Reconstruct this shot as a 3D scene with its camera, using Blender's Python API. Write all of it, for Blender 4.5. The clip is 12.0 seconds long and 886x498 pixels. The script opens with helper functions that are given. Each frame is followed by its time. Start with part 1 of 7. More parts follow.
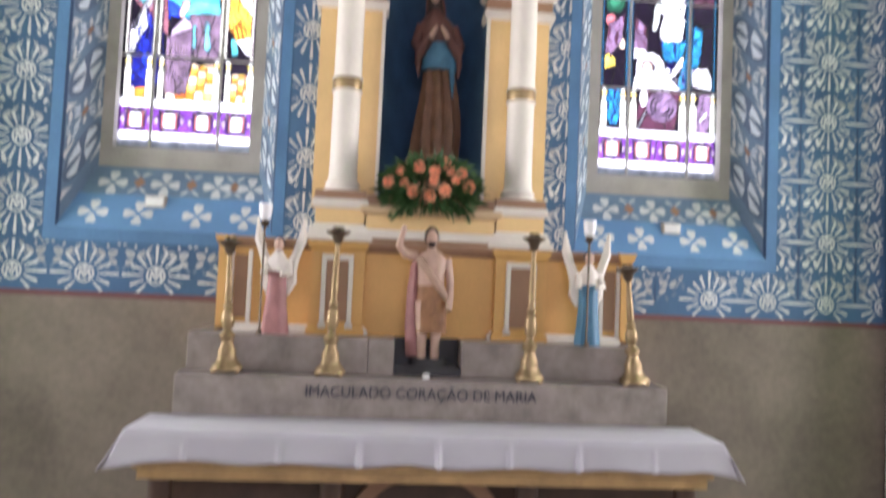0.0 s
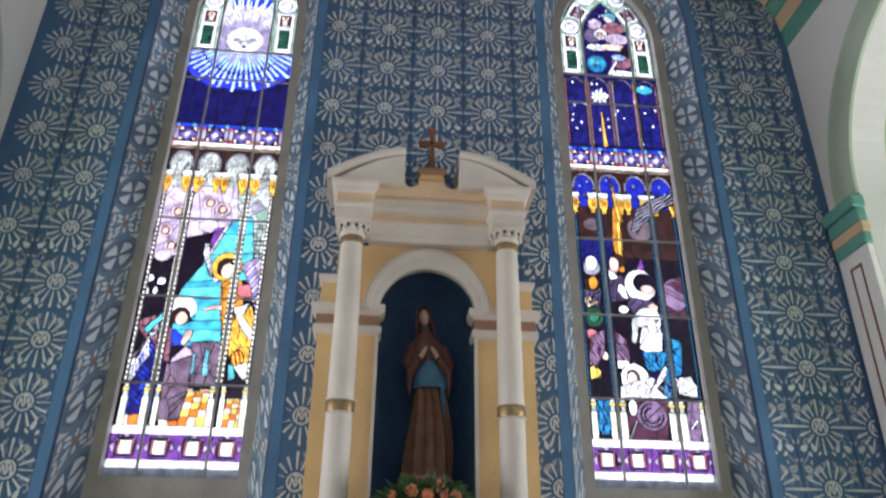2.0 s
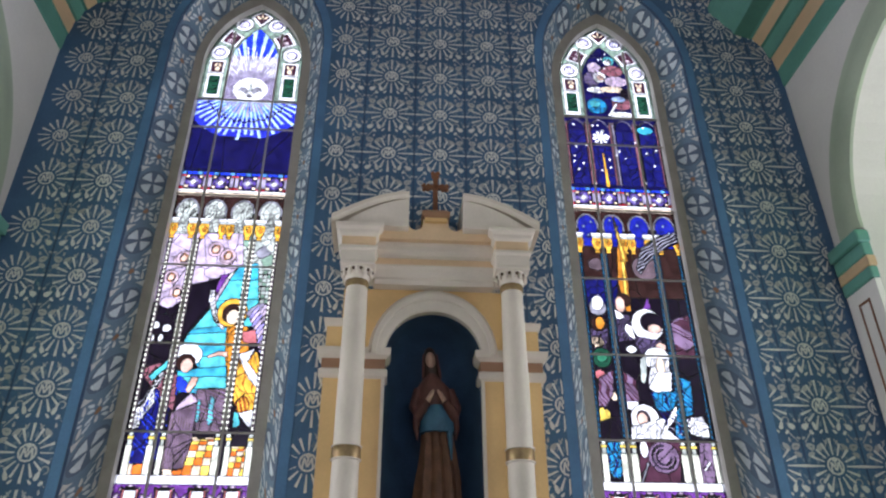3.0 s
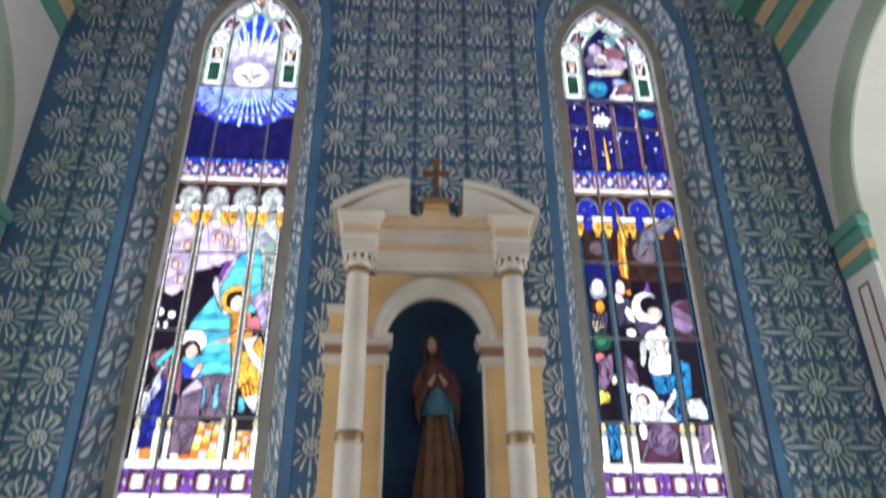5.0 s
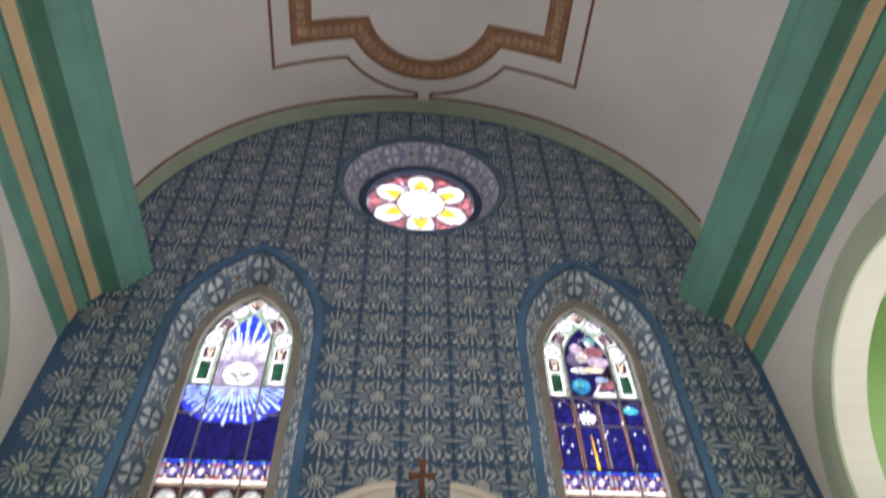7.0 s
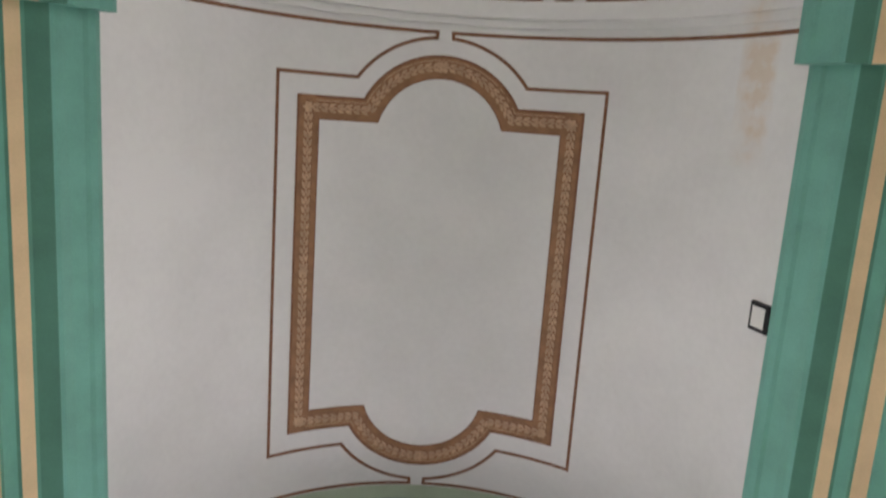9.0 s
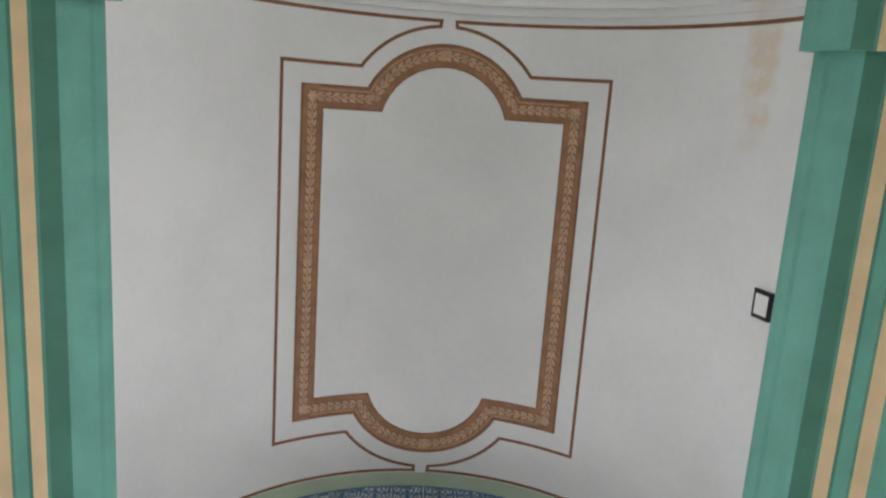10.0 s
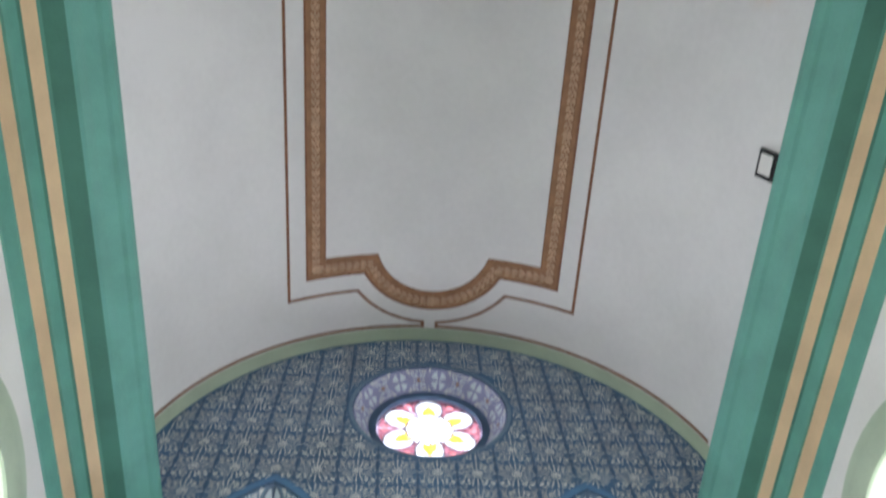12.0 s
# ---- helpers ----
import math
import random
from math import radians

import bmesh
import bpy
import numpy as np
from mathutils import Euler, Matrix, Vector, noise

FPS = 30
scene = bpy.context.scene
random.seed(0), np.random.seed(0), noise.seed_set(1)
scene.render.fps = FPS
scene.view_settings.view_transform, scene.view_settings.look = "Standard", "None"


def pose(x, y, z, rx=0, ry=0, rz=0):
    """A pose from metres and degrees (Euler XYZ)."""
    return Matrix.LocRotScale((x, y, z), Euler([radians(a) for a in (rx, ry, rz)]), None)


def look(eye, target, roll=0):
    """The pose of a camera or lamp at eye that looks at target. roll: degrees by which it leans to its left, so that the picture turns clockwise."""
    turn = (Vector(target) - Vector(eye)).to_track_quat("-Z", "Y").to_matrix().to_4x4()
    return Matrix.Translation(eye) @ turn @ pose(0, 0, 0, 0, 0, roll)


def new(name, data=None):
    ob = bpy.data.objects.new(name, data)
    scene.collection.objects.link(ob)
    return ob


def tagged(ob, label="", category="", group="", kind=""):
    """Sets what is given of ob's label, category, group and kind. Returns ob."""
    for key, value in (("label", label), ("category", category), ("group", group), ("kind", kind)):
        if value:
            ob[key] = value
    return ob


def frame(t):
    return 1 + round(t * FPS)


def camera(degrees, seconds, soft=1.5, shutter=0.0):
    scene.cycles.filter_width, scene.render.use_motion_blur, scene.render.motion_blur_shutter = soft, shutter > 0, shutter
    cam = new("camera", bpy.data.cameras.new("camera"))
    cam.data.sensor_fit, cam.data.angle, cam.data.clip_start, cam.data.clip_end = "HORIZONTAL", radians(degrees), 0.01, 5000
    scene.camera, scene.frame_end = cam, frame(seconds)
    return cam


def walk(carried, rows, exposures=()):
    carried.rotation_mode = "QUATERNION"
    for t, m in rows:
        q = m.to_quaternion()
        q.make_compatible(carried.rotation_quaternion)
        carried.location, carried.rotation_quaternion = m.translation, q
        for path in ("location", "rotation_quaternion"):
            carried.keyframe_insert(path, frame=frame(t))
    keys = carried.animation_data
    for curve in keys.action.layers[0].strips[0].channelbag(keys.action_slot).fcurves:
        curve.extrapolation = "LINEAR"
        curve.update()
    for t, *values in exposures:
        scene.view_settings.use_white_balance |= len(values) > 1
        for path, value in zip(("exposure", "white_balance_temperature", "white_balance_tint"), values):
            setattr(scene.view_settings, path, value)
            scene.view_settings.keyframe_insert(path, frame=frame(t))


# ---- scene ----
cam = camera(62.8, 12.0, soft=2.2, shutter=0.7)
PATH = [
    (0, pose(-0.267, -4.527, 1.641) @ pose(0, 0, 0, 92.95, 0, -5.00) @ pose(0, 0, 0, 0, 0, 2.50)),
    (0.5, pose(-0.274, -4.554, 1.687) @ pose(0, 0, 0, 100.54, 0, -5.15) @ pose(0, 0, 0, 0, 0, 2.08)),
    (1, pose(-0.281, -4.556, 1.726) @ pose(0, 0, 0, 107.42, 0, -5.21) @ pose(0, 0, 0, 0, 0, 1.56)),
    (1.5, pose(-0.273, -4.586, 1.730) @ pose(0, 0, 0, 112.56, 0, -5.08) @ pose(0, 0, 0, 0, 0, 1.09)),
    (2, pose(-0.256, -4.610, 1.730) @ pose(0, 0, 0, 116.25, 0, -4.77) @ pose(0, 0, 0, 0, 0, 0.67)),
    (2.5, pose(-0.257, -4.607, 1.715) @ pose(0, 0, 0, 118.78, 0, -4.53) @ pose(0, 0, 0, 0, 0, 0.27)),
    (3, pose(-0.249, -4.604, 1.714) @ pose(0, 0, 0, 119.78, 0, -4.24) @ pose(0, 0, 0, 0, 0, -0.07)),
    (3.2, pose(-0.246, -4.609, 1.716) @ pose(0, 0, 0, 119.70, 0, -4.15) @ pose(0, 0, 0, 0, 0, 0.03)),
    (4.8, pose(-0.231, -4.671, 1.727) @ pose(0, 0, 0, 116.15, 0, -3.85) @ pose(0, 0, 0, 0, 0, -0.20)),
    (5, pose(-0.226, -4.661, 1.740) @ pose(0, 0, 0, 118.08, 0, -3.80) @ pose(0, 0, 0, 0, 0, -0.25)),
    (5.5, pose(-0.236, -4.687, 1.698) @ pose(0, 0, 0, 124.83, 0, -3.89) @ pose(0, 0, 0, 0, 0, 0.00)),
    (6, pose(-0.239, -4.691, 1.707) @ pose(0, 0, 0, 130.11, 0, -4.04) @ pose(0, 0, 0, 0, 0, -0.02)),
    (6.5, pose(-0.238, -4.698, 1.739) @ pose(0, 0, 0, 135.30, 0, -4.81) @ pose(0, 0, 0, 0, 0, -0.60)),
    (7, pose(-0.246, -4.739, 1.763) @ pose(0, 0, 0, 140.61, 0, -5.84) @ pose(0, 0, 0, 0, 0, -1.67)),
    (7.5, pose(-0.255, -4.793, 1.769) @ pose(0, 0, 0, 147.45, 0, -7.20) @ pose(0, 0, 0, 0, 0, -3.03)),
    (7.7, pose(-0.259, -4.805, 1.768) @ pose(0, 0, 0, 150.63, 0, -7.97) @ pose(0, 0, 0, 0, 0, -3.85)),
    (9.3, pose(-0.344, -4.993, 1.640) @ pose(0, 0, 0, 169.95, 0, -18.04) @ pose(0, 0, 0, 0, 0, -14.38)),
    (9.5, pose(-0.348, -4.994, 1.633) @ pose(0, 0, 0, 169.65, 0, -17.40) @ pose(0, 0, 0, 0, 0, -13.71)),
    (10, pose(-0.351, -4.960, 1.634) @ pose(0, 0, 0, 168.23, 0, -15.12) @ pose(0, 0, 0, 0, 0, -11.53)),
    (10.5, pose(-0.359, -4.936, 1.586) @ pose(0, 0, 0, 166.69, 0, -13.28) @ pose(0, 0, 0, 0, 0, -9.82)),
    (11, pose(-0.362, -4.936, 1.522) @ pose(0, 0, 0, 164.94, 0, -11.53) @ pose(0, 0, 0, 0, 0, -8.26)),
    (11.5, pose(-0.367, -4.947, 1.467) @ pose(0, 0, 0, 163.04, 0, -10.12) @ pose(0, 0, 0, 0, 0, -6.98)),
    (12, pose(-0.372, -4.929, 1.501) @ pose(0, 0, 0, 158.05, 0, -8.28) @ pose(0, 0, 0, 0, 0, -5.19)),
]
EXPOSURES = [(0.0, 1.0, 6250, 25), (1.0, 0.27, 6150, 24), (1.5, 0.17, 6150, 22), (2.5, -0.12, 6150, 20), (5.0, -0.01, 6200, 19), (5.5, -0.04, 6250, 18), (6.5, 0.08, 6500, 17), (7.5, 0.22, 7200, 24), (9.5, 0.78, 6500, 14), (11.0, 0.79, 6200, 12), (12.0, 0.86, 6100, 12)]
SKY_GLOW = 3.2

walk(cam, PATH, EXPOSURES)

# ---- world and large lights ----
world = bpy.data.worlds.new("sky")
world.use_nodes = True
scene.world = world
wn = world.node_tree.nodes
sky = wn.new("ShaderNodeTexSky")
sky.sky_type, sky.sun_disc, sky.sun_elevation, sky.sun_rotation = "NISHITA", False, radians(50), radians(200)
wn["Background"].inputs["Strength"].default_value = 0.12
world.node_tree.links.new(sky.outputs["Color"], wn["Background"].inputs["Color"])

sun_data = bpy.data.lights.new("sun", "SUN")
sun_data.energy, sun_data.angle, sun_data.color = 2.5, radians(0.5), (1, 0.95, 0.88)
sun = new("sun", sun_data)
sun.matrix_world = look((4, -8, 16), (0, 0, 0))


def area(name, eye, target, w, h, power, color):
    data = bpy.data.lights.new(name, "AREA")
    data.shape, data.size, data.size_y, data.energy, data.color = "RECTANGLE", w, h, power, color
    ob = new(name, data)
    ob.matrix_world = look(eye, target)
    return ob


# three unseen fill lamps, added in the nave to brighten end wall and vault
area("nave_end_fill", (0.6, -13.8, 5.2), (0, 0, 3.6), 3.2, 3.2, 48, (1.0, 0.95, 0.93))
area("nave_fill_east", (3.2, -9.6, 4.5), (0, -8.0, 3.6), 2.4, 2.3, 72, (1.0, 0.96, 0.95))
area("nave_fill_west", (-3.2, -9.6, 4.5), (0, -8.0, 3.6), 2.4, 2.3, 26, (1.0, 0.96, 0.95))
area("side_room_daylight_east", (5.3, -1.75, 2.3), (3.2, -1.75, 3.2), 2.0, 2.2, 140, (1.0, 0.98, 0.97))
area("side_room_daylight_west", (-5.3, -1.75, 2.3), (-3.2, -1.75, 3.2), 2.0, 2.2, 130, (1.0, 0.98, 0.97))


# ---- materials ----
def mat(name, color, rough=0.6, metal=0.0, vary=0.12, scale=6.0, bump=0.15, grain=60.0, dirt=None):
    m = bpy.data.materials.new(name)
    m.use_nodes = True
    nt = m.node_tree
    b = nt.nodes["Principled BSDF"]
    tc = nt.nodes.new("ShaderNodeTexCoord")
    n1, n2 = nt.nodes.new("ShaderNodeTexNoise"), nt.nodes.new("ShaderNodeTexNoise")
    n1.inputs["Scale"].default_value, n1.inputs["Detail"].default_value = scale, 5
    n2.inputs["Scale"].default_value, n2.inputs["Detail"].default_value = grain, 4
    for n in (n1, n2):
        nt.links.new(tc.outputs["Object"], n.inputs["Vector"])
    ramp = nt.nodes.new("ShaderNodeValToRGB")
    lo = dirt or tuple(c * (1 - vary) for c in color)
    hi = tuple(min(1.0, c * (1 + vary * 0.6)) for c in color)
    ramp.color_ramp.elements[0].position, ramp.color_ramp.elements[0].color = 0.3, (*lo, 1)
    ramp.color_ramp.elements[1].position, ramp.color_ramp.elements[1].color = 0.68, (*hi, 1)
    mix = nt.nodes.new("ShaderNodeMath")
    mix.operation = "MULTIPLY_ADD"
    nt.links.new(n2.outputs["Fac"], mix.inputs[0])
    mix.inputs[1].default_value = 0.35
    sub = nt.nodes.new("ShaderNodeMath")
    sub.operation = "SUBTRACT"
    nt.links.new(n1.outputs["Fac"], sub.inputs[0])
    sub.inputs[1].default_value = 0.17
    nt.links.new(sub.outputs[0], mix.inputs[2])
    nt.links.new(mix.outputs[0], ramp.inputs["Fac"])
    nt.links.new(ramp.outputs["Color"], b.inputs["Base Color"])
    b.inputs["Roughness"].default_value, b.inputs["Metallic"].default_value = rough, metal
    if bump:
        bn = nt.nodes.new("ShaderNodeBump")
        bn.inputs["Strength"].default_value, bn.inputs["Distance"].default_value = bump, 0.004
        nt.links.new(n2.outputs["Fac"], bn.inputs["Height"])
        nt.links.new(bn.outputs["Normal"], b.inputs["Normal"])
    return m


M_BLUE = mat("stencil_wall_blue", (0.054, 0.132, 0.246), 0.7, scale=2.2, vary=0.25)
M_BORDER = mat("border_blue", (0.125, 0.275, 0.49), 0.65, scale=3)
M_TRIMBLUE = mat("border_dusty_blue", (0.085, 0.21, 0.39), 0.65, scale=3, vary=0.2)
M_MID = mat("stencil_grey_blue", (0.15, 0.225, 0.31), 0.75, scale=3, vary=0.2)
M_PALE = mat("stencil_pale", (0.64, 0.66, 0.65), 0.75, scale=3, vary=0.2)
M_PETAL = mat("stencil_petal", (0.40, 0.42, 0.44), 0.75, scale=4, vary=0.2)
M_SEAM = mat("stencil_seam_navy", (0.034, 0.078, 0.155), 0.7, scale=3, vary=0.2)
# slate ground of the reveals, bluish window daylight mixed into the colour
M_REVEAL = mat("reveal_slate_blue", (0.15, 0.235, 0.33), 0.7, scale=3, vary=0.2)
M_ROUNDEL = mat("reveal_roundel_slate", (0.11, 0.16, 0.235), 0.7, scale=3, vary=0.2)
# pale stencil paint again, tinted as if lit through the glass
M_RPALE = mat("reveal_pale_daylit", (0.62, 0.70, 0.74), 0.7, scale=3, vary=0.2)
# lavender reveal paint with the rose window's lilac glow put into the colour
M_ROSEGLOW = mat("rose_reveal_lilac_glow", (0.30, 0.31, 0.50), 0.7, scale=3, vary=0.15)
M_RUST = mat("stencil_rust", (0.33, 0.19, 0.12), 0.75)
M_DADO = mat("dado_stone_wash", (0.19, 0.155, 0.118), 0.7, scale=1.6, vary=0.35, grain=25)
M_DADOLINE = mat("dado_maroon_line", (0.16, 0.06, 0.06), 0.6)
M_WHITE = mat("white_paint", (0.80, 0.79, 0.76), 0.55, scale=4, vary=0.06)
M_IVORY = mat("ivory_paint", (0.75, 0.69, 0.60), 0.55, scale=4, vary=0.09)
# yellow of frieze and tympanum with its warm peach shading put into the colour
M_PEACH = mat("yellow_paint_peach_shading", (0.78, 0.58, 0.36), 0.55, scale=4, vary=0.12)
M_WALL = mat("side_wall_white", (0.69, 0.68, 0.645), 0.7, scale=1.2, vary=0.1)
M_YELLOW = mat("cream_yellow_paint", (0.77, 0.53, 0.235), 0.5, scale=4, vary=0.1)
M_YOLK = mat("ochre_yellow_paint", (0.70, 0.40, 0.125), 0.5, scale=4, vary=0.12)
M_RUSSET = mat("painted_russet", (0.30, 0.145, 0.065), 0.55, scale=15, vary=0.3)
M_TAN = mat("tan_paint", (0.33, 0.185, 0.105), 0.5, scale=5)
M_CREAM = mat("cornice_stripe_sand", (0.62, 0.45, 0.27), 0.65, scale=3)
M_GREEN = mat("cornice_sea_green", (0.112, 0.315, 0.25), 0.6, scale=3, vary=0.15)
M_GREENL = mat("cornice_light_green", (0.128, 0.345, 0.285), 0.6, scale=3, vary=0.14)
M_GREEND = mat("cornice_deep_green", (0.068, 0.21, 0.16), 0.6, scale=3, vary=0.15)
M_SAGE = mat("sage_green_band", (0.40, 0.48, 0.36), 0.7, scale=2)
M_ROOM = mat("side_room_green", (0.42, 0.63, 0.31), 0.7, scale=1.5)
M_BROWN = mat("brown_line_paint", (0.22, 0.095, 0.045), 0.65, scale=5, vary=0.2)
M_OCHRE = mat("ochre_band_paint", (0.31, 0.155, 0.075), 0.65, scale=6, vary=0.25)
M_LEAF = mat("ochre_leaf_paint", (0.50, 0.32, 0.20), 0.65, scale=8, vary=0.25)
M_TEAL = mat("teal_paint", (0.10, 0.33, 0.27), 0.65)
M_MARBLE = mat("grey_marble", (0.285, 0.24, 0.21), 0.35, scale=9, vary=0.3, grain=30, bump=0.04)
M_MARBLED = mat("dark_marble", (0.045, 0.042, 0.045), 0.25, scale=9, vary=0.3, bump=0.02)
M_BRASS = mat("brass", (0.33, 0.235, 0.125), 0.5, 0.75, scale=20, vary=0.3, bump=0.05)
M_BRONZE = mat("dark_bronze", (0.12, 0.09, 0.06), 0.4, 0.6, scale=20)
M_CLOTH = mat("white_linen", (0.52, 0.50, 0.53), 0.85, scale=5, vary=0.05, grain=300, bump=0.1)
M_WOOD = mat("honey_wood", (0.50, 0.32, 0.14), 0.4, scale=7, vary=0.25)
M_WOODD = mat("dark_wood", (0.075, 0.042, 0.026), 0.45, scale=7, vary=0.3)
M_NICHE = mat("niche_deep_blue", (0.046, 0.10, 0.185), 0.6, scale=5, vary=0.25)
M_FRAME = mat("window_frame_grey", (0.38, 0.355, 0.315), 0.6, scale=6, vary=0.15)
M_LEAD = mat("lead_came", (0.02, 0.02, 0.022), 0.5, 0.3)
M_BAR = mat("window_bar_iron", (0.36, 0.34, 0.315), 0.55, 0.2, scale=12)
M_BLACK = mat("black_metal", (0.012, 0.012, 0.014), 0.45, 0.3)
M_FLOOR = mat("floor_stone", (0.34, 0.30, 0.26), 0.3, scale=2, vary=0.25)
M_INK = mat("engraved_letters", (0.03, 0.035, 0.05), 0.4)
M_SKIN = mat("painted_plaster_pink", (0.55, 0.36, 0.27), 0.5, scale=20)
M_ROBE = mat("painted_robe_brown", (0.17, 0.080, 0.04), 0.55, scale=15, vary=0.3)
M_ROSE = mat("painted_robe_rose", (0.36, 0.165, 0.15), 0.55, scale=15, vary=0.2)
M_AZURE = mat("painted_robe_azure", (0.055, 0.18, 0.28), 0.55, scale=15, vary=0.25)
M_MAROON = mat("painted_robe_maroon", (0.14, 0.058, 0.045), 0.55, scale=15, vary=0.25)
M_HAIR = mat("painted_dark_brown", (0.045, 0.025, 0.018), 0.5)
M_FLOWER = mat("salmon_rose_petal", (0.90, 0.37, 0.21), 0.6, scale=30, vary=0.25)
M_FOLIAGE = mat("foliage_green", (0.05, 0.12, 0.035), 0.55, scale=20, vary=0.4)
M_GLASSCUP = mat("frosted_cup", (0.82, 0.82, 0.80), 0.3)

# vault paint: off-white with fine brushing and one brown water stain high over the east cornice
M_VAULT = mat("vault_offwhite", (0.735, 0.725, 0.72), 0.8, scale=0.9, vary=0.07, grain=14, bump=0.06)
nt = M_VAULT.node_tree
tc = nt.nodes.new("ShaderNodeTexCoord")
sep = nt.nodes.new("ShaderNodeSeparateXYZ")
nt.links.new(tc.outputs["Object"], sep.inputs[0])


def node_math(tree, op, a, b=None, c=None):
    n = tree.nodes.new("ShaderNodeMath")
    n.operation = op
    for i, v in enumerate((a, b, c)):
        if v is None:
            continue
        if isinstance(v, (int, float)):
            n.inputs[i].default_value = v
        else:
            tree.links.new(v, n.inputs[i])
    return n.outputs[0]


def soft_band(tree, v, mid, half):
    d = node_math(tree, "ABSOLUTE", node_math(tree, "SUBTRACT", v, mid))
    n = tree.nodes.new("ShaderNodeClamp")
    tree.links.new(node_math(tree, "SUBTRACT", 1.0, node_math(tree, "DIVIDE", d, half)), n.inputs[0])
    return n.outputs[0]


spot = node_math(nt, "MULTIPLY", soft_band(nt, sep.outputs[1], -5.45, 0.8), soft_band(nt, sep.outputs[2], 8.07, 0.21))
spot = node_math(nt, "MULTIPLY", spot, node_math(nt, "GREATER_THAN", sep.outputs[0], 0.0))
sn = nt.nodes.new("ShaderNodeTexNoise")
sn.inputs["Scale"].default_value, sn.inputs["Detail"].default_value = 5.5, 6
nt.links.new(tc.outputs["Object"], sn.inputs["Vector"])
fac = node_math(nt, "MULTIPLY", node_math(nt, "POWER", sn.outputs["Fac"], 3.0), node_math(nt, "MULTIPLY", spot, 6.0))
cl = nt.nodes.new("ShaderNodeClamp")
nt.links.new(fac, cl.inputs[0])
cl.inputs[2].default_value = 0.42
mx = nt.nodes.new("ShaderNodeMix")
mx.data_type = "RGBA"
bsdf = nt.nodes["Principled BSDF"]
nt.links.new(bsdf.inputs["Base Color"].links[0].from_socket, mx.inputs[6])
mx.inputs[7].default_value = (0.62, 0.40, 0.20, 1)
nt.links.new(cl.outputs[0], mx.inputs[0])
nt.links.new(mx.outputs[2], bsdf.inputs["Base Color"])


def glass(name, color):
    m = bpy.data.materials.new("stained_glass_" + name)
    m.use_nodes = True
    t = m.node_tree
    t.nodes.clear()
    out, tr, gl, mixn = (t.nodes.new(k) for k in ("ShaderNodeOutputMaterial", "ShaderNodeBsdfTransparent", "ShaderNodeBsdfGlossy", "ShaderNodeMixShader"))
    c2, no, rp = t.nodes.new("ShaderNodeTexCoord"), t.nodes.new("ShaderNodeTexNoise"), t.nodes.new("ShaderNodeValToRGB")
    no.inputs["Scale"].default_value, no.inputs["Detail"].default_value = 14, 4
    t.links.new(c2.outputs["Object"], no.inputs["Vector"])
    t.links.new(no.outputs["Fac"], rp.inputs["Fac"])
    rp.color_ramp.elements[0].position, rp.color_ramp.elements[0].color = 0.35, (*[v * 0.45 for v in color], 1)
    rp.color_ramp.elements[1].position, rp.color_ramp.elements[1].color = 0.65, (*color, 1)
    t.links.new(rp.outputs["Color"], tr.inputs["Color"])
    gl.inputs["Roughness"].default_value = 0.15
    mixn.inputs[0].default_value = 0.03
    tl, mixt = t.nodes.new("ShaderNodeBsdfTranslucent"), t.nodes.new("ShaderNodeMixShader")
    t.links.new(rp.outputs["Color"], tl.inputs["Color"])
    mixt.inputs[0].default_value = 0.3
    t.links.new(tr.outputs[0], mixt.inputs[1])
    t.links.new(tl.outputs[0], mixt.inputs[2])
    t.links.new(mixt.outputs[0], mixn.inputs[1])
    t.links.new(gl.outputs[0], mixn.inputs[2])
    t.links.new(mixn.outputs[0], out.inputs["Surface"])
    return m


# ---- mesh helpers ----
def mesh_ob(name, bm, material, smooth=False):
    bmesh.ops.recalc_face_normals(bm, faces=bm.faces)
    me = bpy.data.meshes.new(name)
    bm.to_mesh(me)
    bm.free()
    for m in material if isinstance(material, (list, tuple)) else [material]:
        me.materials.append(m)
    if smooth:
        me.shade_smooth()
        me.set_sharp_from_angle(angle=radians(40))
    return new(name, me)


def part(name, bm, material, parent=None, label="", smooth=False):
    ob = mesh_ob(name, bm, material, smooth)
    ob.parent = parent
    if label:
        tagged(ob, label)
    return ob


def thing(name, label, category, group="", kind="", at=(0, 0, 0)):
    ob = new(name)
    ob.location = at
    return tagged(ob, label, category, group, kind)


def child(ob, parent):
    ob.parent = parent
    ob.matrix_parent_inverse = parent.matrix_world.inverted() if parent.type != "EMPTY" else Matrix.Translation(-Vector(parent.location))
    return ob


def raw(name, verts, faces, material, parent=None, idx=None, smooth=False):
    me = bpy.data.meshes.new(name)
    me.from_pydata(verts, [], faces)
    for m in material if isinstance(material, (list, tuple)) else [material]:
        me.materials.append(m)
    if idx is not None:
        me.polygons.foreach_set("material_index", idx)
    if smooth:
        me.shade_smooth()
        me.set_sharp_from_angle(angle=radians(45))
    me.update()
    ob = new(name, me)
    ob.parent = parent
    return ob


def add_box(bm, x0, x1, y0, y1, z0, z1, bevel=0.006):
    r = bmesh.ops.create_cube(bm, size=1, matrix=Matrix.LocRotScale(((x0 + x1) / 2, (y0 + y1) / 2, (z0 + z1) / 2), None, (abs(x1 - x0), abs(y1 - y0), abs(z1 - z0))))
    if bevel:
        edges = list({e for v in r["verts"] for e in v.link_edges})
        bmesh.ops.bevel(bm, geom=edges, offset=bevel, segments=2, affect="EDGES", profile=0.5)


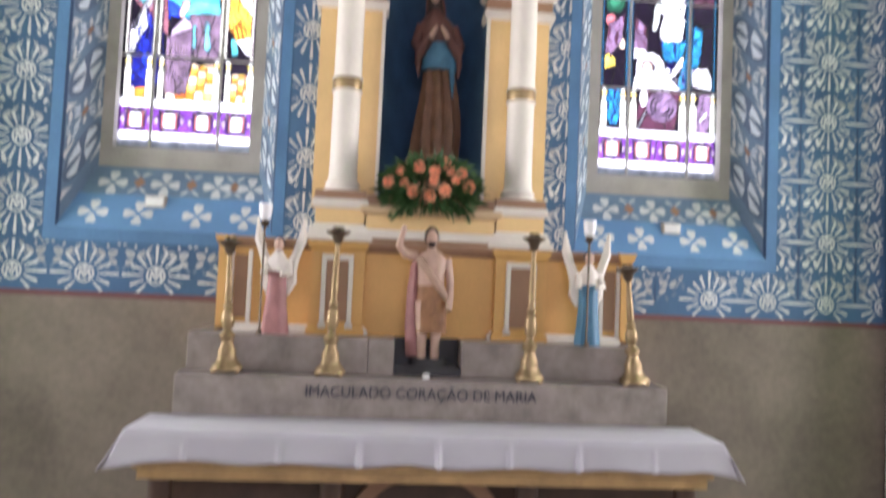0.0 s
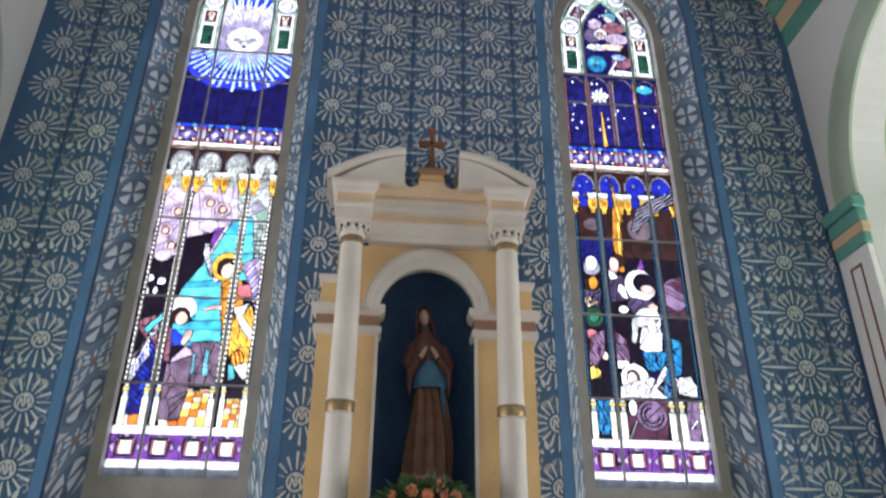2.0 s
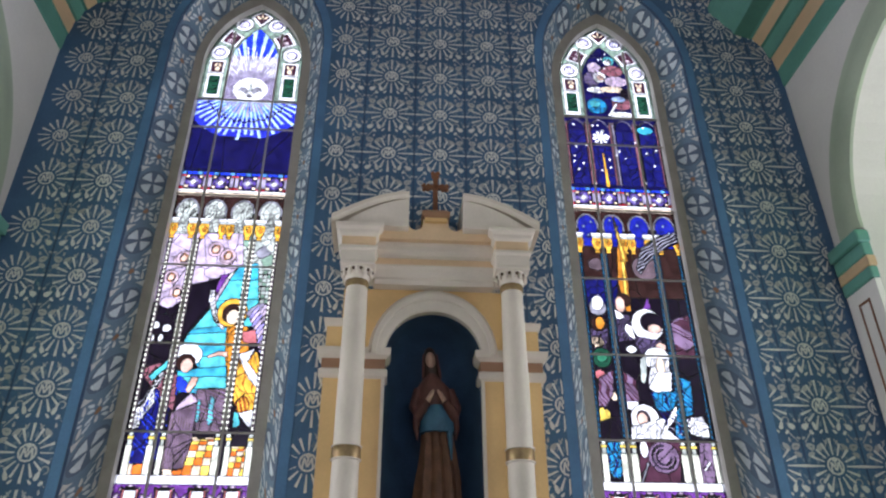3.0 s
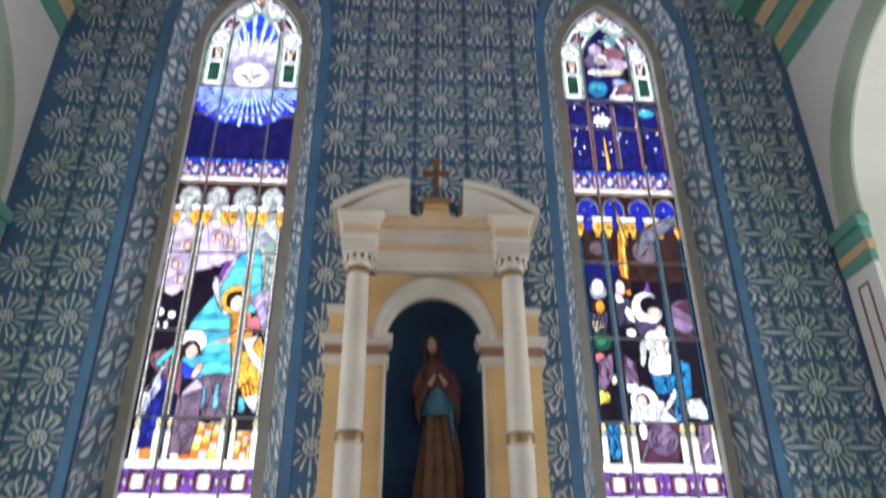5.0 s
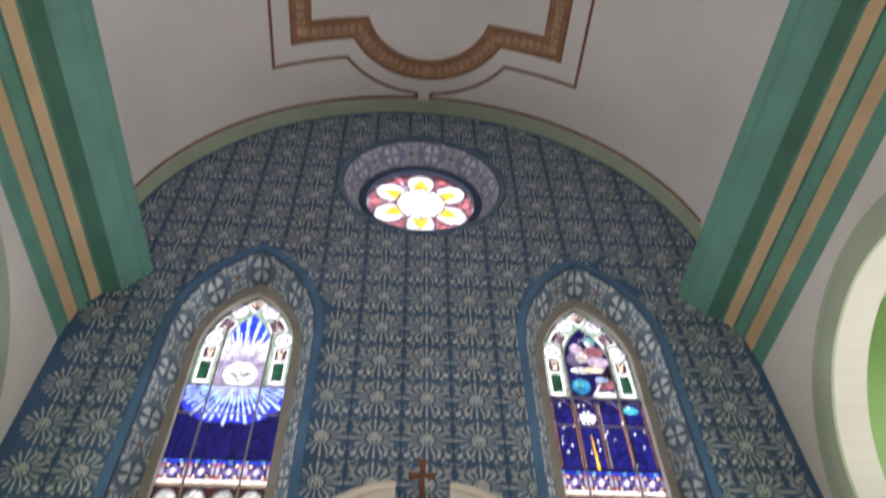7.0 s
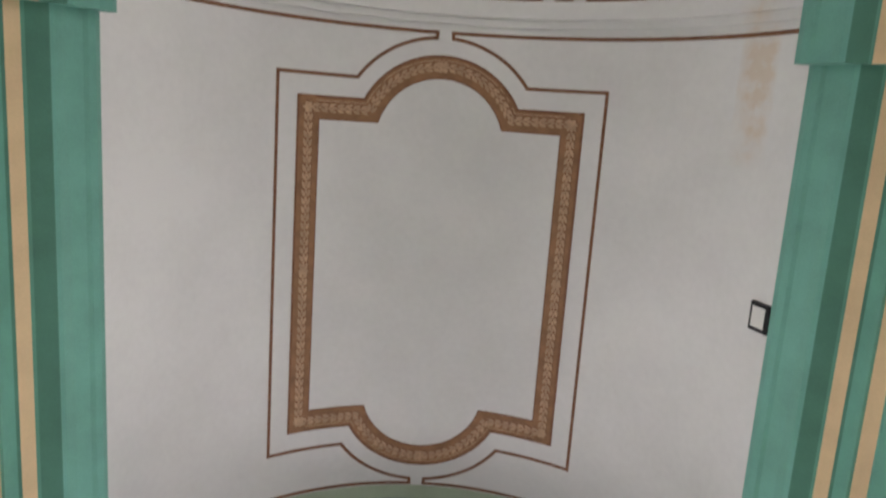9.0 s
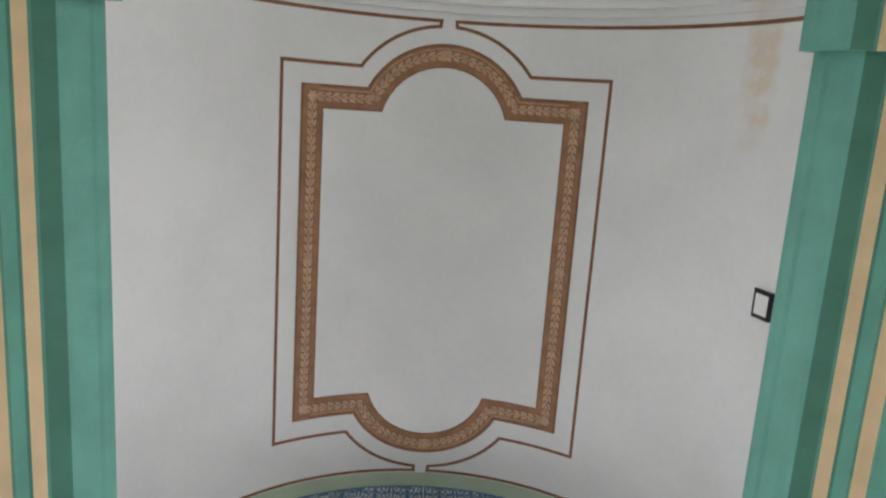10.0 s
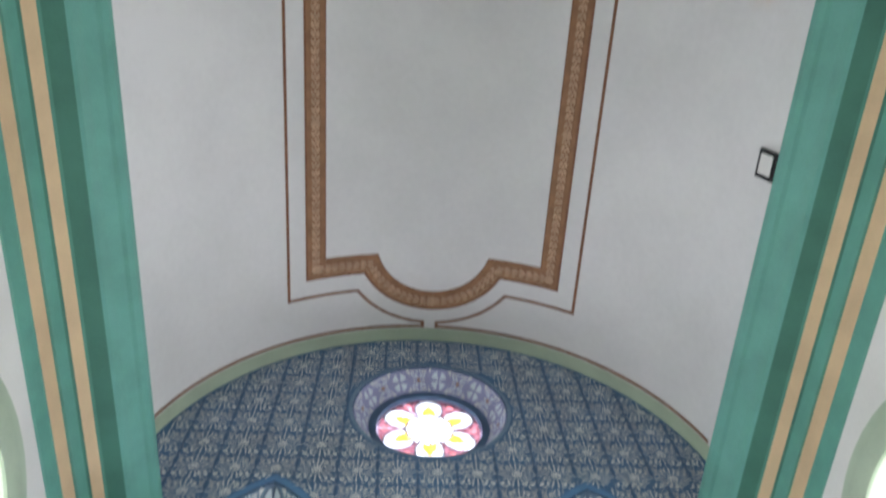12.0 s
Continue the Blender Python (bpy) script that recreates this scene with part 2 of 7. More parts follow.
def box_bm(*boxes, bevel=0.006):
    bm = bmesh.new()
    for b in boxes:
        add_box(bm, *b, bevel=bevel)
    return bm


def ring_loft(bm, x0, x1, yf, yb, prof):
    """Stacked rectangles (offset, z): a plinth or entablature that steps out on three sides."""
    rings = [[bm.verts.new(c) for c in ((x0 - o, yf - o, z), (x1 + o, yf - o, z), (x1 + o, yb, z), (x0 - o, yb, z))] for o, z in prof]
    for a, b in zip(rings, rings[1:]):
        for i in range(4):
            bm.faces.new((a[i], a[(i + 1) % 4], b[(i + 1) % 4], b[i]))
    bm.faces.new(rings[0][::-1])
    bm.faces.new(rings[-1])
    return bm


def lathe(bm, prof, cx=0.0, cy=0.0, n=20, wob=None):
    rings = []
    for r, z in prof:
        rings.append([bm.verts.new((cx + (r + (wob(a, z) if wob else 0)) * math.cos(a), cy + (r + (wob(a, z) if wob else 0)) * math.sin(a), z)) for a in (2 * math.pi * i / n for i in range(n))])
    for a, b in zip(rings, rings[1:]):
        for i in range(n):
            bm.faces.new((a[i], a[(i + 1) % n], b[(i + 1) % n], b[i]))
    bm.faces.new(rings[0][::-1])
    bm.faces.new(rings[-1])
    return bm


def slab(outline, holes, place, back):
    """A wall with openings: outline and holes are loops (u, v); place(u, v, side) gives the point; each hole is a pair (front loop, back loop)."""
    bm = bmesh.new()

    def fill(loops, side):
        edges, rings = [], []
        for loop in loops:
            vs = [bm.verts.new(place(u, v, side)) for u, v in loop]
            rings.append(vs)
            edges += [bm.edges.new((vs[i], vs[(i + 1) % len(vs)])) for i in range(len(vs))]
        bmesh.ops.triangle_fill(bm, use_beauty=True, use_dissolve=False, edges=edges)
        return rings

    f = fill([outline] + [h[0] for h in holes], 0)
    b = fill([outline] + [h[1] for h in holes], back)
    for i, (ra, rb) in enumerate(zip(f, b)):
        for k in range(len(ra)):
            j = (k + 1) % len(ra)
            face = bm.faces.new((ra[k], ra[j], rb[j], rb[k]))
            face.material_index = 1 if i else 0
    return bm


# ---- plan ----
YW = -0.285            # face of the end wall; the glass stands at y = 0
XS = 2.905             # face of the side walls
R, ZC = 2.895, 6.995   # barrel vault
WIN_X, Z_SILL, Z_SPRING = 1.488, 2.275, 6.03
ROSE_Z = 8.34


def lancet(cx, half, z0, rise, n=14, sill=True):
    """Outline of a pointed window, from the lower left corner, clockwise seen from the nave."""
    k = (rise * rise + half * half) / (2 * half)
    pts = [(cx - half, z0)]
    a_end = math.asin(min(1.0, rise / k))
    for i in range(n + 1):
        a = a_end * i / n
        pts.append((cx - half + k - k * math.cos(a), Z_SPRING + k * math.sin(a)))
    for i in range(n - 1, -1, -1):
        a = a_end * i / n
        pts.append((cx + half - k + k * math.cos(a), Z_SPRING + k * math.sin(a)))
    pts.append((cx + half, z0))
    return pts


def circle(cx, cz, r, n=56):
    return [(cx + r * math.sin(2 * math.pi * i / n), cz + r * math.cos(2 * math.pi * i / n)) for i in range(n)]


def round_top(cx, half, z0, zs, n=18):
    return [(cx - half, z0)] + [(cx - half * math.cos(math.pi * i / n), zs + half * math.sin(math.pi * i / n)) for i in range(n + 1)] + [(cx + half, z0)]


OUT = {s: lancet(s * WIN_X, 0.60, 1.885, 1.05) for s in (-1, 1)}
INN = {s: lancet(s * WIN_X, 0.408, 2.468, 0.705) for s in (-1, 1)}
NICHE = round_top(0, 0.30, 2.10, 3.355)

# ---- end wall ----
outline = [(-3.4, -0.05), (-3.4, 10.3), (3.4, 10.3), (3.4, -0.05)]
holes = [(OUT[s], INN[s]) for s in (-1, 1)] + [(circle(0, 8.37, 0.865), circle(0, ROSE_Z, 0.602)), (NICHE, NICHE)]
bm = slab(outline, holes, lambda u, v, d: (u, YW + d, v), 0.345)
wall_end = tagged(part("wall_end", bm, [M_BLUE, M_REVEAL]), "blue stencilled end wall with splayed window openings", "wall", kind="structure")

# stone-coloured dado below the maroon line
bm = box_bm((-XS, -1.05, YW - 0.012, YW + 0.01, 0, 1.50), (1.05, XS, YW - 0.012, YW + 0.01, 0, 1.50), (-1.06, 1.06, YW - 0.01, YW + 0.01, 0, 1.50), bevel=0.002)
tagged(part("dado", bm, M_DADO), "beige stone-washed dado along the end wall", "dado", kind="structure")
bm = box_bm((-XS, XS, YW - 0.018, YW + 0.01, 1.497, 1.527), bevel=0.003)
tagged(part("trim", bm, M_DADOLINE), "thin maroon line on top of the dado", "trim", kind="structure")

# ---- painted stencil ornament on the end wall ----
CELL, CELL_Z, STAR_X, STAR_Z = 0.39, 0.377, 0.05, 5.37
sv, sf, si = [], [], []


def in_loop(px, pz, loop):
    c = False
    for (x0, z0), (x1, z1) in zip(loop, loop[1:] + loop[:1]):
        if (z0 > pz) != (z1 > pz) and px < (x1 - x0) * (pz - z0) / (z1 - z0) + x0:
            c = not c
    return c


EDGE = {s: lancet(s * WIN_X, 0.665, 1.81, 1.14) for s in (-1, 1)}


def on_wall(px, pz):
    if pz < 1.53 or abs(px) > XS - 0.06:
        return False
    if pz > ZC and px * px + (pz - ZC) ** 2 > (R - 0.03) ** 2:
        return False
    if px * px + (pz - 8.37) ** 2 < 0.92 ** 2 or (abs(px) < 0.6 and pz < 3.5) or (abs(px) < 0.36 and pz < 4.0):
        return False
    return not (in_loop(px, pz, EDGE[-1]) or in_loop(px, pz, EDGE[1]))


def stencil(pts, index, lift):
    flags = [on_wall(*p) for p in pts]
    if not all(flags):
        cx, cz = sum(p[0] for p in pts) / len(pts), sum(p[1] for p in pts) / len(pts)
        if not on_wall(cx, cz):
            return
        cut = []
        for (px, pz), ok in zip(pts, flags):
            if not ok:
                lo, hi = 0.0, 1.0
                for _ in range(7):
                    mid = (lo + hi) / 2
                    if on_wall(cx + (px - cx) * mid, cz + (pz - cz) * mid):
                        lo = mid
                    else:
                        hi = mid
                px, pz = cx + (px - cx) * lo, cz + (pz - cz) * lo
            cut.append((px, pz))
        pts = cut
    base = len(sv)
    sv.extend((px, YW - lift, pz) for px, pz in pts)
    sf.append(tuple(range(base, base + len(pts))))
    si.append(index)


def petal(cx, cz, ang, length, width, n=8):
    ca, sa = math.cos(ang), math.sin(ang)
    out = []
    for i in range(n):
        t = 2 * math.pi * i / n
        a, b = length / 2 * math.cos(t), width / 2 * math.sin(t) * (1.0 - 0.35 * math.cos(t))
        out.append((cx + a * ca - b * sa, cz + a * sa + b * ca))
    return out


def stroke(x0, z0, x1, z1, w0, w1):
    d = math.hypot(x1 - x0, z1 - z0)
    nx, nz = -(z1 - z0) / d / 2, (x1 - x0) / d / 2
    return [(x0 + nx * w0, z0 + nz * w0), (x0 - nx * w0, z0 - nz * w0), (x1 - nx * w1, z1 - nz * w1), (x1 + nx * w1, z1 + nz * w1)]


star_spots = []


def sunburst(cx, cz):
    for k in range(16):
        a = 2 * math.pi * k / 16
        r1 = 0.186 if k % 8 == 0 else (0.172 if k % 4 == 0 else (0.142 if k % 2 == 0 else 0.150))
        stencil(stroke(cx + 0.070 * math.cos(a), cz + 0.068 * math.sin(a), cx + r1 * math.cos(a), cz + r1 * math.sin(a), 0.0085, 0.0175), 0, 0.0024)
    for k in range(12):
        a0, a1 = 2 * math.pi * k / 12, 2 * math.pi * (k + 1) / 12
        stencil([(cx + r * math.cos(a), cz + r * math.sin(a)) for r, a in ((0.043, a0), (0.055, a0), (0.055, a1), (0.043, a1))], 0, 0.0024)
    for s0, s1 in (((-0.030, -0.032), (-0.022, 0.026)), ((-0.022, 0.026), (0, -0.026)), ((0, -0.026), (0.024, 0.026)), ((0.024, 0.026), (0.032, -0.030)), ((0.002, 0.038), (0.0, 0.002)), ((-0.014, 0.036), (0.018, 0.036))):
        stencil(stroke(cx + s0[0], cz + s0[1], cx + s1[0], cz + s1[1], 0.012, 0.012), 0, 0.0024)


for i in range(-8, 9):
    for j in range(-11, 13):
        # the stencil starts afresh on either side of each window
        cx, cz = STAR_X + i * CELL, STAR_Z + j * CELL_Z
        if cz < 7.2:
            if abs(i) <= 3:
                cx = STAR_X + i * 0.384
            else:
                cz += 0.03
            if i >= 4:
                cx = 2.475 + (i - 6) * 0.372
            elif i <= -4:
                cx = -2.30 + (i + 6) * CELL
        if abs(cx) > 3.1 or cz > 10.1:
            continue
        if not any(on_wall(cx + dx * CELL / 2, cz + dz * CELL_Z / 2) for dx in (-1, 0, 1) for dz in (-1, 0, 1)):
            continue
        whole = all(on_wall(cx + 0.19 * math.cos(a), cz + 0.19 * math.sin(a)) for a in (k * math.pi / 6 for k in range(12)))
        if whole:
            star_spots.append((cx, cz))
        else:
            sunburst(cx, cz)
        # leaf clusters round the corner of the cell
        kx, kz = cx + CELL / 2, cz + CELL_Z / 2
        for sx in (-1, 1):
            for dx, dz, tilt, length, width, tone in (
                    (0.046, -0.070, 2.6, 0.062, 0.046, 2), (0.044, -0.118, 0.5, 0.052, 0.032, 2), (0.108, -0.072, 0.9, 0.062, 0.036, 2), (0.046, 0.056, 0.6, 0.054, 0.038, 0), (0.108, 0.060, 1.9, 0.060, 0.028, 0),
                    (0.078, 0.018, 2.4, 0.036, 0.018, 0), (0.016, 0.094, 1.2, 0.030, 0.016, 2), (0.017, -0.018, 0.4, 0.026, 0.016, 2), (0.142, 0.026, 0.8, 0.036, 0.016, 0), (0.076, -0.030, 1.4, 0.032, 0.016, 2), (0.150, -0.040, 2.2, 0.034, 0.014, 2)):
                ang = tilt if sx > 0 else math.pi - tilt
                stencil(petal(kx + sx * dx, kz + dz, ang, length, width), tone, 0.0018)
                if tone == 2 and width > 0.04:
                    stencil(petal(kx + sx * dx, kz + dz, ang + 0.25 * sx, length * 0.5, width * 0.10), 3, 0.0026)
            for q in range(5):
                a0, a1 = 0.5 + q * 0.85, 0.5 + (q + 1) * 0.85
                ox, oz = kx + sx * 0.074, kz + 0.092
                stencil([(ox + sx * r * math.cos(a), oz + r * math.sin(a)) for r, a in ((0.017, a0), (0.026, a0), (0.026, a1), (0.017, a1))], 2, 0.0018)
            stencil(stroke(kx + sx * 0.02, kz - 0.045, kx + sx * 0.085, kz + 0.035, 0.006, 0.010), 2, 0.0016)
            for dx, dz, tilt in ((0.030, 0.125, 0.9), (0.060, 0.150, 2.3), (0.105, 0.135, 0.5), (0.020, -0.150, 1.1), (0.070, -0.160, 2.0), (0.115, -0.135, 0.7), (0.150, 0.075, 1.3), (0.170, -0.085, 1.8)):
                stencil(petal(kx + sx * dx, kz + dz, tilt if sx > 0 else math.pi - tilt, 0.040, 0.019, 6), 1, 0.0013)
            stencil(stroke(kx + sx * 0.125, kz - 0.10, kx + sx * 0.165, kz - 0.02, 0.005, 0.009), 2, 0.0016)
        stencil(stroke(kx - 0.004, kz - 0.187, kx - 0.004, kz + 0.187, 0.012, 0.012), 3, 0.0014)
ob = raw("wall_stencil", sv, sf, [M_PALE, M_MID, M_PETAL, M_SEAM], wall_end, si)
tagged(ob, "pale stencilled leaf ornament", kind="stuff")
# one sunburst mesh shared by all the whole cells
sv, sf, si = [], [], []
sunburst(STAR_X, STAR_Z)
star = raw("sunburst", [(x - STAR_X, y, z - STAR_Z) for x, y, z in sv], sf, [M_PALE, M_MID, M_PETAL, M_SEAM], wall_end, si)
star.location = (star_spots[0][0], 0, star_spots[0][1])
for px, pz in star_spots[1:]:
    ob = new("sunburst", star.data)
    ob.parent = wall_end
    ob.location = (px, 0, pz)

# blue border painted round the openings
def border(name, inner, outer, material=None):
    material = material or M_TRIMBLUE
    n = len(inner)
    vs = [(x, YW - 0.003, z) for x, z in inner] + [(x, YW - 0.003, z) for x, z in outer]
    raw(name, vs, [(i, (i + 1) % n, n + (i + 1) % n, n + i) for i in range(n)], material, wall_end)


for s in (-1, 1):
    border("painted_border", OUT[s], lancet(s * WIN_X, 0.662, 1.812, 1.135))
border("painted_border", circle(0, 8.37, 0.865), circle(0, 8.37, 0.905), M_REVEAL)


# ornament on the splayed reveals: crossed petals and scrolls alternating along the opening
def reveal_ornament(front, back, start, stop, step=0.235, closed=False, ground=None):
    rv, rf, ri = [], [], []
    mids = [((a[0] + b[0]) / 2, (a[1] + b[1]) / 2) for a, b in zip(front, back)]
    if closed:
        front, back, mids = front + front[:1], back + back[:1], mids + mids[:1]
    run = [0.0]
    for p, q in zip(mids, mids[1:]):
        run.append(run[-1] + math.hypot(q[0] - p[0], q[1] - p[1]))

    def at(s, t, lift=0.003):
        s = min(max(s, 0.0), run[-1] - 1e-6)
        k = max(i for i in range(len(run) - 1) if run[i] <= s)
        f = (s - run[k]) / (run[k + 1] - run[k])
        fx, fz = (front[k][i] + (front[k + 1][i] - front[k][i]) * f for i in (0, 1))
        bx, bz = (back[k][i] + (back[k + 1][i] - back[k][i]) * f for i in (0, 1))
        tx, tz = mids[k + 1][0] - mids[k][0], mids[k + 1][1] - mids[k][1]
        d = math.hypot(tx, tz)
        px, pz = fx + (bx - fx) * t, fz + (bz - fz) * t
        return (px + tz / d * lift, YW + 0.345 * t, pz - tx / d * lift)

    depth = 0.39

    def shape(pts, index, lift=0.003):
        base = len(rv)
        rv.extend(at(s, t, lift) for s, t in pts)
        rf.append(tuple(range(base, base + len(pts))))
        ri.append(index)

    count = max(1, round((stop(run[-1]) - start) / step))
    for i in range(count):
        s0 = start + (i + 0.5) * (stop(run[-1]) - start) / count
        mid_t = 0.36
        if i % 2 == 0:
            rim = [(0.104 * math.cos(q * math.pi / 12), 0.118 * math.sin(q * math.pi / 12) / depth) for q in range(13)]
            for (xa, ha), (xb, hb) in zip(rim, rim[1:]) if ground is None else ():
                shape([(s0 + xa, mid_t - ha), (s0 + xa, mid_t + ha), (s0 + xb, mid_t + hb), (s0 + xb, mid_t - hb)], 4, 0.002)
            for k in range(4):
                a = math.pi / 4 + k * math.pi / 2
                fan = [(0.012 * math.cos(a), 0.012 * math.sin(a))] + [(0.088 * math.cos(a + q), 0.098 * math.sin(a + q)) for q in (-0.50, -0.25, 0.0, 0.25, 0.50)]
                shape([(s0 + px, mid_t + pz / depth) for px, pz in fan], 0)
            for sx in (-1, 1):
                for sz in (-1, 1):
                    shape([(s0 + sx * px, mid_t + sz * pz / depth) for px, pz in ((0.082, 0.112), (0.128, 0.125), (0.132, 0.050), (0.112, 0.080))], 1)
        else:
            shape([(s0 + px, mid_t + pz / depth) for px, pz in petal(0, 0, 0, 0.045, 0.045, 6)], 2)
            for sx in (-1, 1):
                shape([(s0 + px, mid_t + pz / depth) for px, pz in petal(sx * 0.050, 0, 0, 0.045, 0.022)], 1)
                for sz in (-1, 1):
                    shape([(s0 + px, mid_t + pz / depth) for px, pz in petal(sx * 0.026, sz * 0.045, math.pi / 2 - sx * sz * 0.5, 0.055, 0.024)], 0)
                    shape([(s0 + px, mid_t + pz / depth) for px, pz in petal(sx * 0.064, sz * 0.052, sx * sz * 0.9, 0.060, 0.020)], 0)
                    shape([(s0 + px, mid_t + pz / depth) for px, pz in petal(sx * 0.062, sz * 0.092, sx * sz * 0.1, 0.065, 0.024)], 1)
                    shape([(s0 + px, mid_t + pz / depth) for px, pz in petal(sx * 0.018, sz * 0.098, math.pi / 2 + sx * sz * 0.4, 0.036, 0.016)], 0)
    # dark blue lines along both edges of the reveal, and its own brighter ground where it has one
    steps = 120
    if ground:
        gv = [at(i * run[-1] / steps, t, 0.001) for i in range(steps) for t in (0.0, 0.8)]
        raw("reveal_ground", gv, [(2 * i, 2 * ((i + 1) % steps), 2 * ((i + 1) % steps) + 1, 2 * i + 1) for i in range(steps)], ground, wall_end)
    for t0, t1 in ((0.0, 0.05), (0.70, 0.80)):
        for i in range(steps):
            q0, q1 = i * run[-1] / steps, (i + 1) * run[-1] / steps
            base = len(rv)
            rv.extend(at(q, t, 0.002) for q, t in ((q0, t0), (q1, t0), (q1, t1), (q0, t1)))
            rf.append((base, base + 1, base + 2, base + 3))
            ri.append(3)
    tagged(raw("reveal_stencil", rv, rf, [M_RPALE, M_PALE, M_RUST, M_SEAM, M_ROUNDEL], wall_end, ri), "pale stencilled crosses on the window reveal", kind="stuff")


for s in (-1, 1):
    reveal_ornament(OUT[s], INN[s], 0.12, lambda total: total - 0.12)
# the rose reveal gets a ground that carries the glow of its glass
reveal_ornament(circle(0, 8.37, 0.865), circle(0, ROSE_Z, 0.602), 0.0, lambda total: total, closed=True, ground=M_ROSEGLOW)

# sloping sills, painted blue with white crosses and rust diamonds
for s in (-1, 1):
    cx = s * WIN_X
    A, B = (1.885, YW), (Z_SILL, -0.052)
    vs = [(cx - 0.6, YW - 0.002, A[0] + 0.001), (cx + 0.6, YW - 0.002, A[0] + 0.001), (cx + 0.48, B[1], B[0]), (cx - 0.48, B[1], B[0])]
    sill_ob = raw("window_sill", vs + [(x, y, z - 0.05) for x, y, z in vs], [(0, 1, 2, 3), (4, 7, 6, 5), (0, 4, 5, 1), (1, 5, 6, 2), (2, 6, 7, 3), (3, 7, 4, 0)], M_BORDER, wall_end)
    hv, hf, hi = [], [], []

    def lay(pts, index):
        base = len(hv)
        for u, t in pts:
            hv.append((cx + u, A[1] + (B[1] - A[1]) * t, A[0] + (B[0] - A[0]) * t + 0.004))
        hf.append(tuple(range(base, base + len(pts))))
        hi.append(index)

    for row, us in ((0.72, (-0.36, -0.06, 0.24, 0.44)), (0.24, (-0.42, -0.17, 0.16, 0.43))):
        for u in us:
            for k in range(4):
                a = k * math.pi / 2
                arm = [(0.014, -0.008), (0.060, -0.030), (0.082, -0.022), (0.082, 0.022), (0.060, 0.030), (0.014, 0.008)]
                lay([(u + p * math.cos(a) - q * math.sin(a), row + (p * math.sin(a) + q * math.cos(a)) / 0.45) for p, q in arm], 0)
    for u, row in ((-0.21, 0.74), (0.09, 0.74), (0.34, 0.74)):
        lay([(u - 0.035, row), (u, row - 0.09), (u + 0.035, row), (u, row + 0.09)], 1)
        for sx in (-1, 1):
            lay([(u + px, row + pz / 0.45) for px, pz in petal(sx * 0.03, 0.06, sx * 0.6, 0.06, 0.014)], 0)
            lay([(u + px, row + pz / 0.45) for px, pz in petal(sx * 0.03, -0.06, -sx * 0.6, 0.06, 0.014)], 0)
    raw("sill_stencil", hv, hf, [M_PALE, M_RUST], wall_end, hi)

# ---- side walls with arched openings ----
ARC_Y, ARC_Z, ARC_R = -1.77, 4.28, 1.14
arch_loop = round_top(ARC_Y, ARC_R, 0.02, ARC_Z, 28)
# unseen side openings, added for the nave fill lamps
nave_loop = [(-10.9, 3.2), (-10.9, 5.8), (-8.3, 5.8), (-8.3, 3.2)]
for s, nm in ((1, "wall_east"), (-1, "wall_west")):
    o = [(-14.1, -0.05), (-14.1, 7.1), (YW - 0.001, 7.1), (YW - 0.001, -0.05)]
    bm = slab(o, [(arch_loop, arch_loop), (nave_loop, nave_loop)], lambda u, v, d, s=s: (s * (XS + d), u, v), 0.24)
    w = tagged(part(nm, bm, [M_WALL, M_WALL]), "off-white plastered side wall with an arched opening", "wall", kind="structure")
    # sage-green moulded band round the arch
    n = 30
    prof = [(0.0, 0.0), (0.0, 0.022), (0.03, 0.030), (0.16, 0.030), (0.175, 0.020), (0.245, 0.020), (0.255, 0.0)]
    vs, fs = [], []
    for i in range(n + 1):
        a = math.pi * i / n
        for dr, h in prof:
            rr = ARC_R + dr
            vs.append((s * (XS - h), ARC_Y - rr * math.cos(a), ARC_Z + rr * math.sin(a)))
    m = len(prof)
    for i in range(n):
        for k in range(m - 1):
            fs.append((i * m + k, i * m + k + 1, (i + 1) * m + k + 1, (i + 1) * m + k))
    raw("archivolt", vs, fs, M_SAGE, w, smooth=True)
    for y0, y1 in ((ARC_Y + ARC_R, YW - 0.02), (-3.24, ARC_Y - ARC_R)):
        x = s * (XS - 0.045)
        bm = bmesh.new()
        add_box(bm, min(x, s * XS), max(x, s * XS), y0 - 0.0, y1, 0, 3.9, 0.006)
        pil = part("pilaster", bm, M_WHITE, w)
        bm = bmesh.new()
        for k, (o, z0, z1) in enumerate(((0.015, 3.9, 3.985), (0.025, 4.06, 4.16), (0.05, 4.16, 4.25))):
            xx = s * (XS - 0.045 - o)
            add_box(bm, min(xx, s * XS), max(xx, s * XS), y0 - o * 0.6, y1 if y1 > -0.4 else y1 + o * 0.6, z0, z1, 0.012)
        part("impost", bm, M_GREENL, pil)
        xx = s * (XS - 0.045 - 0.018)
        bm = box_bm((min(xx, s * XS), max(xx, s * XS), y0 - 0.02, y1, 3.985, 4.06), bevel=0.008)
        part("impost_stripe", bm, M_CREAM, pil)
        # brown outlined panel on the pilaster
        xx = s * (XS - 0.048)
        a0, a1, b0, b1, lw = y0 + 0.10, y1 - 0.10, 0.4, 3.80, 0.018
        bm = bmesh.new()
        for q in ((a0, a1, b1 - lw, b1), (a0, a1, b0, b0 + lw), (a0, a0 + lw, b0, b1), (a1 - lw, a1, b0, b1)):
            add_box(bm, min(xx, s * (XS - 0.04)), max(xx, s * (XS - 0.04)), *q, 0)
        part("painted_line", bm, M_BROWN, pil)

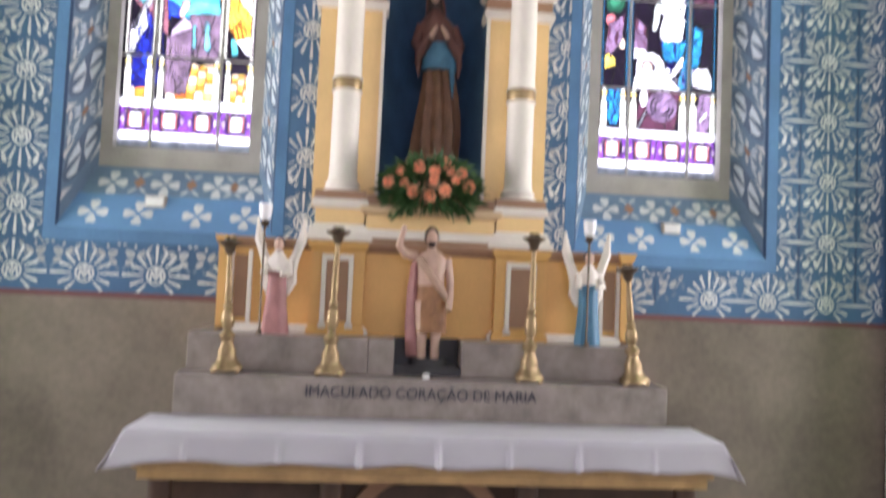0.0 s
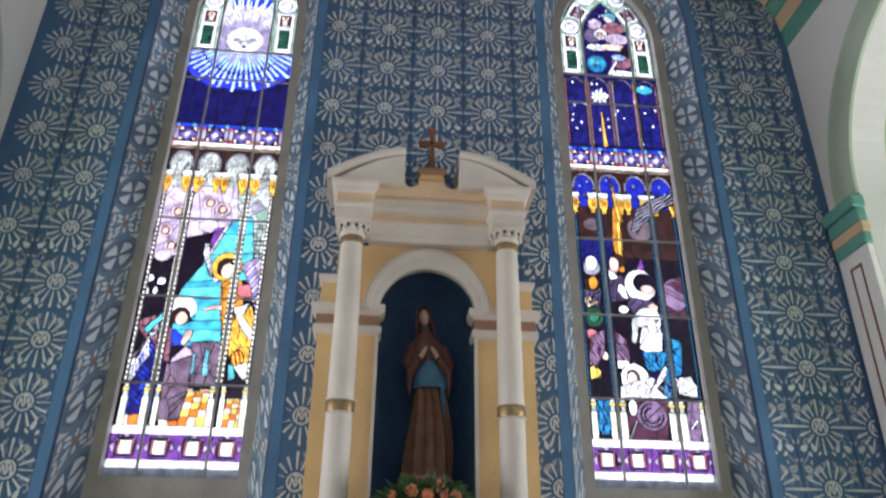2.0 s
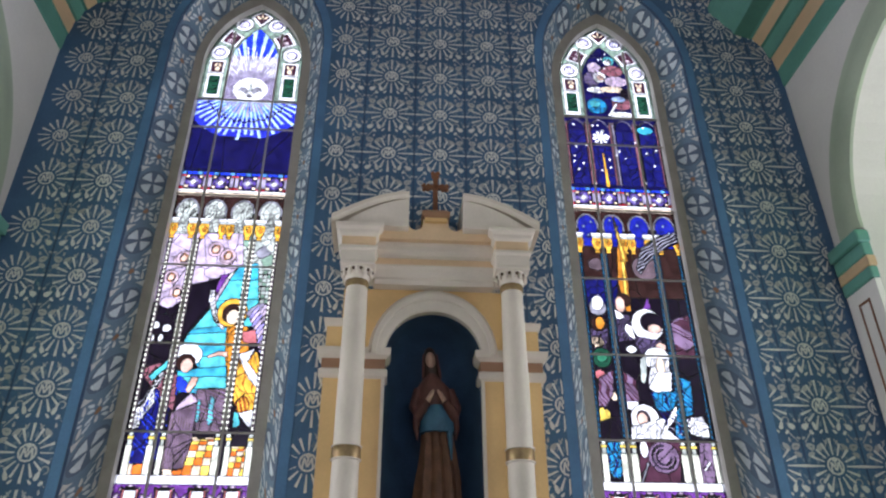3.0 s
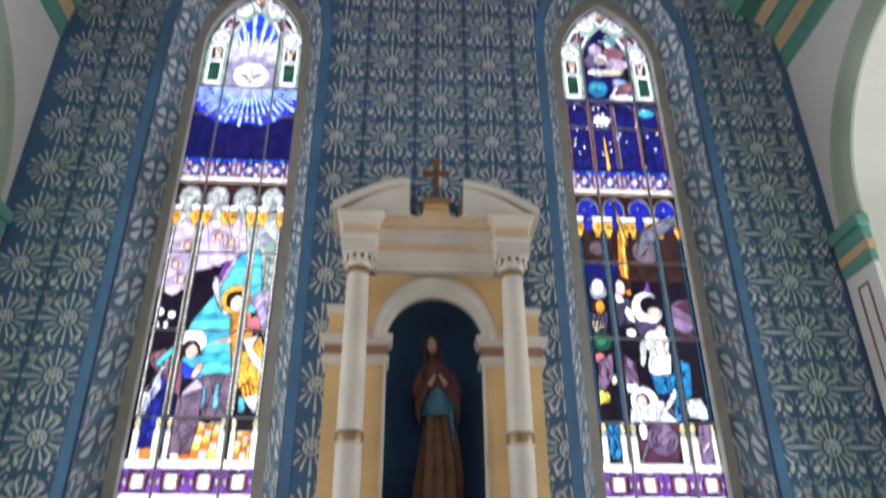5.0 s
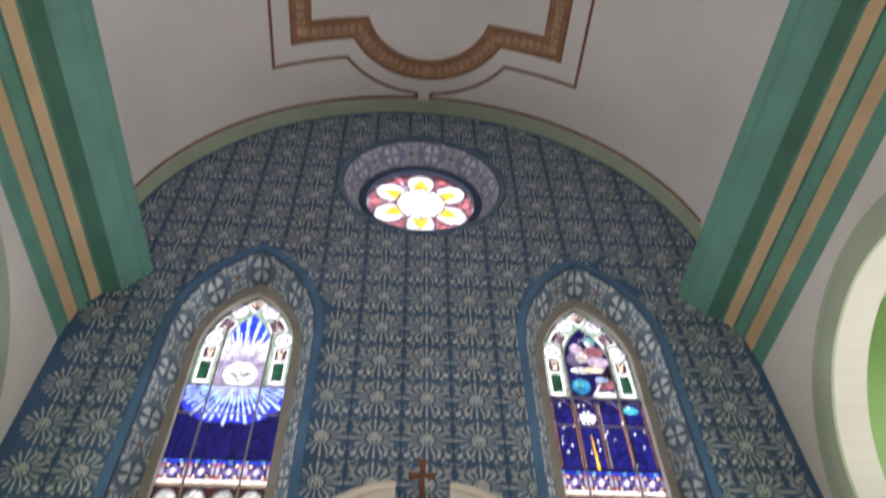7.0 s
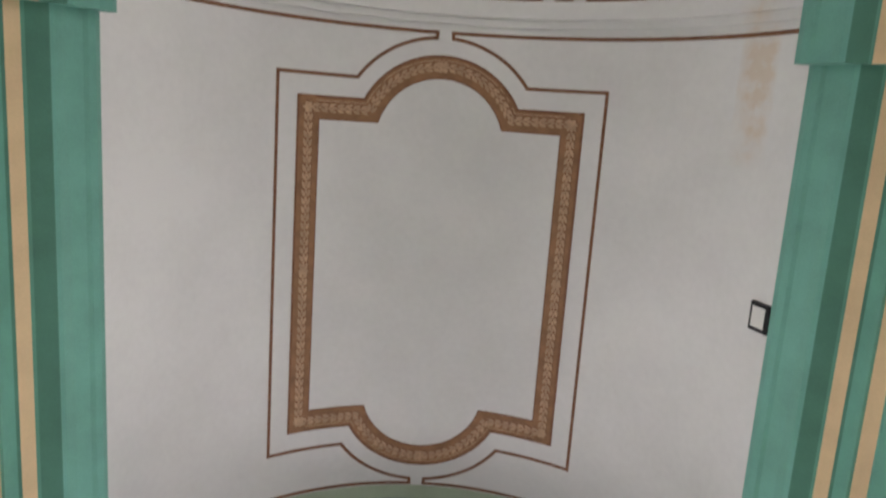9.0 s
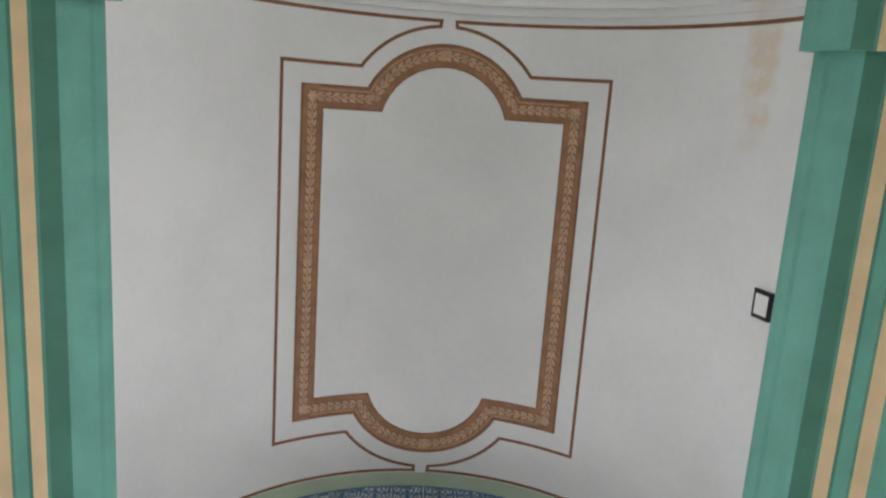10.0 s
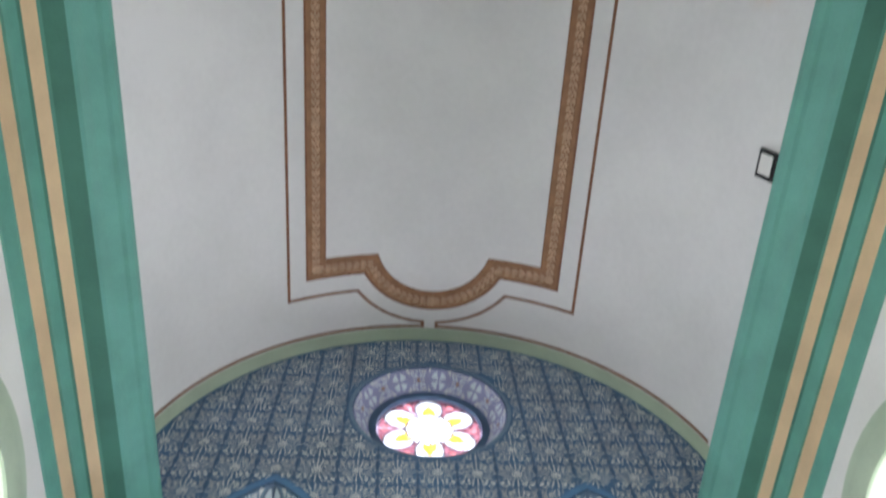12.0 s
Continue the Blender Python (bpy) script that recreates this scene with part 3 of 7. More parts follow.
# pale green rooms behind the side arches
for s, nm in ((1, "wall_side_room_east"), (-1, "wall_side_room_west")):
    bm = bmesh.new()
    x0, x1 = sorted((s * (XS + 0.25), s * 5.6))
    xo = s * 5.6
    add_box(bm, min(xo, xo - s * 0.15), max(xo, xo - s * 0.15), -4.2, -0.05, 3.5, 7.0, 0)
    add_box(bm, min(xo, xo - s * 0.15), max(xo, xo - s * 0.15), -4.2, -2.95, 1.1, 3.5, 0)
    add_box(bm, min(xo, xo - s * 0.15), max(xo, xo - s * 0.15), -0.6, -0.05, 1.1, 3.5, 0)
    add_box(bm, min(xo, xo - s * 0.15), max(xo, xo - s * 0.15), -4.2, -0.05, 0, 1.1, 0)
    add_box(bm, x0, x1, -0.2, -0.05, 0, 7.0, 0)
    add_box(bm, x0, x1, -4.3, -4.15, 0, 7.0, 0)
    add_box(bm, x0, x1, -4.3, -0.05, 6.9, 7.05, 0)
    tagged(part(nm, bm, M_ROOM), "pale green plastered side room beyond the arch", "wall", kind="structure")

# ---- barrel vault ----
vs, fs = [], []
NA, ys = 72, [YW - 0.001, -1.6, -3.0, -4.4, -5.93]
for y in ys:
    for rr in (R, R + 0.16):
        for i in range(NA + 1):
            a = math.pi * i / NA
            vs.append((-rr * math.cos(a), y, ZC + rr * math.sin(a)))
row = 2 * (NA + 1)
for k in range(len(ys) - 1):
    for i in range(NA):
        a, b = k * row + i, (k + 1) * row + i
        fs.append((a, a + 1, b + 1, b))
        fs.append((a + NA + 1, b + NA + 1, b + NA + 2, a + NA + 2))
for k in (0, len(ys) - 1):
    for i in range(NA):
        fs.append((k * row + i, k * row + i + 1, k * row + NA + 2 + i, k * row + NA + 1 + i))
ceiling = tagged(raw("ceiling", vs, fs, M_VAULT, smooth=True), "off-white painted barrel vault over the chancel", "ceiling", kind="structure")


def on_vault(s, y, lift=0.003):
    """s: metres along the arc from the crown."""
    a = s / R
    return ((R - lift) * math.sin(a), y, ZC + (R - lift) * math.cos(a))


# transverse rib and nave vault behind it
def ring_vault(name, y0, y1, r0, r1, material, label):
    vs, fs = [], []
    for y in (y0, y1):
        for rr in (r0, r1):
            for i in range(NA + 1):
                a = math.pi * i / NA
                vs.append((-rr * math.cos(a), y, ZC + rr * math.sin(a)))
    for i in range(NA):
        j, n1 = i + 1, NA + 1
        fs += [(i, j, 2 * n1 + j, 2 * n1 + i), (n1 + i, 3 * n1 + i, 3 * n1 + j, n1 + j), (i, n1 + i, n1 + j, j), (2 * n1 + i, 2 * n1 + j, 3 * n1 + j, 3 * n1 + i)]
    return tagged(raw(name, vs, fs, material, smooth=True), label, "ceiling", kind="structure")


ring_vault("ceiling_moulding", -5.93, -6.02, R - 0.03, R + 0.16, M_VAULT, "slim white moulding at the foot of the rib")
rib = ring_vault("ceiling_rib", -6.02, -6.95, R - 0.06, R + 0.16, M_VAULT, "white transverse rib with painted brown and teal frets")
ring_vault("ceiling_nave", -6.95, -14.1, R, R + 0.16, M_VAULT, "off-white barrel vault of the nave")

# ---- painted lines and leaf band of the vault panel ----
def ribbon(name, pts, width, material, parent, lift=0.003, closed=False, base_r=0.0):
    n = len(pts)
    left, right = [], []
    for i, (s, y) in enumerate(pts):
        def unit(a, b):
            d = math.hypot(b[0] - a[0], b[1] - a[1]) or 1
            return ((b[0] - a[0]) / d, (b[1] - a[1]) / d)
        prev = pts[i - 1] if (i or closed) else None
        nxt = pts[(i + 1) % n] if (i < n - 1 or closed) else None
        d0 = unit(prev, (s, y)) if prev else unit((s, y), nxt)
        d1 = unit((s, y), nxt) if nxt else d0
        nx, ny = -(d0[1] + d1[1]), d0[0] + d1[0]
        ln = math.hypot(nx, ny) or 1
        nx, ny = nx / ln, ny / ln
        k = 1 / max(0.35, nx * -d1[1] + ny * d1[0])
        left.append((s + nx * k * width / 2, y + ny * k * width / 2))
        right.append((s - nx * k * width / 2, y - ny * k * width / 2))
    vs, fs = [on_vault(s, y, lift + base_r) for s, y in left + right], []
    for i in range(n if closed else n - 1):
        j = (i + 1) % n
        fs.append((i, j, n + j, n + i))
    return raw(name, vs, fs, material, parent)


def arc_pts(cs, cy, r, a0, a1, n=22):
    return [(cs + r * math.sin(a0 + (a1 - a0) * i / n), cy - r * math.cos(a0 + (a1 - a0) * i / n)) for i in range(n + 1)]


PY, HALF_Y = -3.167, 1.662          # panel centre and half length, inner edge
C_TOP = PY - HALF_Y + 0.205         # centre of the round heads
C_LOW = PY + HALF_Y - 0.205


def panel_loop(half_s, half_y, shoulder, r, n=18, seg=0.3):
    """The closed outline of the panel at one offset."""
    pts = []
    top, low = PY - half_y, PY + half_y
    a = math.asin(min(1, shoulder / r))
    pts += [(-half_s, top)]
    pts += arc_pts(0, C_TOP, r, -a, a, n)
    pts += [(half_s, top), (half_s, low)]
    pts += [(s, 2 * PY - y) for s, y in arc_pts(0, C_TOP, r, a, -a, n)]
    pts += [(-half_s, low)]
    out = []
    for (s0, y0), (s1, y1) in zip(pts, pts[1:] + pts[:1]):
        k = max(1, int(abs(s1 - s0) / 0.12))
        out += [(s0 + (s1 - s0) * i / k, y0 + (y1 - y0) * i / k) for i in range(k)]
    return out


def chord(r, dy):
    return math.sqrt(max(r * r - dy * dy, 0.0))


for half_s, half_y, r, w, m, nm in (
        (1.475, HALF_Y + 0.115, 0.845, 0.255, M_OCHRE, "leaf_band"),
        (1.590, HALF_Y + 0.232, 0.960, 0.026, M_BROWN, "painted_line"),
        (1.355, HALF_Y - 0.005, 0.722, 0.014, M_BROWN, "painted_line"),
        (1.548, HALF_Y + 0.190, 0.918, 0.012, M_LEAF, "painted_line")):
    ribbon(nm, panel_loop(half_s, half_y, chord(r, C_TOP - (PY - half_y)), r), w, m, ceiling, 0.003 if nm == "leaf_band" else 0.0045, closed=True)

# outer brown line of the panel, which opens at the middle and runs out along both ends
r_o = 1.155
for sx in (-1, 1):
    for end in (-1, 1):
        ytop = PY - (HALF_Y + 0.465)
        a0, a1 = math.asin(chord(r_o, C_TOP - ytop) / r_o), math.asin(0.09 / r_o)
        pts = [(1.825, PY), (1.825, ytop)]
        pts += arc_pts(0, C_TOP, r_o, a0, a1, 18)
        yl = -5.835
        pts += [(0.085, yl)]
        pts += [(0.2 + 0.25 * i, yl) for i in range(16)]
        full = []
        for (s0, y0), (s1, y1) in zip(pts, pts[1:]):
            k = max(1, int(abs(s1 - s0) / 0.12))
            full += [(s0 + (s1 - s0) * i / k, y0 + (y1 - y0) * i / k) for i in range(k)]
        full.append(pts[-1])
        ribbon("painted_line", [(sx * s, y if end < 0 else min(2 * PY - y, -0.49)) for s, y in full], 0.037, M_BROWN, ceiling, 0.004)

# sage band where the vault meets the end wall
ribbon("sage_band", [(-4.5 + 0.1 * i, YW - 0.093) for i in range(91)], 0.182, M_SAGE, ceiling, 0.004)

# leaves painted along the band, in pairs, with flower knots at the corners
lv, lf, li = [], [], []


def leaf_at(s, y, ang, length, width):
    for k, lift, ds, dy in ((1.0, 0.011, 0.0, 0.0), (1.12, 0.009, 0.006, -0.007)):
        base = len(lv)
        pts = petal(s + ds, y + dy, ang, length * k, width * (k + 0.15), 8)
        lv.extend(on_vault(a, b, lift) for a, b in pts)
        lf.append(tuple(range(base, base + 8)))
        li.append(0 if k == 1.0 else 1)


loop = panel_loop(1.475, HALF_Y + 0.115, chord(0.845, C_TOP - (PY - HALF_Y - 0.115)), 0.845)
lens, total = [], 0.0
for a, b in zip(loop, loop[1:] + loop[:1]):
    d = math.hypot(b[0] - a[0], b[1] - a[1])
    lens.append((total, d, a, b))
    total += d
rnd = random.Random(4)
k, step = 0, 0.090
while k * step < total - 0.02:
    dist = k * step
    for t0, d, a, b in lens:
        if t0 <= dist < t0 + d:
            f = (dist - t0) / d
            s, y = a[0] + (b[0] - a[0]) * f, a[1] + (b[1] - a[1]) * f
            ang = math.atan2(b[1] - a[1], b[0] - a[0])
            nx, ny = -math.sin(ang), math.cos(ang)
            for sd in (-1, 1):
                leaf_at(s + nx * sd * 0.030, y + ny * sd * 0.030, ang + sd * (0.34 + rnd.uniform(-0.1, 0.1)), 0.088, 0.034)
            leaf_at(s + math.cos(ang) * 0.03, y + math.sin(ang) * 0.03, ang, 0.07, 0.024)
    k += 1
for s in (-1.475, 1.475):
    for y in (PY - HALF_Y - 0.115, PY, PY + HALF_Y + 0.115):
        for i in range(6):
            leaf_at(s + 0.035 * math.cos(i * 1.05), y + 0.035 * math.sin(i * 1.05), i * 1.05, 0.06, 0.035)
for y in (C_TOP - 0.845, C_LOW + 0.845):
    for i in range(6):
        leaf_at(0.04 * math.cos(i * 1.05), y + 0.04 * math.sin(i * 1.05), i * 1.05, 0.065, 0.04)
tagged(raw("leaf_ornament", lv, lf, [M_LEAF, M_BROWN], ceiling, li), "painted ochre laurel leaves", kind="stuff")

# brown frets with teal leaves on the rib
def rib_line(pts, width, material, nm):
    ribbon(nm, pts, width, material, rib, 0.066)


for k in range(-3, 4):
    s0 = k * 1.27
    if k % 2:
        for sx in (-1, 1):
            x0, x1 = s0 + sx * 0.25, s0 + sx * 0.88
            if abs(x1) > 4.3:
                continue
            pts = [(x0 + sx * 0.05, -6.86), (x0 + sx * 0.05, -6.50), (x0, -6.32), (x0, -6.22)]
            pts += [(x0 + (x1 - x0) * i / 6, -6.22) for i in range(1, 7)]
            rib_line(pts + [(x1, -6.32), (x1 - sx * 0.05, -6.50), (x1 - sx * 0.05, -6.86)], 0.028, M_BROWN, "painted_fret")
        rib_line([(s0 - 0.10, -6.22), (s0 - 0.03, -6.34), (s0 - 0.13, -6.50)], 0.026, M_BROWN, "painted_fret")
        rib_line([(s0 + 0.10, -6.22), (s0 + 0.03, -6.34), (s0 + 0.13, -6.50)], 0.026, M_BROWN, "painted_fret")
        rib_line([(s0 - 0.10, -6.22), (s0 + 0.10, -6.22)], 0.026, M_BROWN, "painted_fret")
    else:
        rib_line([(s0 - 0.25, -6.53), (s0 - 0.25, -6.22), (s0 - 0.11, -6.22), (s0, -6.31), (s0 + 0.11, -6.22), (s0 + 0.25, -6.22), (s0 + 0.25, -6.53)], 0.026, M_BROWN, "painted_fret")
        rib_line([(s0 - 0.16, -6.27), (s0 - 0.03, -6.45)], 0.09, M_TEAL, "painted_teal_leaf")
        rib_line([(s0 + 0.16, -6.27), (s0 + 0.03, -6.45)], 0.09, M_TEAL, "painted_teal_leaf")

# ---- cornices along both side walls ----
CORN_LINE = [(2.905, 5.85), (2.893, 5.862), (2.888, 6.01), (2.878, 6.02), (2.862, 6.165), (2.842, 6.17), (2.832, 6.192), (2.815, 6.285), (2.795, 6.295), (2.738, 6.378), (2.715, 6.383),
             (2.588, 6.428), (2.575, 6.475), (2.53, 6.515), (2.47, 6.615), (2.44, 6.63), (2.414, 6.68), (2.414, 6.745), (2.905, 6.79)]
# index 3 is a darker copy of the sea green, on two down-facing strips
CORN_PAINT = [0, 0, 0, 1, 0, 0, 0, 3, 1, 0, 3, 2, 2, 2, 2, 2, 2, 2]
CORN = list(zip(CORN_LINE, CORN_LINE[1:], CORN_PAINT))


for s, nm in ((1, "cornice_east"), (-1, "cornice_west")):
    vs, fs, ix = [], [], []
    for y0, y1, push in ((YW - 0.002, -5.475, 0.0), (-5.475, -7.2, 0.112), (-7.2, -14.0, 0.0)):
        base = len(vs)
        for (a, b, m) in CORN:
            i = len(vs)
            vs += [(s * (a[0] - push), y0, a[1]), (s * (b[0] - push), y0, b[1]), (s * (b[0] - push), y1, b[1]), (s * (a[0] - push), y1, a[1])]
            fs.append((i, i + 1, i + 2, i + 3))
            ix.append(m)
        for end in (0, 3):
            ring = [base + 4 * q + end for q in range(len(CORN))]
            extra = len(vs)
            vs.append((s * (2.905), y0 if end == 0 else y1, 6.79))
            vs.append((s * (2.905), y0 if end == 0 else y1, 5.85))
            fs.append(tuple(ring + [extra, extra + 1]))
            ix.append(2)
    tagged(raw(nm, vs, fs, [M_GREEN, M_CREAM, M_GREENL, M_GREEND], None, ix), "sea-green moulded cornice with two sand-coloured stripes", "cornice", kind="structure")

# ---- floor and the plain walls that close the place ----
bm = box_bm((-6, 6, -14.2, 0.1, -0.2, 0.0), bevel=0)
tagged(part("floor", bm, M_FLOOR), "pale polished stone floor", "floor", kind="structure")
bm = box_bm((-2.6, 2.6, -2.3, YW, 0.0, 0.15), bevel=0.01)
tagged(part("altar_step", bm, M_MARBLE), "low grey marble platform under the altar", "step", kind="structure")
# the opening in this wall is added for the fill lamp at the nave end
bm = slab([(-3.5, -0.05), (-3.5, 10.3), (3.5, 10.3), (3.5, -0.05)], [([(-1.2, 3.4), (-1.2, 7.0), (2.4, 7.0), (2.4, 3.4)],) * 2], lambda u, v, d: (u, -14.1 - d, v), 0.3)
tagged(part("wall_nave_end", bm, [M_WALL, M_WALL]), "plain off-white wall at the far end of the nave", "wall", kind="structure")
# plain sky behind the stained glass
m = bpy.data.materials.new("bright_sky")
m.use_nodes = True
m.node_tree.nodes.clear()
em, out = m.node_tree.nodes.new("ShaderNodeEmission"), m.node_tree.nodes.new("ShaderNodeOutputMaterial")
em.inputs["Strength"].default_value = SKY_GLOW
em.inputs["Color"].default_value = (0.93, 0.97, 1.0, 1)
m.node_tree.links.new(em.outputs[0], out.inputs["Surface"])
tagged(raw("backdrop_sky", [(-9, 6, -1), (9, 6, -1), (9, 6, 24), (-9, 6, 24)], [(0, 1, 2, 3)], m), "plain bright sky beyond the windows", "sky", kind="structure")

# ---- stained glass ----
GLASS = {}
for nm, c in dict(white=(0.95, 0.96, 1.0), cream=(0.95, 0.75, 0.55), stone=(0.50, 0.56, 0.52), green_stone=(0.22, 0.34, 0.26), lilac=(0.56, 0.44, 0.58), pink=(0.62, 0.46, 0.55), navy=(0.007, 0.006, 0.065), black=(0.008, 0.005, 0.012),
                  blue=(0.02, 0.05, 0.60), sky=(0.10, 0.32, 0.75), cyan=(0.05, 0.42, 0.60), teal=(0.03, 0.36, 0.42), purple=(0.16, 0.05, 0.28), violet=(0.085, 0.06, 0.13), gold=(0.90, 0.48, 0.06), amber=(0.62, 0.24, 0.03),
                  orange=(0.85, 0.20, 0.03), yellow=(0.95, 0.70, 0.12), red=(0.45, 0.02, 0.04), brown=(0.030, 0.013, 0.012), umber=(0.095, 0.07, 0.085), green=(0.012, 0.07, 0.04), rose=(0.60, 0.18, 0.20), skin=(0.80, 0.52, 0.42), grey=(0.30, 0.30, 0.36), navy2=(0.010, 0.010, 0.115), aqua=(0.10, 0.55, 0.62), cyan2=(0.02, 0.25, 0.50), green2=(0.03, 0.18, 0.10), pale=(0.58, 0.63, 0.58), cream2=(0.78, 0.80, 0.66), lilac2=(0.33, 0.30, 0.42), blue2=(0.025, 0.035, 0.5), dimcyan=(0.012, 0.10, 0.19), ice=(0.42, 0.60, 0.95), maroon=(0.26, 0.10, 0.13), dusk=(0.14, 0.11, 0.20), sage=(0.30, 0.42, 0.34), amethyst=(0.15, 0.09, 0.42), lavender=(0.42, 0.36, 0.78), scarlet=(0.60, 0.06, 0.09), plum=(0.07, 0.025, 0.045), bark=(0.12, 0.085, 0.10), mauve=(0.20, 0.13, 0.22), orchid=(0.60, 0.49, 0.66), rust=(0.34, 0.09, 0.02), cobalt=(0.015, 0.02, 0.28)).items():
    GLASS[nm] = glass(nm, c)
GNAMES = list(GLASS)
LEAD = len(GNAMES)


class Cartoon:
    """Lays coloured glass over a fine grid; leads run wherever two pieces meet."""

    def __init__(self, u0, u1, z0, z1, cell, inside):
        self.nu, self.nz, self.cell, self.u0, self.z0 = round((u1 - u0) / cell), round((z1 - z0) / cell), cell, u0, z0
        u = u0 + (np.arange(self.nu) + 0.5) * cell
        z = z0 + (np.arange(self.nz) + 0.5) * cell
        self.U, self.Z = np.meshgrid(u, z)
        self.color = np.zeros(self.U.shape, int)
        self.piece = np.zeros(self.U.shape, int)
        self.count = 0
        self.mask = inside(self.U, self.Z)

    def lay(self, where, color, crack=0.0, seed=0):
        self.count += 1
        where = where & self.mask
        self.color[where] = GNAMES.index(color)
        code = np.full(self.U.shape, self.count * 5000)
        if crack:
            g = np.random.RandomState(seed + self.count)
            n = max(2, int((self.U.max() - self.U.min()) * (self.Z[where].max() - self.Z[where].min() + 0.05) / crack ** 2)) if where.any() else 2
            n = min(n, 140)
            if where.any():
                zs = g.uniform(self.Z[where].min(), self.Z[where].max(), n)
                us = g.uniform(self.U[where].min(), self.U[where].max(), n)
                uu, zz = self.U[where], self.Z[where]
                d = (uu[:, None] - us) ** 2 + ((zz[:, None] - zs) * 0.8) ** 2
                code[where] += np.argmin(d, axis=1)
        self.piece[where] = code[where]

    def rect(self, u0, u1, z0, z1, color, crack=0.0):
        self.lay((self.U >= u0) & (self.U < u1) & (self.Z >= z0) & (self.Z < z1), color, crack)

    def oval(self, cu, cz, ru, rz, color, crack=0.0, tilt=0.0):
        a, b = self.U - cu, self.Z - cz
        c, s = math.cos(tilt), math.sin(tilt)
        self.lay(((a * c + b * s) / ru) ** 2 + ((-a * s + b * c) / rz) ** 2 < 1, color, crack)

    def ring(self, cu, cz, r0, r1, color, gap=None):
        d = np.hypot(self.U - cu, self.Z - cz)
        w = (d > r0) & (d < r1)
        if gap:
            w &= np.cos(np.arctan2(self.Z - cz, self.U - cu) - gap) < 0.75
        self.lay(w, color)

    def poly(self, pts, color, crack=0.0):
        c = np.zeros(self.U.shape, bool)
        for (x0, y0), (x1, y1) in zip(pts, pts[1:] + pts[:1]):
            if y0 == y1:
                continue
            c ^= ((y0 > self.Z) != (y1 > self.Z)) & (self.U < (x1 - x0) * (self.Z - y0) / (y1 - y0) + x0)
        self.lay(c, color, crack)

    def streaks(self, pts, color, fu, fz, bend=0.0, duty=0.3):
        """Painted strokes inside an outline, with no lead round them."""
        keep = self.color.copy(), self.piece.copy(), self.count
        self.poly(pts, color)
        drawn = self.piece == self.count * 5000
        self.color, self.piece, self.count = keep[0], keep[1], keep[2] + 1
        w = drawn & ((self.U * fu + self.Z * fz + bend * np.sin(self.Z * 37 + self.U * 21)) % 1.0 < duty)
        self.color[w] = GNAMES.index(color)

    def rays(self, cu, cz, r0, r1, n, color, a0=-math.pi, a1=math.pi, duty=0.5, wob=0.0):
        a = np.arctan2(self.Z - cz, self.U - cu)
        d = np.hypot(self.U - cu, self.Z - cz)
        ph = (a - a0) / (2 * math.pi) * n
        r_out = r1 * (1 + wob * np.sin(np.floor(ph) * 2.4))
        w = (a > a0) & (a < a1) & (d > r0) & (d < r_out) & ((ph % 1.0) < duty)
        self.count += 1
        w &= self.mask
        self.color[w] = GNAMES.index(color)
        self.piece[w] = -1

    def panels(self, parent, cx, bars_u, bars_z, y=0.0):
        lead = np.zeros(self.U.shape, bool)
        p = self.piece
        lead[:, 1:] |= (p[:, 1:] != p[:, :-1]) & (p[:, 1:] >= 0) & (p[:, :-1] >= 0)
        lead[1:, :] |= (p[1:, :] != p[:-1, :]) & (p[1:, :] >= 0) & (p[:-1, :] >= 0)
        col = np.where(lead, LEAD, self.color)
        iu = np.searchsorted(bars_u, self.U[0])
        iz = np.searchsorted(bars_z, self.Z[:, 0])
        mats = [GLASS[k] for k in GNAMES] + [M_LEAD]
        for a in range(len(bars_u) + 1):
            for b in range(len(bars_z) + 1):
                sel = self.mask & (iu == a)[None, :] & (iz == b)[:, None]
                r, c = np.nonzero(sel)
                if len(r) < 8:
                    continue
                x, z, h = self.U[r, c] + cx, self.Z[r, c], self.cell / 2
                v = np.empty((len(r), 4, 3))
                v[:, :, 1] = y
                v[:, :, 0] = x[:, None] + np.array([-h, h, h, -h])
                v[:, :, 2] = z[:, None] + np.array([-h, -h, h, h])
                keys, idx = np.unique(col[r, c], return_inverse=True)
                f = np.arange(len(r) * 4).reshape(-1, 4)
                ob = raw("pane", v.reshape(-1, 3).tolist(), f.tolist(), [mats[k] for k in keys], parent, idx.astype(np.int32).tolist())
                ob.visible_shadow = False


def in_lancet(half, z0, rise):
    k = (rise * rise + half * half) / (2 * half)

    def inside(U, Z):
        h = np.where(Z <= Z_SPRING, half, -half * 0 + np.sqrt(np.maximum(k * k - (Z - Z_SPRING) ** 2, 0)) - (k - half))
        return (np.abs(U) < h) & (Z > z0)
    return inside


G_RISE = 0.69


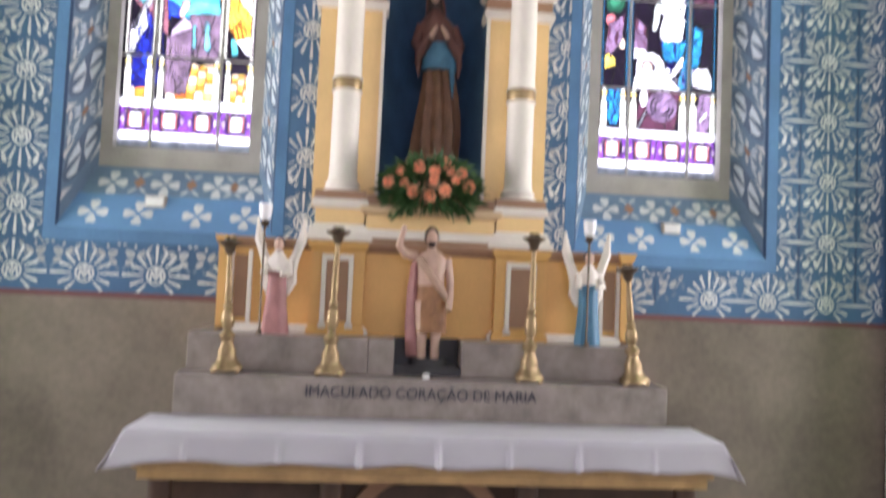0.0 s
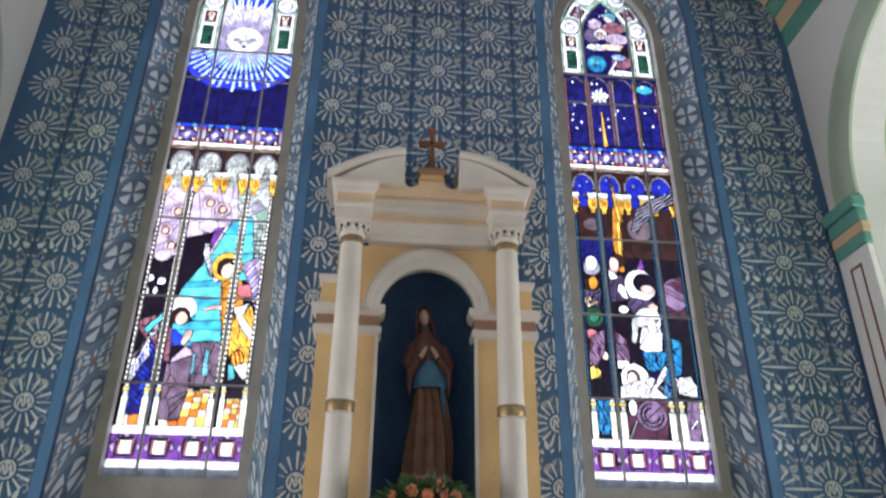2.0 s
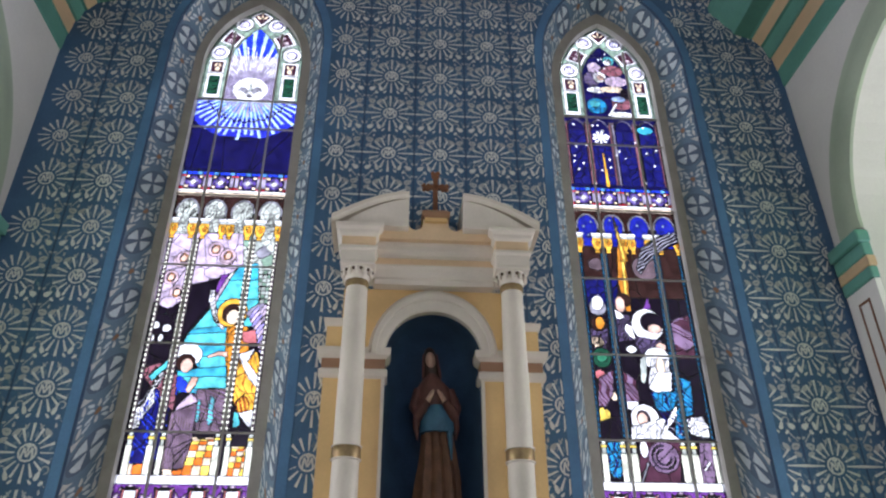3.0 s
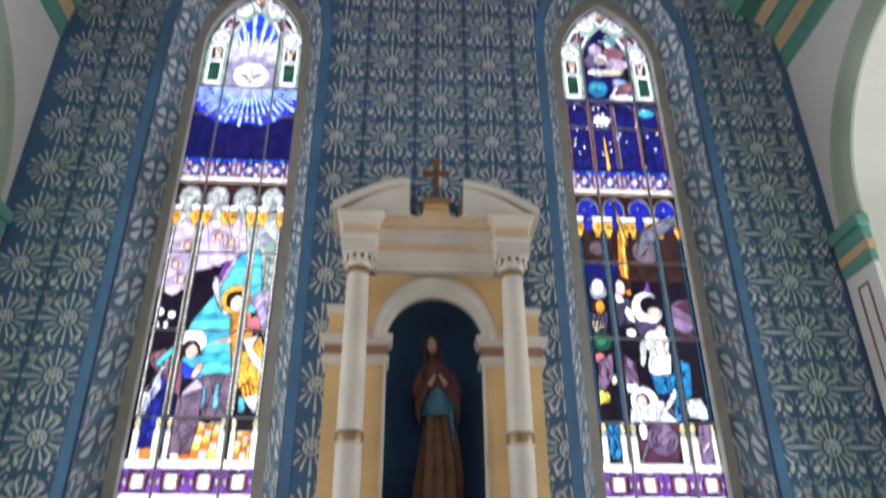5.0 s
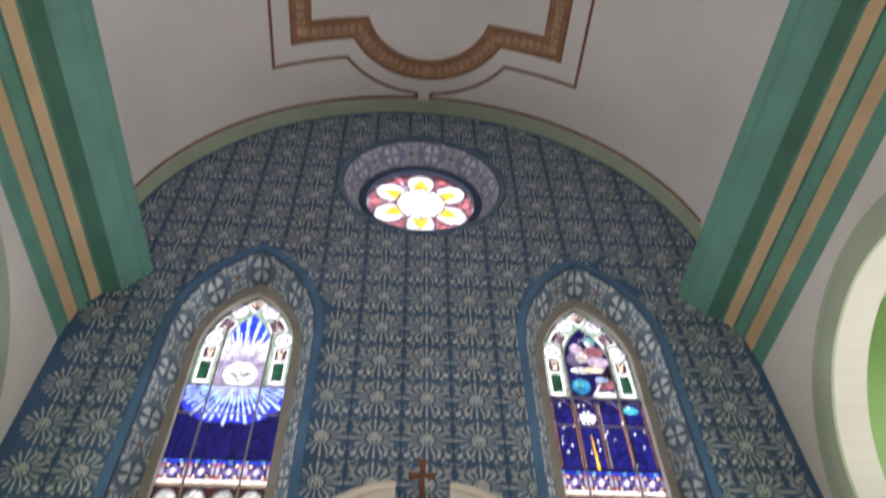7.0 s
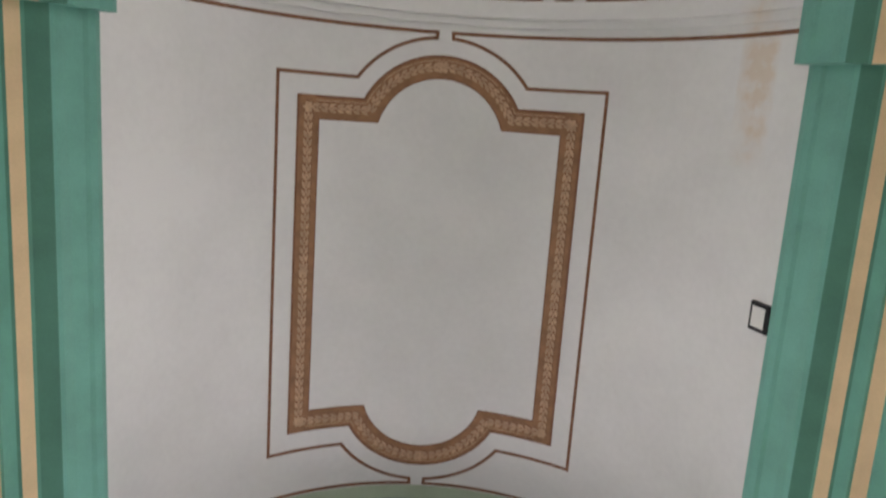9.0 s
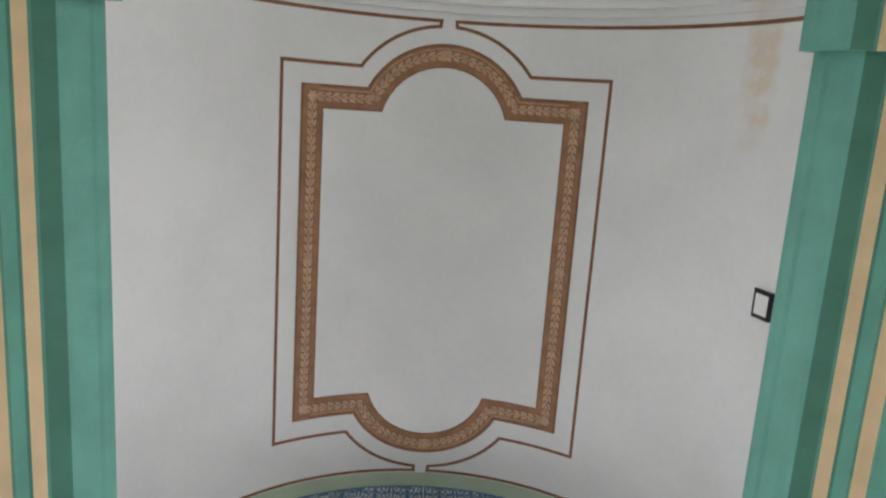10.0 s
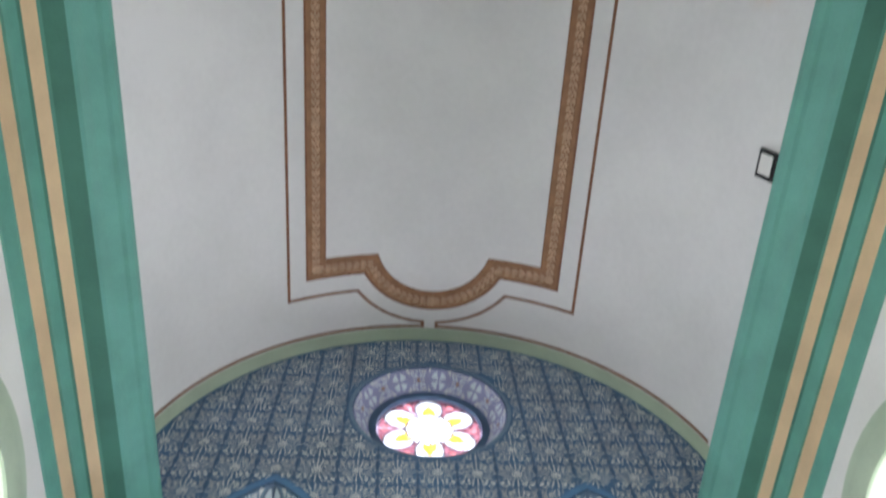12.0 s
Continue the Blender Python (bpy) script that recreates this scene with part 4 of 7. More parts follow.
def common_lights(c):
    """What both tall windows share: border, medallion bands, balusters, bead ropes."""
    c.rect(-0.4, 0.4, 2.40, 2.505, "white")
    c.rect(-0.4, 0.4, 2.505, 2.655, "purple", 0.09)
    for u in (-0.3, -0.1, 0.1, 0.3):
        c.poly([(u - 0.028, 2.635), (u + 0.028, 2.635), (u, 2.654)], "lilac")
        for q in (-1, 1):
            c.poly([(u + q * 0.066, 2.545), (u + q * 0.066, 2.605), (u + q * 0.094, 2.575)], "lilac")
            c.oval(u + q * 0.050, 2.622, 0.013, 0.013, "pink")
        c.rect(u - 0.054, u + 0.054, 2.521, 2.628, "lilac2")
        c.rect(u - 0.048, u + 0.048, 2.527, 2.622, "rose")
        c.rect(u - 0.036, u + 0.036, 2.535, 2.614, "white")
    c.rect(-0.4, 0.4, 2.655, 2.705, "white")
    c.rect(-0.4, 0.4, 4.735, 4.768, "cream")
    c.rect(-0.4, 0.4, 4.771, 4.795, "white")
    c.rect(-0.4, 0.4, 4.795, 4.925, "grey")
    c.rect(-0.4, 0.4, 4.795, 4.812, "scarlet")
    for u in (-0.3, -0.1, 0.1, 0.3):
        c.rect(u - 0.098, u - 0.066, 4.815, 4.905, "lilac2")
        c.rect(u + 0.066, u + 0.098, 4.815, 4.905, "lilac2")
        c.rect(u - 0.064, u + 0.064, 4.802, 4.922, "navy")
        c.oval(u, 4.862, 0.062, 0.040, "amethyst")
        c.oval(u, 4.862, 0.040, 0.056, "amethyst")
        c.poly([(u - 0.044, 4.862), (u, 4.818), (u + 0.044, 4.862), (u, 4.906)], "lavender")
        c.poly([(u - 0.027, 4.862), (u, 4.835), (u + 0.027, 4.862), (u, 4.889)], "white")
        for q in (-1, 1):
            for r in (-1, 1):
                c.rect(u + q * 0.049 - 0.013, u + q * 0.049 + 0.013, 4.862 + r * 0.045 - 0.013, 4.862 + r * 0.045 + 0.013, "cream")
    for u in (-0.39, -0.2, 0.0, 0.2, 0.39):
        c.rect(u - 0.030, u + 0.030, 4.905, 4.927, "scarlet")
        c.rect(u - 0.012, u + 0.012, 4.795, 4.815, "red")
    for i in range(20):
        c.rect(-0.4 + i * 0.04, -0.362 + i * 0.04, 4.928, 4.954, "blue" if i % 3 else "sky")
    for i in range(4):
        c.rect(-0.38 + i * 0.2, -0.25 + i * 0.2, 4.956, 4.980, "stone")


def lancet_head(c):
    """White border with roundels and green panels round the pointed head."""
    k = (G_RISE ** 2 + 0.16) / 0.8
    edge = np.where(c.Z <= Z_SPRING, 0.4 - np.abs(c.U), k - np.hypot(np.abs(c.U) + (k - 0.4), c.Z - Z_SPRING))
    top = c.Z > 5.665
    ang = np.arctan2(c.Z - Z_SPRING, np.abs(c.U) + (k - 0.4))
    c.lay((edge < 0.198) & top, "green_stone")
    c.lay((edge < 0.186) & (edge > 0.014) & top & (c.Z > 5.68), "sage", 0.11)
    for q in (-1, 1):
        side = (q * c.U > 0) & top
        # green panel and lily square, framed in white
        c.lay(side & (edge > 0.030) & (edge < 0.165) & (c.Z > 5.69) & (c.Z < 5.945), "white")
        c.lay(side & (edge > 0.056) & (edge < 0.140) & (c.Z > 5.725) & (c.Z < 5.925), "green")
        for dz in (0.0, 0.045, 0.09):
            c.poly([(q * 0.302, 5.765 + dz), (q * 0.272, 5.80 + dz), (q * 0.285, 5.765 + dz)], "green2")
            c.poly([(q * 0.302, 5.765 + dz), (q * 0.332, 5.80 + dz), (q * 0.318, 5.765 + dz)], "green2")
        c.lay(side & (edge > 0.030) & (edge < 0.165) & (c.Z > 5.950) & (c.Z < 6.095), "white")
        c.lay(side & (edge > 0.054) & (edge < 0.145) & (c.Z > 5.965) & (c.Z < 6.078), "plum")
        c.oval(q * 0.295, 6.00, 0.022, 0.026, "cream")
        c.oval(q * 0.280, 6.045, 0.012, 0.022, "cream", 0.0, 0.4)
        c.oval(q * 0.312, 6.045, 0.012, 0.022, "cream", 0.0, -0.4)
        # rosette panel on the curve and the lily panel at the point
        c.lay(side & (np.abs(ang - 0.480) < 0.112) & (edge > 0.022) & (edge < 0.180), "white")
        c.lay(side & (np.abs(ang - 0.480) < 0.088) & (edge > 0.048) & (edge < 0.155), "plum")
        for a in (0.435, 0.525):
            pu, pz = q * ((k - 0.10) * math.cos(a) - (k - 0.4)), Z_SPRING + (k - 0.10) * math.sin(a)
            c.oval(pu, pz, 0.023, 0.023, "pink")
            c.oval(pu, pz, 0.009, 0.009, "white")
        c.lay(side & (ang > 0.872) & (edge > 0.022) & (edge < 0.190), "white")
        c.lay(side & (ang > 0.905) & (edge > 0.046) & (edge < 0.160), "plum")
        c.oval(q * 0.030, 6.615, 0.012, 0.030, "cream", 0.0, -q * 0.7)
        for u, z in ((0.298, 6.185), (0.140, 6.525)):
            c.ring(q * u, z, 0.0, 0.083, "green_stone")
            c.ring(q * u, z, 0.0, 0.077, "white")
            c.ring(q * u, z, 0.0, 0.047, "amethyst")
            c.ring(q * u, z, 0.0, 0.039, "lavender")
            c.rays(q * u, z, 0.0, 0.036, 6, "white", duty=0.55)
            c.oval(q * u, z, 0.016, 0.016, "white")
    c.oval(0, 6.64, 0.010, 0.034, "cream")
    c.rect(-0.4, 0.4, 5.655, 5.672, "pale")
    return edge


def beads(c, u, z0, z1, dark, light):
    n = int((z1 - z0) / 0.036)
    c.rect(u - 0.010, u + 0.010, z0, z1, dark)
    for i in range(n):
        z = z0 + (i + 0.5) * (z1 - z0) / n
        w = (np.hypot((c.U - u) * 1.25, (c.Z - z) * 0.8) < 0.0088) & c.mask
        c.color[w] = GNAMES.index(light)
        c.piece[w] = -1


def baluster(c, u, w=0.05):
    c.rect(u - w / 2, u + w / 2, 2.705, 2.885, "cream2")
    c.rect(u - w * 0.34, u + w * 0.34, 2.885, 2.925, "pale")
    c.rect(u - w * 0.5, u + w * 0.5, 2.925, 2.940, "yellow")
    c.oval(u, 2.955, w * 0.38, 0.016, "pale")


def arcade(c, stone, back, crack=0.08):
    """A row of small round arches on gold capitals under the medallion band."""
    c.rect(-0.4, 0.4, 4.42, 4.735, stone, 0.2)
    for u in (-0.3, -0.1, 0.1, 0.3):
        c.oval(u, 4.60, 0.086, 0.112, "grey")
        c.rect(u - 0.074, u + 0.074, 4.42, 4.61, back, crack)
        c.oval(u, 4.60, 0.074, 0.098, back, crack)


def capitals(c):
    for u, w in ((-0.375, 0.75), (-0.242, 0.85), (-0.158, 0.85), (-0.028, 0.72), (0.028, 0.72), (0.158, 0.85), (0.242, 0.85), (0.375, 0.75)):
        c.rect(u - 0.046 * w, u + 0.046 * w, 4.515, 4.545, "white")
        c.rect(u - 0.040 * w, u + 0.040 * w, 4.497, 4.513, "pale")
        c.poly([(u - 0.038 * w, 4.494), (u + 0.038 * w, 4.494), (u + 0.044 * w, 4.460), (u + 0.034 * w, 4.420), (u + 0.014 * w, 4.385), (u - 0.014 * w, 4.385), (u - 0.034 * w, 4.420), (u - 0.044 * w, 4.460)], "gold")
        c.oval(u + 0.006 * w, 4.455, 0.018 * w, 0.028, "amber")
        c.oval(u - 0.012 * w, 4.470, 0.009 * w, 0.014, "yellow")
        c.rect(u - 0.022 * w, u + 0.022 * w, 4.366, 4.384, "gold")


# west window: blue robe and gold robe under a pavilion, rays and a white disc above
c = Cartoon(-0.4, 0.4, 2.40, 6.744, 0.006, in_lancet(0.40, 2.40, G_RISE))
c.lay(c.mask, "black", 0.16)
c.rect(-0.4, 0.4, 3.0, 3.62, "black", 0.16)
c.rect(-0.4, 0.4, 3.86, 4.46, "lilac", 0.08)
c.rect(-0.4, 0.4, 4.05, 4.45, "pale", 0.075)
for i in range(15):
    a0, a1 = math.pi * (i - 0.5) / 13, math.pi * (i + 0.5) / 13
    loop = [(0.03 + r * math.cos(a), 4.044 + r * math.sin(a)) for r, a in ((0.30, a0), (0.386, a0), (0.386, a1), (0.30, a1))]
    c.poly(loop, "stone" if i % 3 == 1 else ("green_stone" if i % 3 else "grey"))
for i in range(9):
    for j in range(4):
        c.rect(0.275 + j * 0.032, 0.305 + j * 0.032, 3.84 + i * 0.032, 3.87 + i * 0.032, "stone" if (i + j) % 3 else "green_stone")
c.poly([(-0.441, 4.398), (-0.368, 3.843), (-0.299, 3.811), (-0.227, 3.864), (-0.187, 3.997), (-0.109, 3.985), (-0.053, 4.035), (0.057, 4.075), (0.162, 4.163), (0.126, 4.428)], "orchid", 0.15)
c.oval(-0.318, 4.050, 0.053, 0.056, "pink")
c.oval(-0.318, 4.050, 0.030, 0.035, "amber")
c.oval(-0.318, 4.050, 0.023, 0.026, "skin")
c.oval(-0.259, 3.935, 0.053, 0.055, "pink")
c.oval(-0.259, 3.935, 0.030, 0.034, "amber")
c.oval(-0.259, 3.935, 0.023, 0.026, "skin")
c.oval(-0.272, 4.188, 0.054, 0.058, "pink")
c.oval(-0.272, 4.188, 0.031, 0.036, "amber")
c.oval(-0.272, 4.188, 0.023, 0.027, "skin")
c.oval(0.043, 4.219, 0.055, 0.059, "pink")
c.oval(0.043, 4.219, 0.031, 0.037, "amber")
c.oval(0.043, 4.219, 0.023, 0.028, "skin")
c.oval(-0.255, 4.204, 0.054, 0.058, "pink")
c.oval(-0.255, 4.204, 0.031, 0.037, "amber")
c.oval(-0.255, 4.204, 0.023, 0.028, "skin")
c.oval(-0.046, 4.284, 0.055, 0.060, "pink")
c.oval(-0.046, 4.284, 0.031, 0.038, "amber")
c.oval(-0.046, 4.284, 0.024, 0.028, "skin")
c.oval(0.047, 4.235, 0.055, 0.058, "pink")
c.oval(0.047, 4.235, 0.031, 0.037, "amber")
c.oval(0.047, 4.235, 0.024, 0.027, "skin")
c.oval(-0.128, 4.066, 0.078, 0.067, "orchid")
c.oval(-0.302, 3.860, 0.055, 0.043, "orchid")
c.oval(-0.030, 4.10, 0.07, 0.05, "orchid")
c.poly([(-0.175, 3.997), (-0.052, 4.032), (0.069, 4.083), (-0.021, 3.837), (-0.172, 3.586), (-0.214, 3.585)], "black")
c.poly([(0.018, 4.081), (0.075, 4.091), (0.015, 3.932), (-0.002, 3.961)], "purple")
c.poly([(0.136, 4.162), (0.265, 4.184), (0.282, 4.048), (0.082, 4.039)], "cyan")
c.poly([(0.082, 4.039), (0.282, 4.048), (0.300, 3.901), (0.022, 3.882)], "aqua")
c.poly([(0.022, 3.882), (0.300, 3.901), (0.326, 3.702), (-0.111, 3.664)], "aqua")
c.poly([(-0.111, 3.664), (0.150, 3.702), (0.157, 3.654), (-0.136, 3.626)], "cyan")
c.poly([(-0.136, 3.626), (0.157, 3.654), (0.171, 3.558), (-0.158, 3.546)], "aqua")
c.poly([(-0.158, 3.546), (0.171, 3.558), (0.194, 3.399), (-0.023, 3.392)], "cyan")
c.poly([(-0.030, 3.471), (0.157, 3.484), (0.169, 3.398), (-0.017, 3.392)], "aqua")
c.poly([(-0.023, 3.392), (0.194, 3.399), (0.218, 3.232), (-0.136, 3.221), (-0.164, 3.374)], "cyan")
c.poly([(-0.158, 3.374), (0.155, 3.411), (0.178, 3.259), (-0.130, 3.249)], "cyan")
c.poly([(-0.108, 3.329), (0.160, 3.338), (0.172, 3.259), (-0.124, 3.249)], "aqua")
c.oval(-0.356, 3.689, 0.029, 0.028, "white")
c.oval(-0.278, 3.667, 0.029, 0.028, "white")
c.oval(-0.305, 3.598, 0.017, 0.027, "white")
c.oval(-0.362, 3.593, 0.017, 0.027, "white")
c.poly([(-0.034, 3.959), (-0.006, 3.958), (0.011, 3.874), (0.039, 3.789), (0.104, 3.693), (0.091, 3.662), (0.020, 3.732), (-0.008, 3.816), (-0.034, 3.886)], "white", 0.05)
c.oval(0.139, 3.793, 0.101, 0.108, "gold")
c.oval(0.144, 3.787, 0.073, 0.074, "brown")
c.oval(0.146, 3.762, 0.042, 0.055, "cream")
c.poly([(0.114, 3.691), (0.251, 3.696), (0.337, 3.236), (0.188, 3.231), (0.128, 3.516)], "amber", 0.17)
c.poly([(0.151, 3.654), (0.205, 3.670), (0.250, 3.259), (0.214, 3.257)], "gold", 0.08)
c.poly([(0.018, 3.476), (0.080, 3.508), (0.160, 3.507), (0.164, 3.475), (0.084, 3.479), (0.026, 3.463)], "skin")
c.poly([(-0.013, 3.248), (0.178, 3.259), (0.222, 2.961), (0.026, 2.956)], "bark", 0.16)
c.poly([(0.007, 3.175), (0.026, 3.183), (0.029, 3.114), (0.032, 3.034), (0.011, 3.034), (0.006, 3.113)], "aqua")
c.poly([(0.078, 3.209), (0.112, 3.191), (0.110, 3.116), (0.126, 3.043), (0.103, 3.018), (0.079, 3.042), (0.079, 3.115)], "aqua")
c.poly([(-0.011, 2.937), (0.144, 2.941), (0.183, 2.693), (0.032, 2.690)], "cream")
c.poly([(0.042, 2.933), (0.093, 2.934), (0.101, 2.889), (0.049, 2.888)], "orange")
c.poly([(-0.001, 2.884), (0.050, 2.886), (0.057, 2.841), (0.006, 2.840)], "orange")
c.poly([(0.101, 2.887), (0.152, 2.888), (0.159, 2.844), (0.108, 2.843)], "orange")
c.poly([(0.057, 2.839), (0.108, 2.840), (0.116, 2.796), (0.065, 2.795)], "orange")
c.poly([(0.015, 2.792), (0.065, 2.793), (0.072, 2.750), (0.022, 2.749)], "orange")
c.poly([(0.116, 2.794), (0.167, 2.795), (0.174, 2.752), (0.123, 2.751)], "orange")
c.poly([(0.073, 2.747), (0.123, 2.748), (0.130, 2.705), (0.080, 2.704)], "orange")
c.poly([(-0.380, 2.777), (-0.247, 2.780), (-0.230, 2.696), (-0.362, 2.693)], "cream")
c.poly([(-0.317, 2.767), (-0.252, 2.774), (-0.243, 2.707), (-0.312, 2.705)], "orange")
c.poly([(-0.134, 2.743), (0.028, 2.746), (0.036, 2.701), (-0.125, 2.698)], "cream")
c.poly([(-0.077, 2.738), (0.023, 2.741), (0.041, 2.701), (-0.066, 2.699)], "orange")
c.poly([(-0.403, 3.379), (-0.269, 3.423), (-0.145, 3.336), (-0.125, 3.221), (-0.139, 3.109), (-0.241, 3.187)], "maroon", 0.08)
c.poly([(-0.278, 3.255), (-0.238, 3.231), (-0.235, 3.156), (-0.157, 3.121), (-0.166, 2.975), (-0.150, 2.800), (-0.250, 2.878), (-0.237, 2.775), (-0.348, 2.772), (-0.374, 2.958), (-0.334, 2.982), (-0.305, 3.068), (-0.264, 3.155)], "navy2", 0.12)
c.poly([(-0.131, 3.140), (-0.127, 3.234), (-0.072, 3.223), (-0.061, 3.277), (-0.131, 3.339), (-0.152, 3.322)], "blue")
c.poly([(-0.149, 3.096), (0.010, 3.157), (0.010, 2.920), (0.026, 2.746), (-0.148, 2.743)], "bark", 0.20)
c.poly([(-0.115, 3.137), (-0.045, 3.224), (0.016, 3.169), (-0.129, 3.101)], "lilac")
c.poly([(-0.239, 3.424), (-0.261, 3.371), (-0.301, 3.254), (-0.322, 3.153), (-0.381, 3.102), (-0.380, 2.987), (-0.338, 2.976), (-0.305, 3.068), (-0.262, 3.155), (-0.273, 3.242), (-0.234, 3.333)], "white", 0.06)
c.poly([(-0.329, 3.332), (-0.210, 3.464), (-0.185, 3.439), (-0.302, 3.298)], "aqua")
c.oval(-0.108, 3.481, 0.094, 0.083, "white")
c.oval(-0.111, 3.428, 0.062, 0.061, "brown")
c.oval(-0.103, 3.408, 0.040, 0.048, "skin")
c.poly([(-0.058, 3.328), (-0.017, 3.327), (-0.021, 3.275), (-0.060, 3.221), (-0.084, 3.245)], "skin")
# wing of the standing shape: feathers in curved rows
c.poly([(0.225, 3.80), (0.30, 3.865), (0.40, 3.875), (0.40, 3.50), (0.335, 3.58), (0.296, 3.70)], "lilac2")
for i in range(9):
    c.oval(0.285 + 0.012 * i, 3.80 - 0.030 * i, 0.014, 0.055, "orchid" if i % 2 else "lavender", 0.0, -0.5)
    c.oval(0.345 + 0.008 * i, 3.83 - 0.034 * i, 0.014, 0.050, "lilac" if i % 2 else "orchid", 0.0, -0.5)
# gold robe with a white sash, rust folds and a pale hem
c.poly([(0.126, 3.665), (0.186, 3.723), (0.221, 3.655), (0.224, 3.493), (0.20, 3.40), (0.243, 3.135), (0.171, 3.309)], "amber", 0.2)
c.poly([(0.20, 3.40), (0.337, 3.523), (0.386, 3.379), (0.389, 3.201), (0.375, 3.126), (0.272, 3.099), (0.232, 3.172)], "gold", 0.2)
c.streaks([(0.20, 3.40), (0.337, 3.523), (0.386, 3.379), (0.389, 3.201), (0.375, 3.126), (0.272, 3.099), (0.232, 3.172)], "rust", 22, 9, 0.35, 0.14)
c.oval(0.292, 3.150, 0.040, 0.058, "rust")
c.streaks([(0.25, 3.20), (0.34, 3.20), (0.33, 3.10), (0.26, 3.10)], "gold", 40, 16, 0.2, 0.4)
c.poly([(0.221, 3.655), (0.306, 3.671), (0.33, 3.576), (0.237, 3.58)], "rose")
c.poly([(0.218, 3.493), (0.323, 3.536), (0.286, 3.442), (0.39, 3.315), (0.376, 3.257), (0.30, 3.338)], "white")
c.streaks([(0.218, 3.493), (0.323, 3.536), (0.286, 3.442), (0.39, 3.315), (0.376, 3.257), (0.30, 3.338)], "grey", 32, 24, 0.1, 0.22)
c.poly([(0.272, 3.099), (0.375, 3.126), (0.395, 2.985), (0.335, 3.02)], "white")
c.streaks([(0.272, 3.099), (0.375, 3.126), (0.395, 2.985), (0.335, 3.02)], "grey", 30, 20, 0.2, 0.25)
c.poly([(0.240, 3.11), (0.272, 3.099), (0.295, 3.02), (0.25, 3.00)], "aqua")
# wood grain of the lectern and balustrade, folds of veil and blue robe
c.streaks([(-0.142, 3.09), (0.014, 3.167), (0.015, 2.748), (-0.13, 2.745)], "mauve", 62, 9, 0.45, 0.42)
c.streaks([(-0.029, 3.247), (0.173, 3.252), (0.178, 2.975), (0.0, 2.975)], "mauve", 20, 48, 0.4, 0.4)
c.streaks([(-0.239, 3.424), (-0.301, 3.254), (-0.381, 3.102), (-0.380, 2.987), (-0.338, 2.976), (-0.262, 3.155), (-0.234, 3.333)], "grey", 30, -16, 0.15, 0.2)
c.streaks([(-0.278, 3.255), (-0.157, 3.121), (-0.150, 2.80), (-0.237, 2.775), (-0.348, 2.772), (-0.374, 2.958)], "blue", 16, 14, 0.5, 0.22)
# tiled floor in perspective, two strips
for u0, u1, v0, v1, zt in ((0.015, 0.157, -0.02, 0.145, 2.928), (0.262, 0.376, 0.247, 0.368, 2.885)):
    rows = 6
    for i in range(rows):
        f0, f1 = 1 - (1 - i / rows) ** 1.6, 1 - (1 - (i + 1) / rows) ** 1.6
        z0, z1 = 2.708 + (zt - 2.708) * f0, 2.708 + (zt - 2.708) * f1
        for j in range(3):
            edge = [(v0 + (v1 - v0) * q / 3) * (1 - f) + (u0 + (u1 - u0) * q / 3) * f for q, f in ((j, f0), (j + 1, f0), (j + 1, f1), (j, f1))]
            c.poly(list(zip(edge, (z0, z0, z1, z1))), ("orange", "yellow", "cream")[(i + 2 * j) % 3])
arcade(c, "brown", "pale")
capitals(c)
common_lights(c)
for u in (-0.375, -0.215, -0.185, 0.185, 0.215, 0.375):
    beads(c, u, 2.985, 4.37, "umber", "cream2")
for u in (-0.36, -0.235, -0.165, 0.165, 0.235, 0.37):
    baluster(c, u, 0.04)
c.rect(-0.4, 0.4, 4.96, 5.665, "navy", 0.22)
c.rect(-0.4, 0.4, 5.30, 5.665, "blue2")
c.lay((np.hypot(c.U, (c.Z - 5.79) * 1.0) > 0.52) & (c.Z < 5.665) & (c.Z > 4.98), "navy", 0.25)
c.rays(0, 5.79, 0.13, 0.30, 56, "sky", -math.pi + 0.25, -0.25, 0.75)
c.rays(0, 5.79, 0.12, 0.48, 56, "ice", -math.pi + 0.25, -0.25, 0.42, 0.08)
c.lay((abs(np.hypot(c.U, c.Z - 5.79) - 0.335 - 0.012 * np.cos(np.arctan2(c.Z - 5.79, c.U) * 28)) < 0.006) & (c.Z < 5.66), "navy")
c.rect(-0.4, 0.4, 5.665, 6.75, "blue")
c.rays(0, 5.70, 0.40, 1.0, 46, "ice", 0.5, math.pi - 0.5, 0.34)
c.rect(-0.21, 0.21, 5.665, 6.155, "lilac2")
c.rays(0, 5.80, 0.20, 0.40, 110, "white", 0.35, math.pi - 0.35, 0.4, 0.2)
c.rect(-0.21, 0.21, 5.665, 5.93, "dusk")
c.rays(0, 5.80, 0.10, 0.26, 44, "lilac2", -math.pi, math.pi, 0.6, 0.15)
c.oval(0, 5.79, 0.138, 0.128, "white")
for q in (-1, 1):
    c.poly([(q * 0.012, 5.775), (q * 0.045, 5.815), (q * 0.080, 5.812), (q * 0.098, 5.770), (q * 0.075, 5.778), (q * 0.052, 5.762), (q * 0.030, 5.745)], "grey")
    c.poly([(q * 0.045, 5.805), (q * 0.075, 5.802), (q * 0.060, 5.785)], "lilac2")
    c.poly([(q * 0.004, 5.745), (q * 0.026, 5.712), (q * 0.004, 5.708)], "grey")
c.oval(0, 5.80, 0.013, 0.030, "stone")
c.oval(0, 5.838, 0.010, 0.012, "stone")
lancet_head(c)
WEST = c

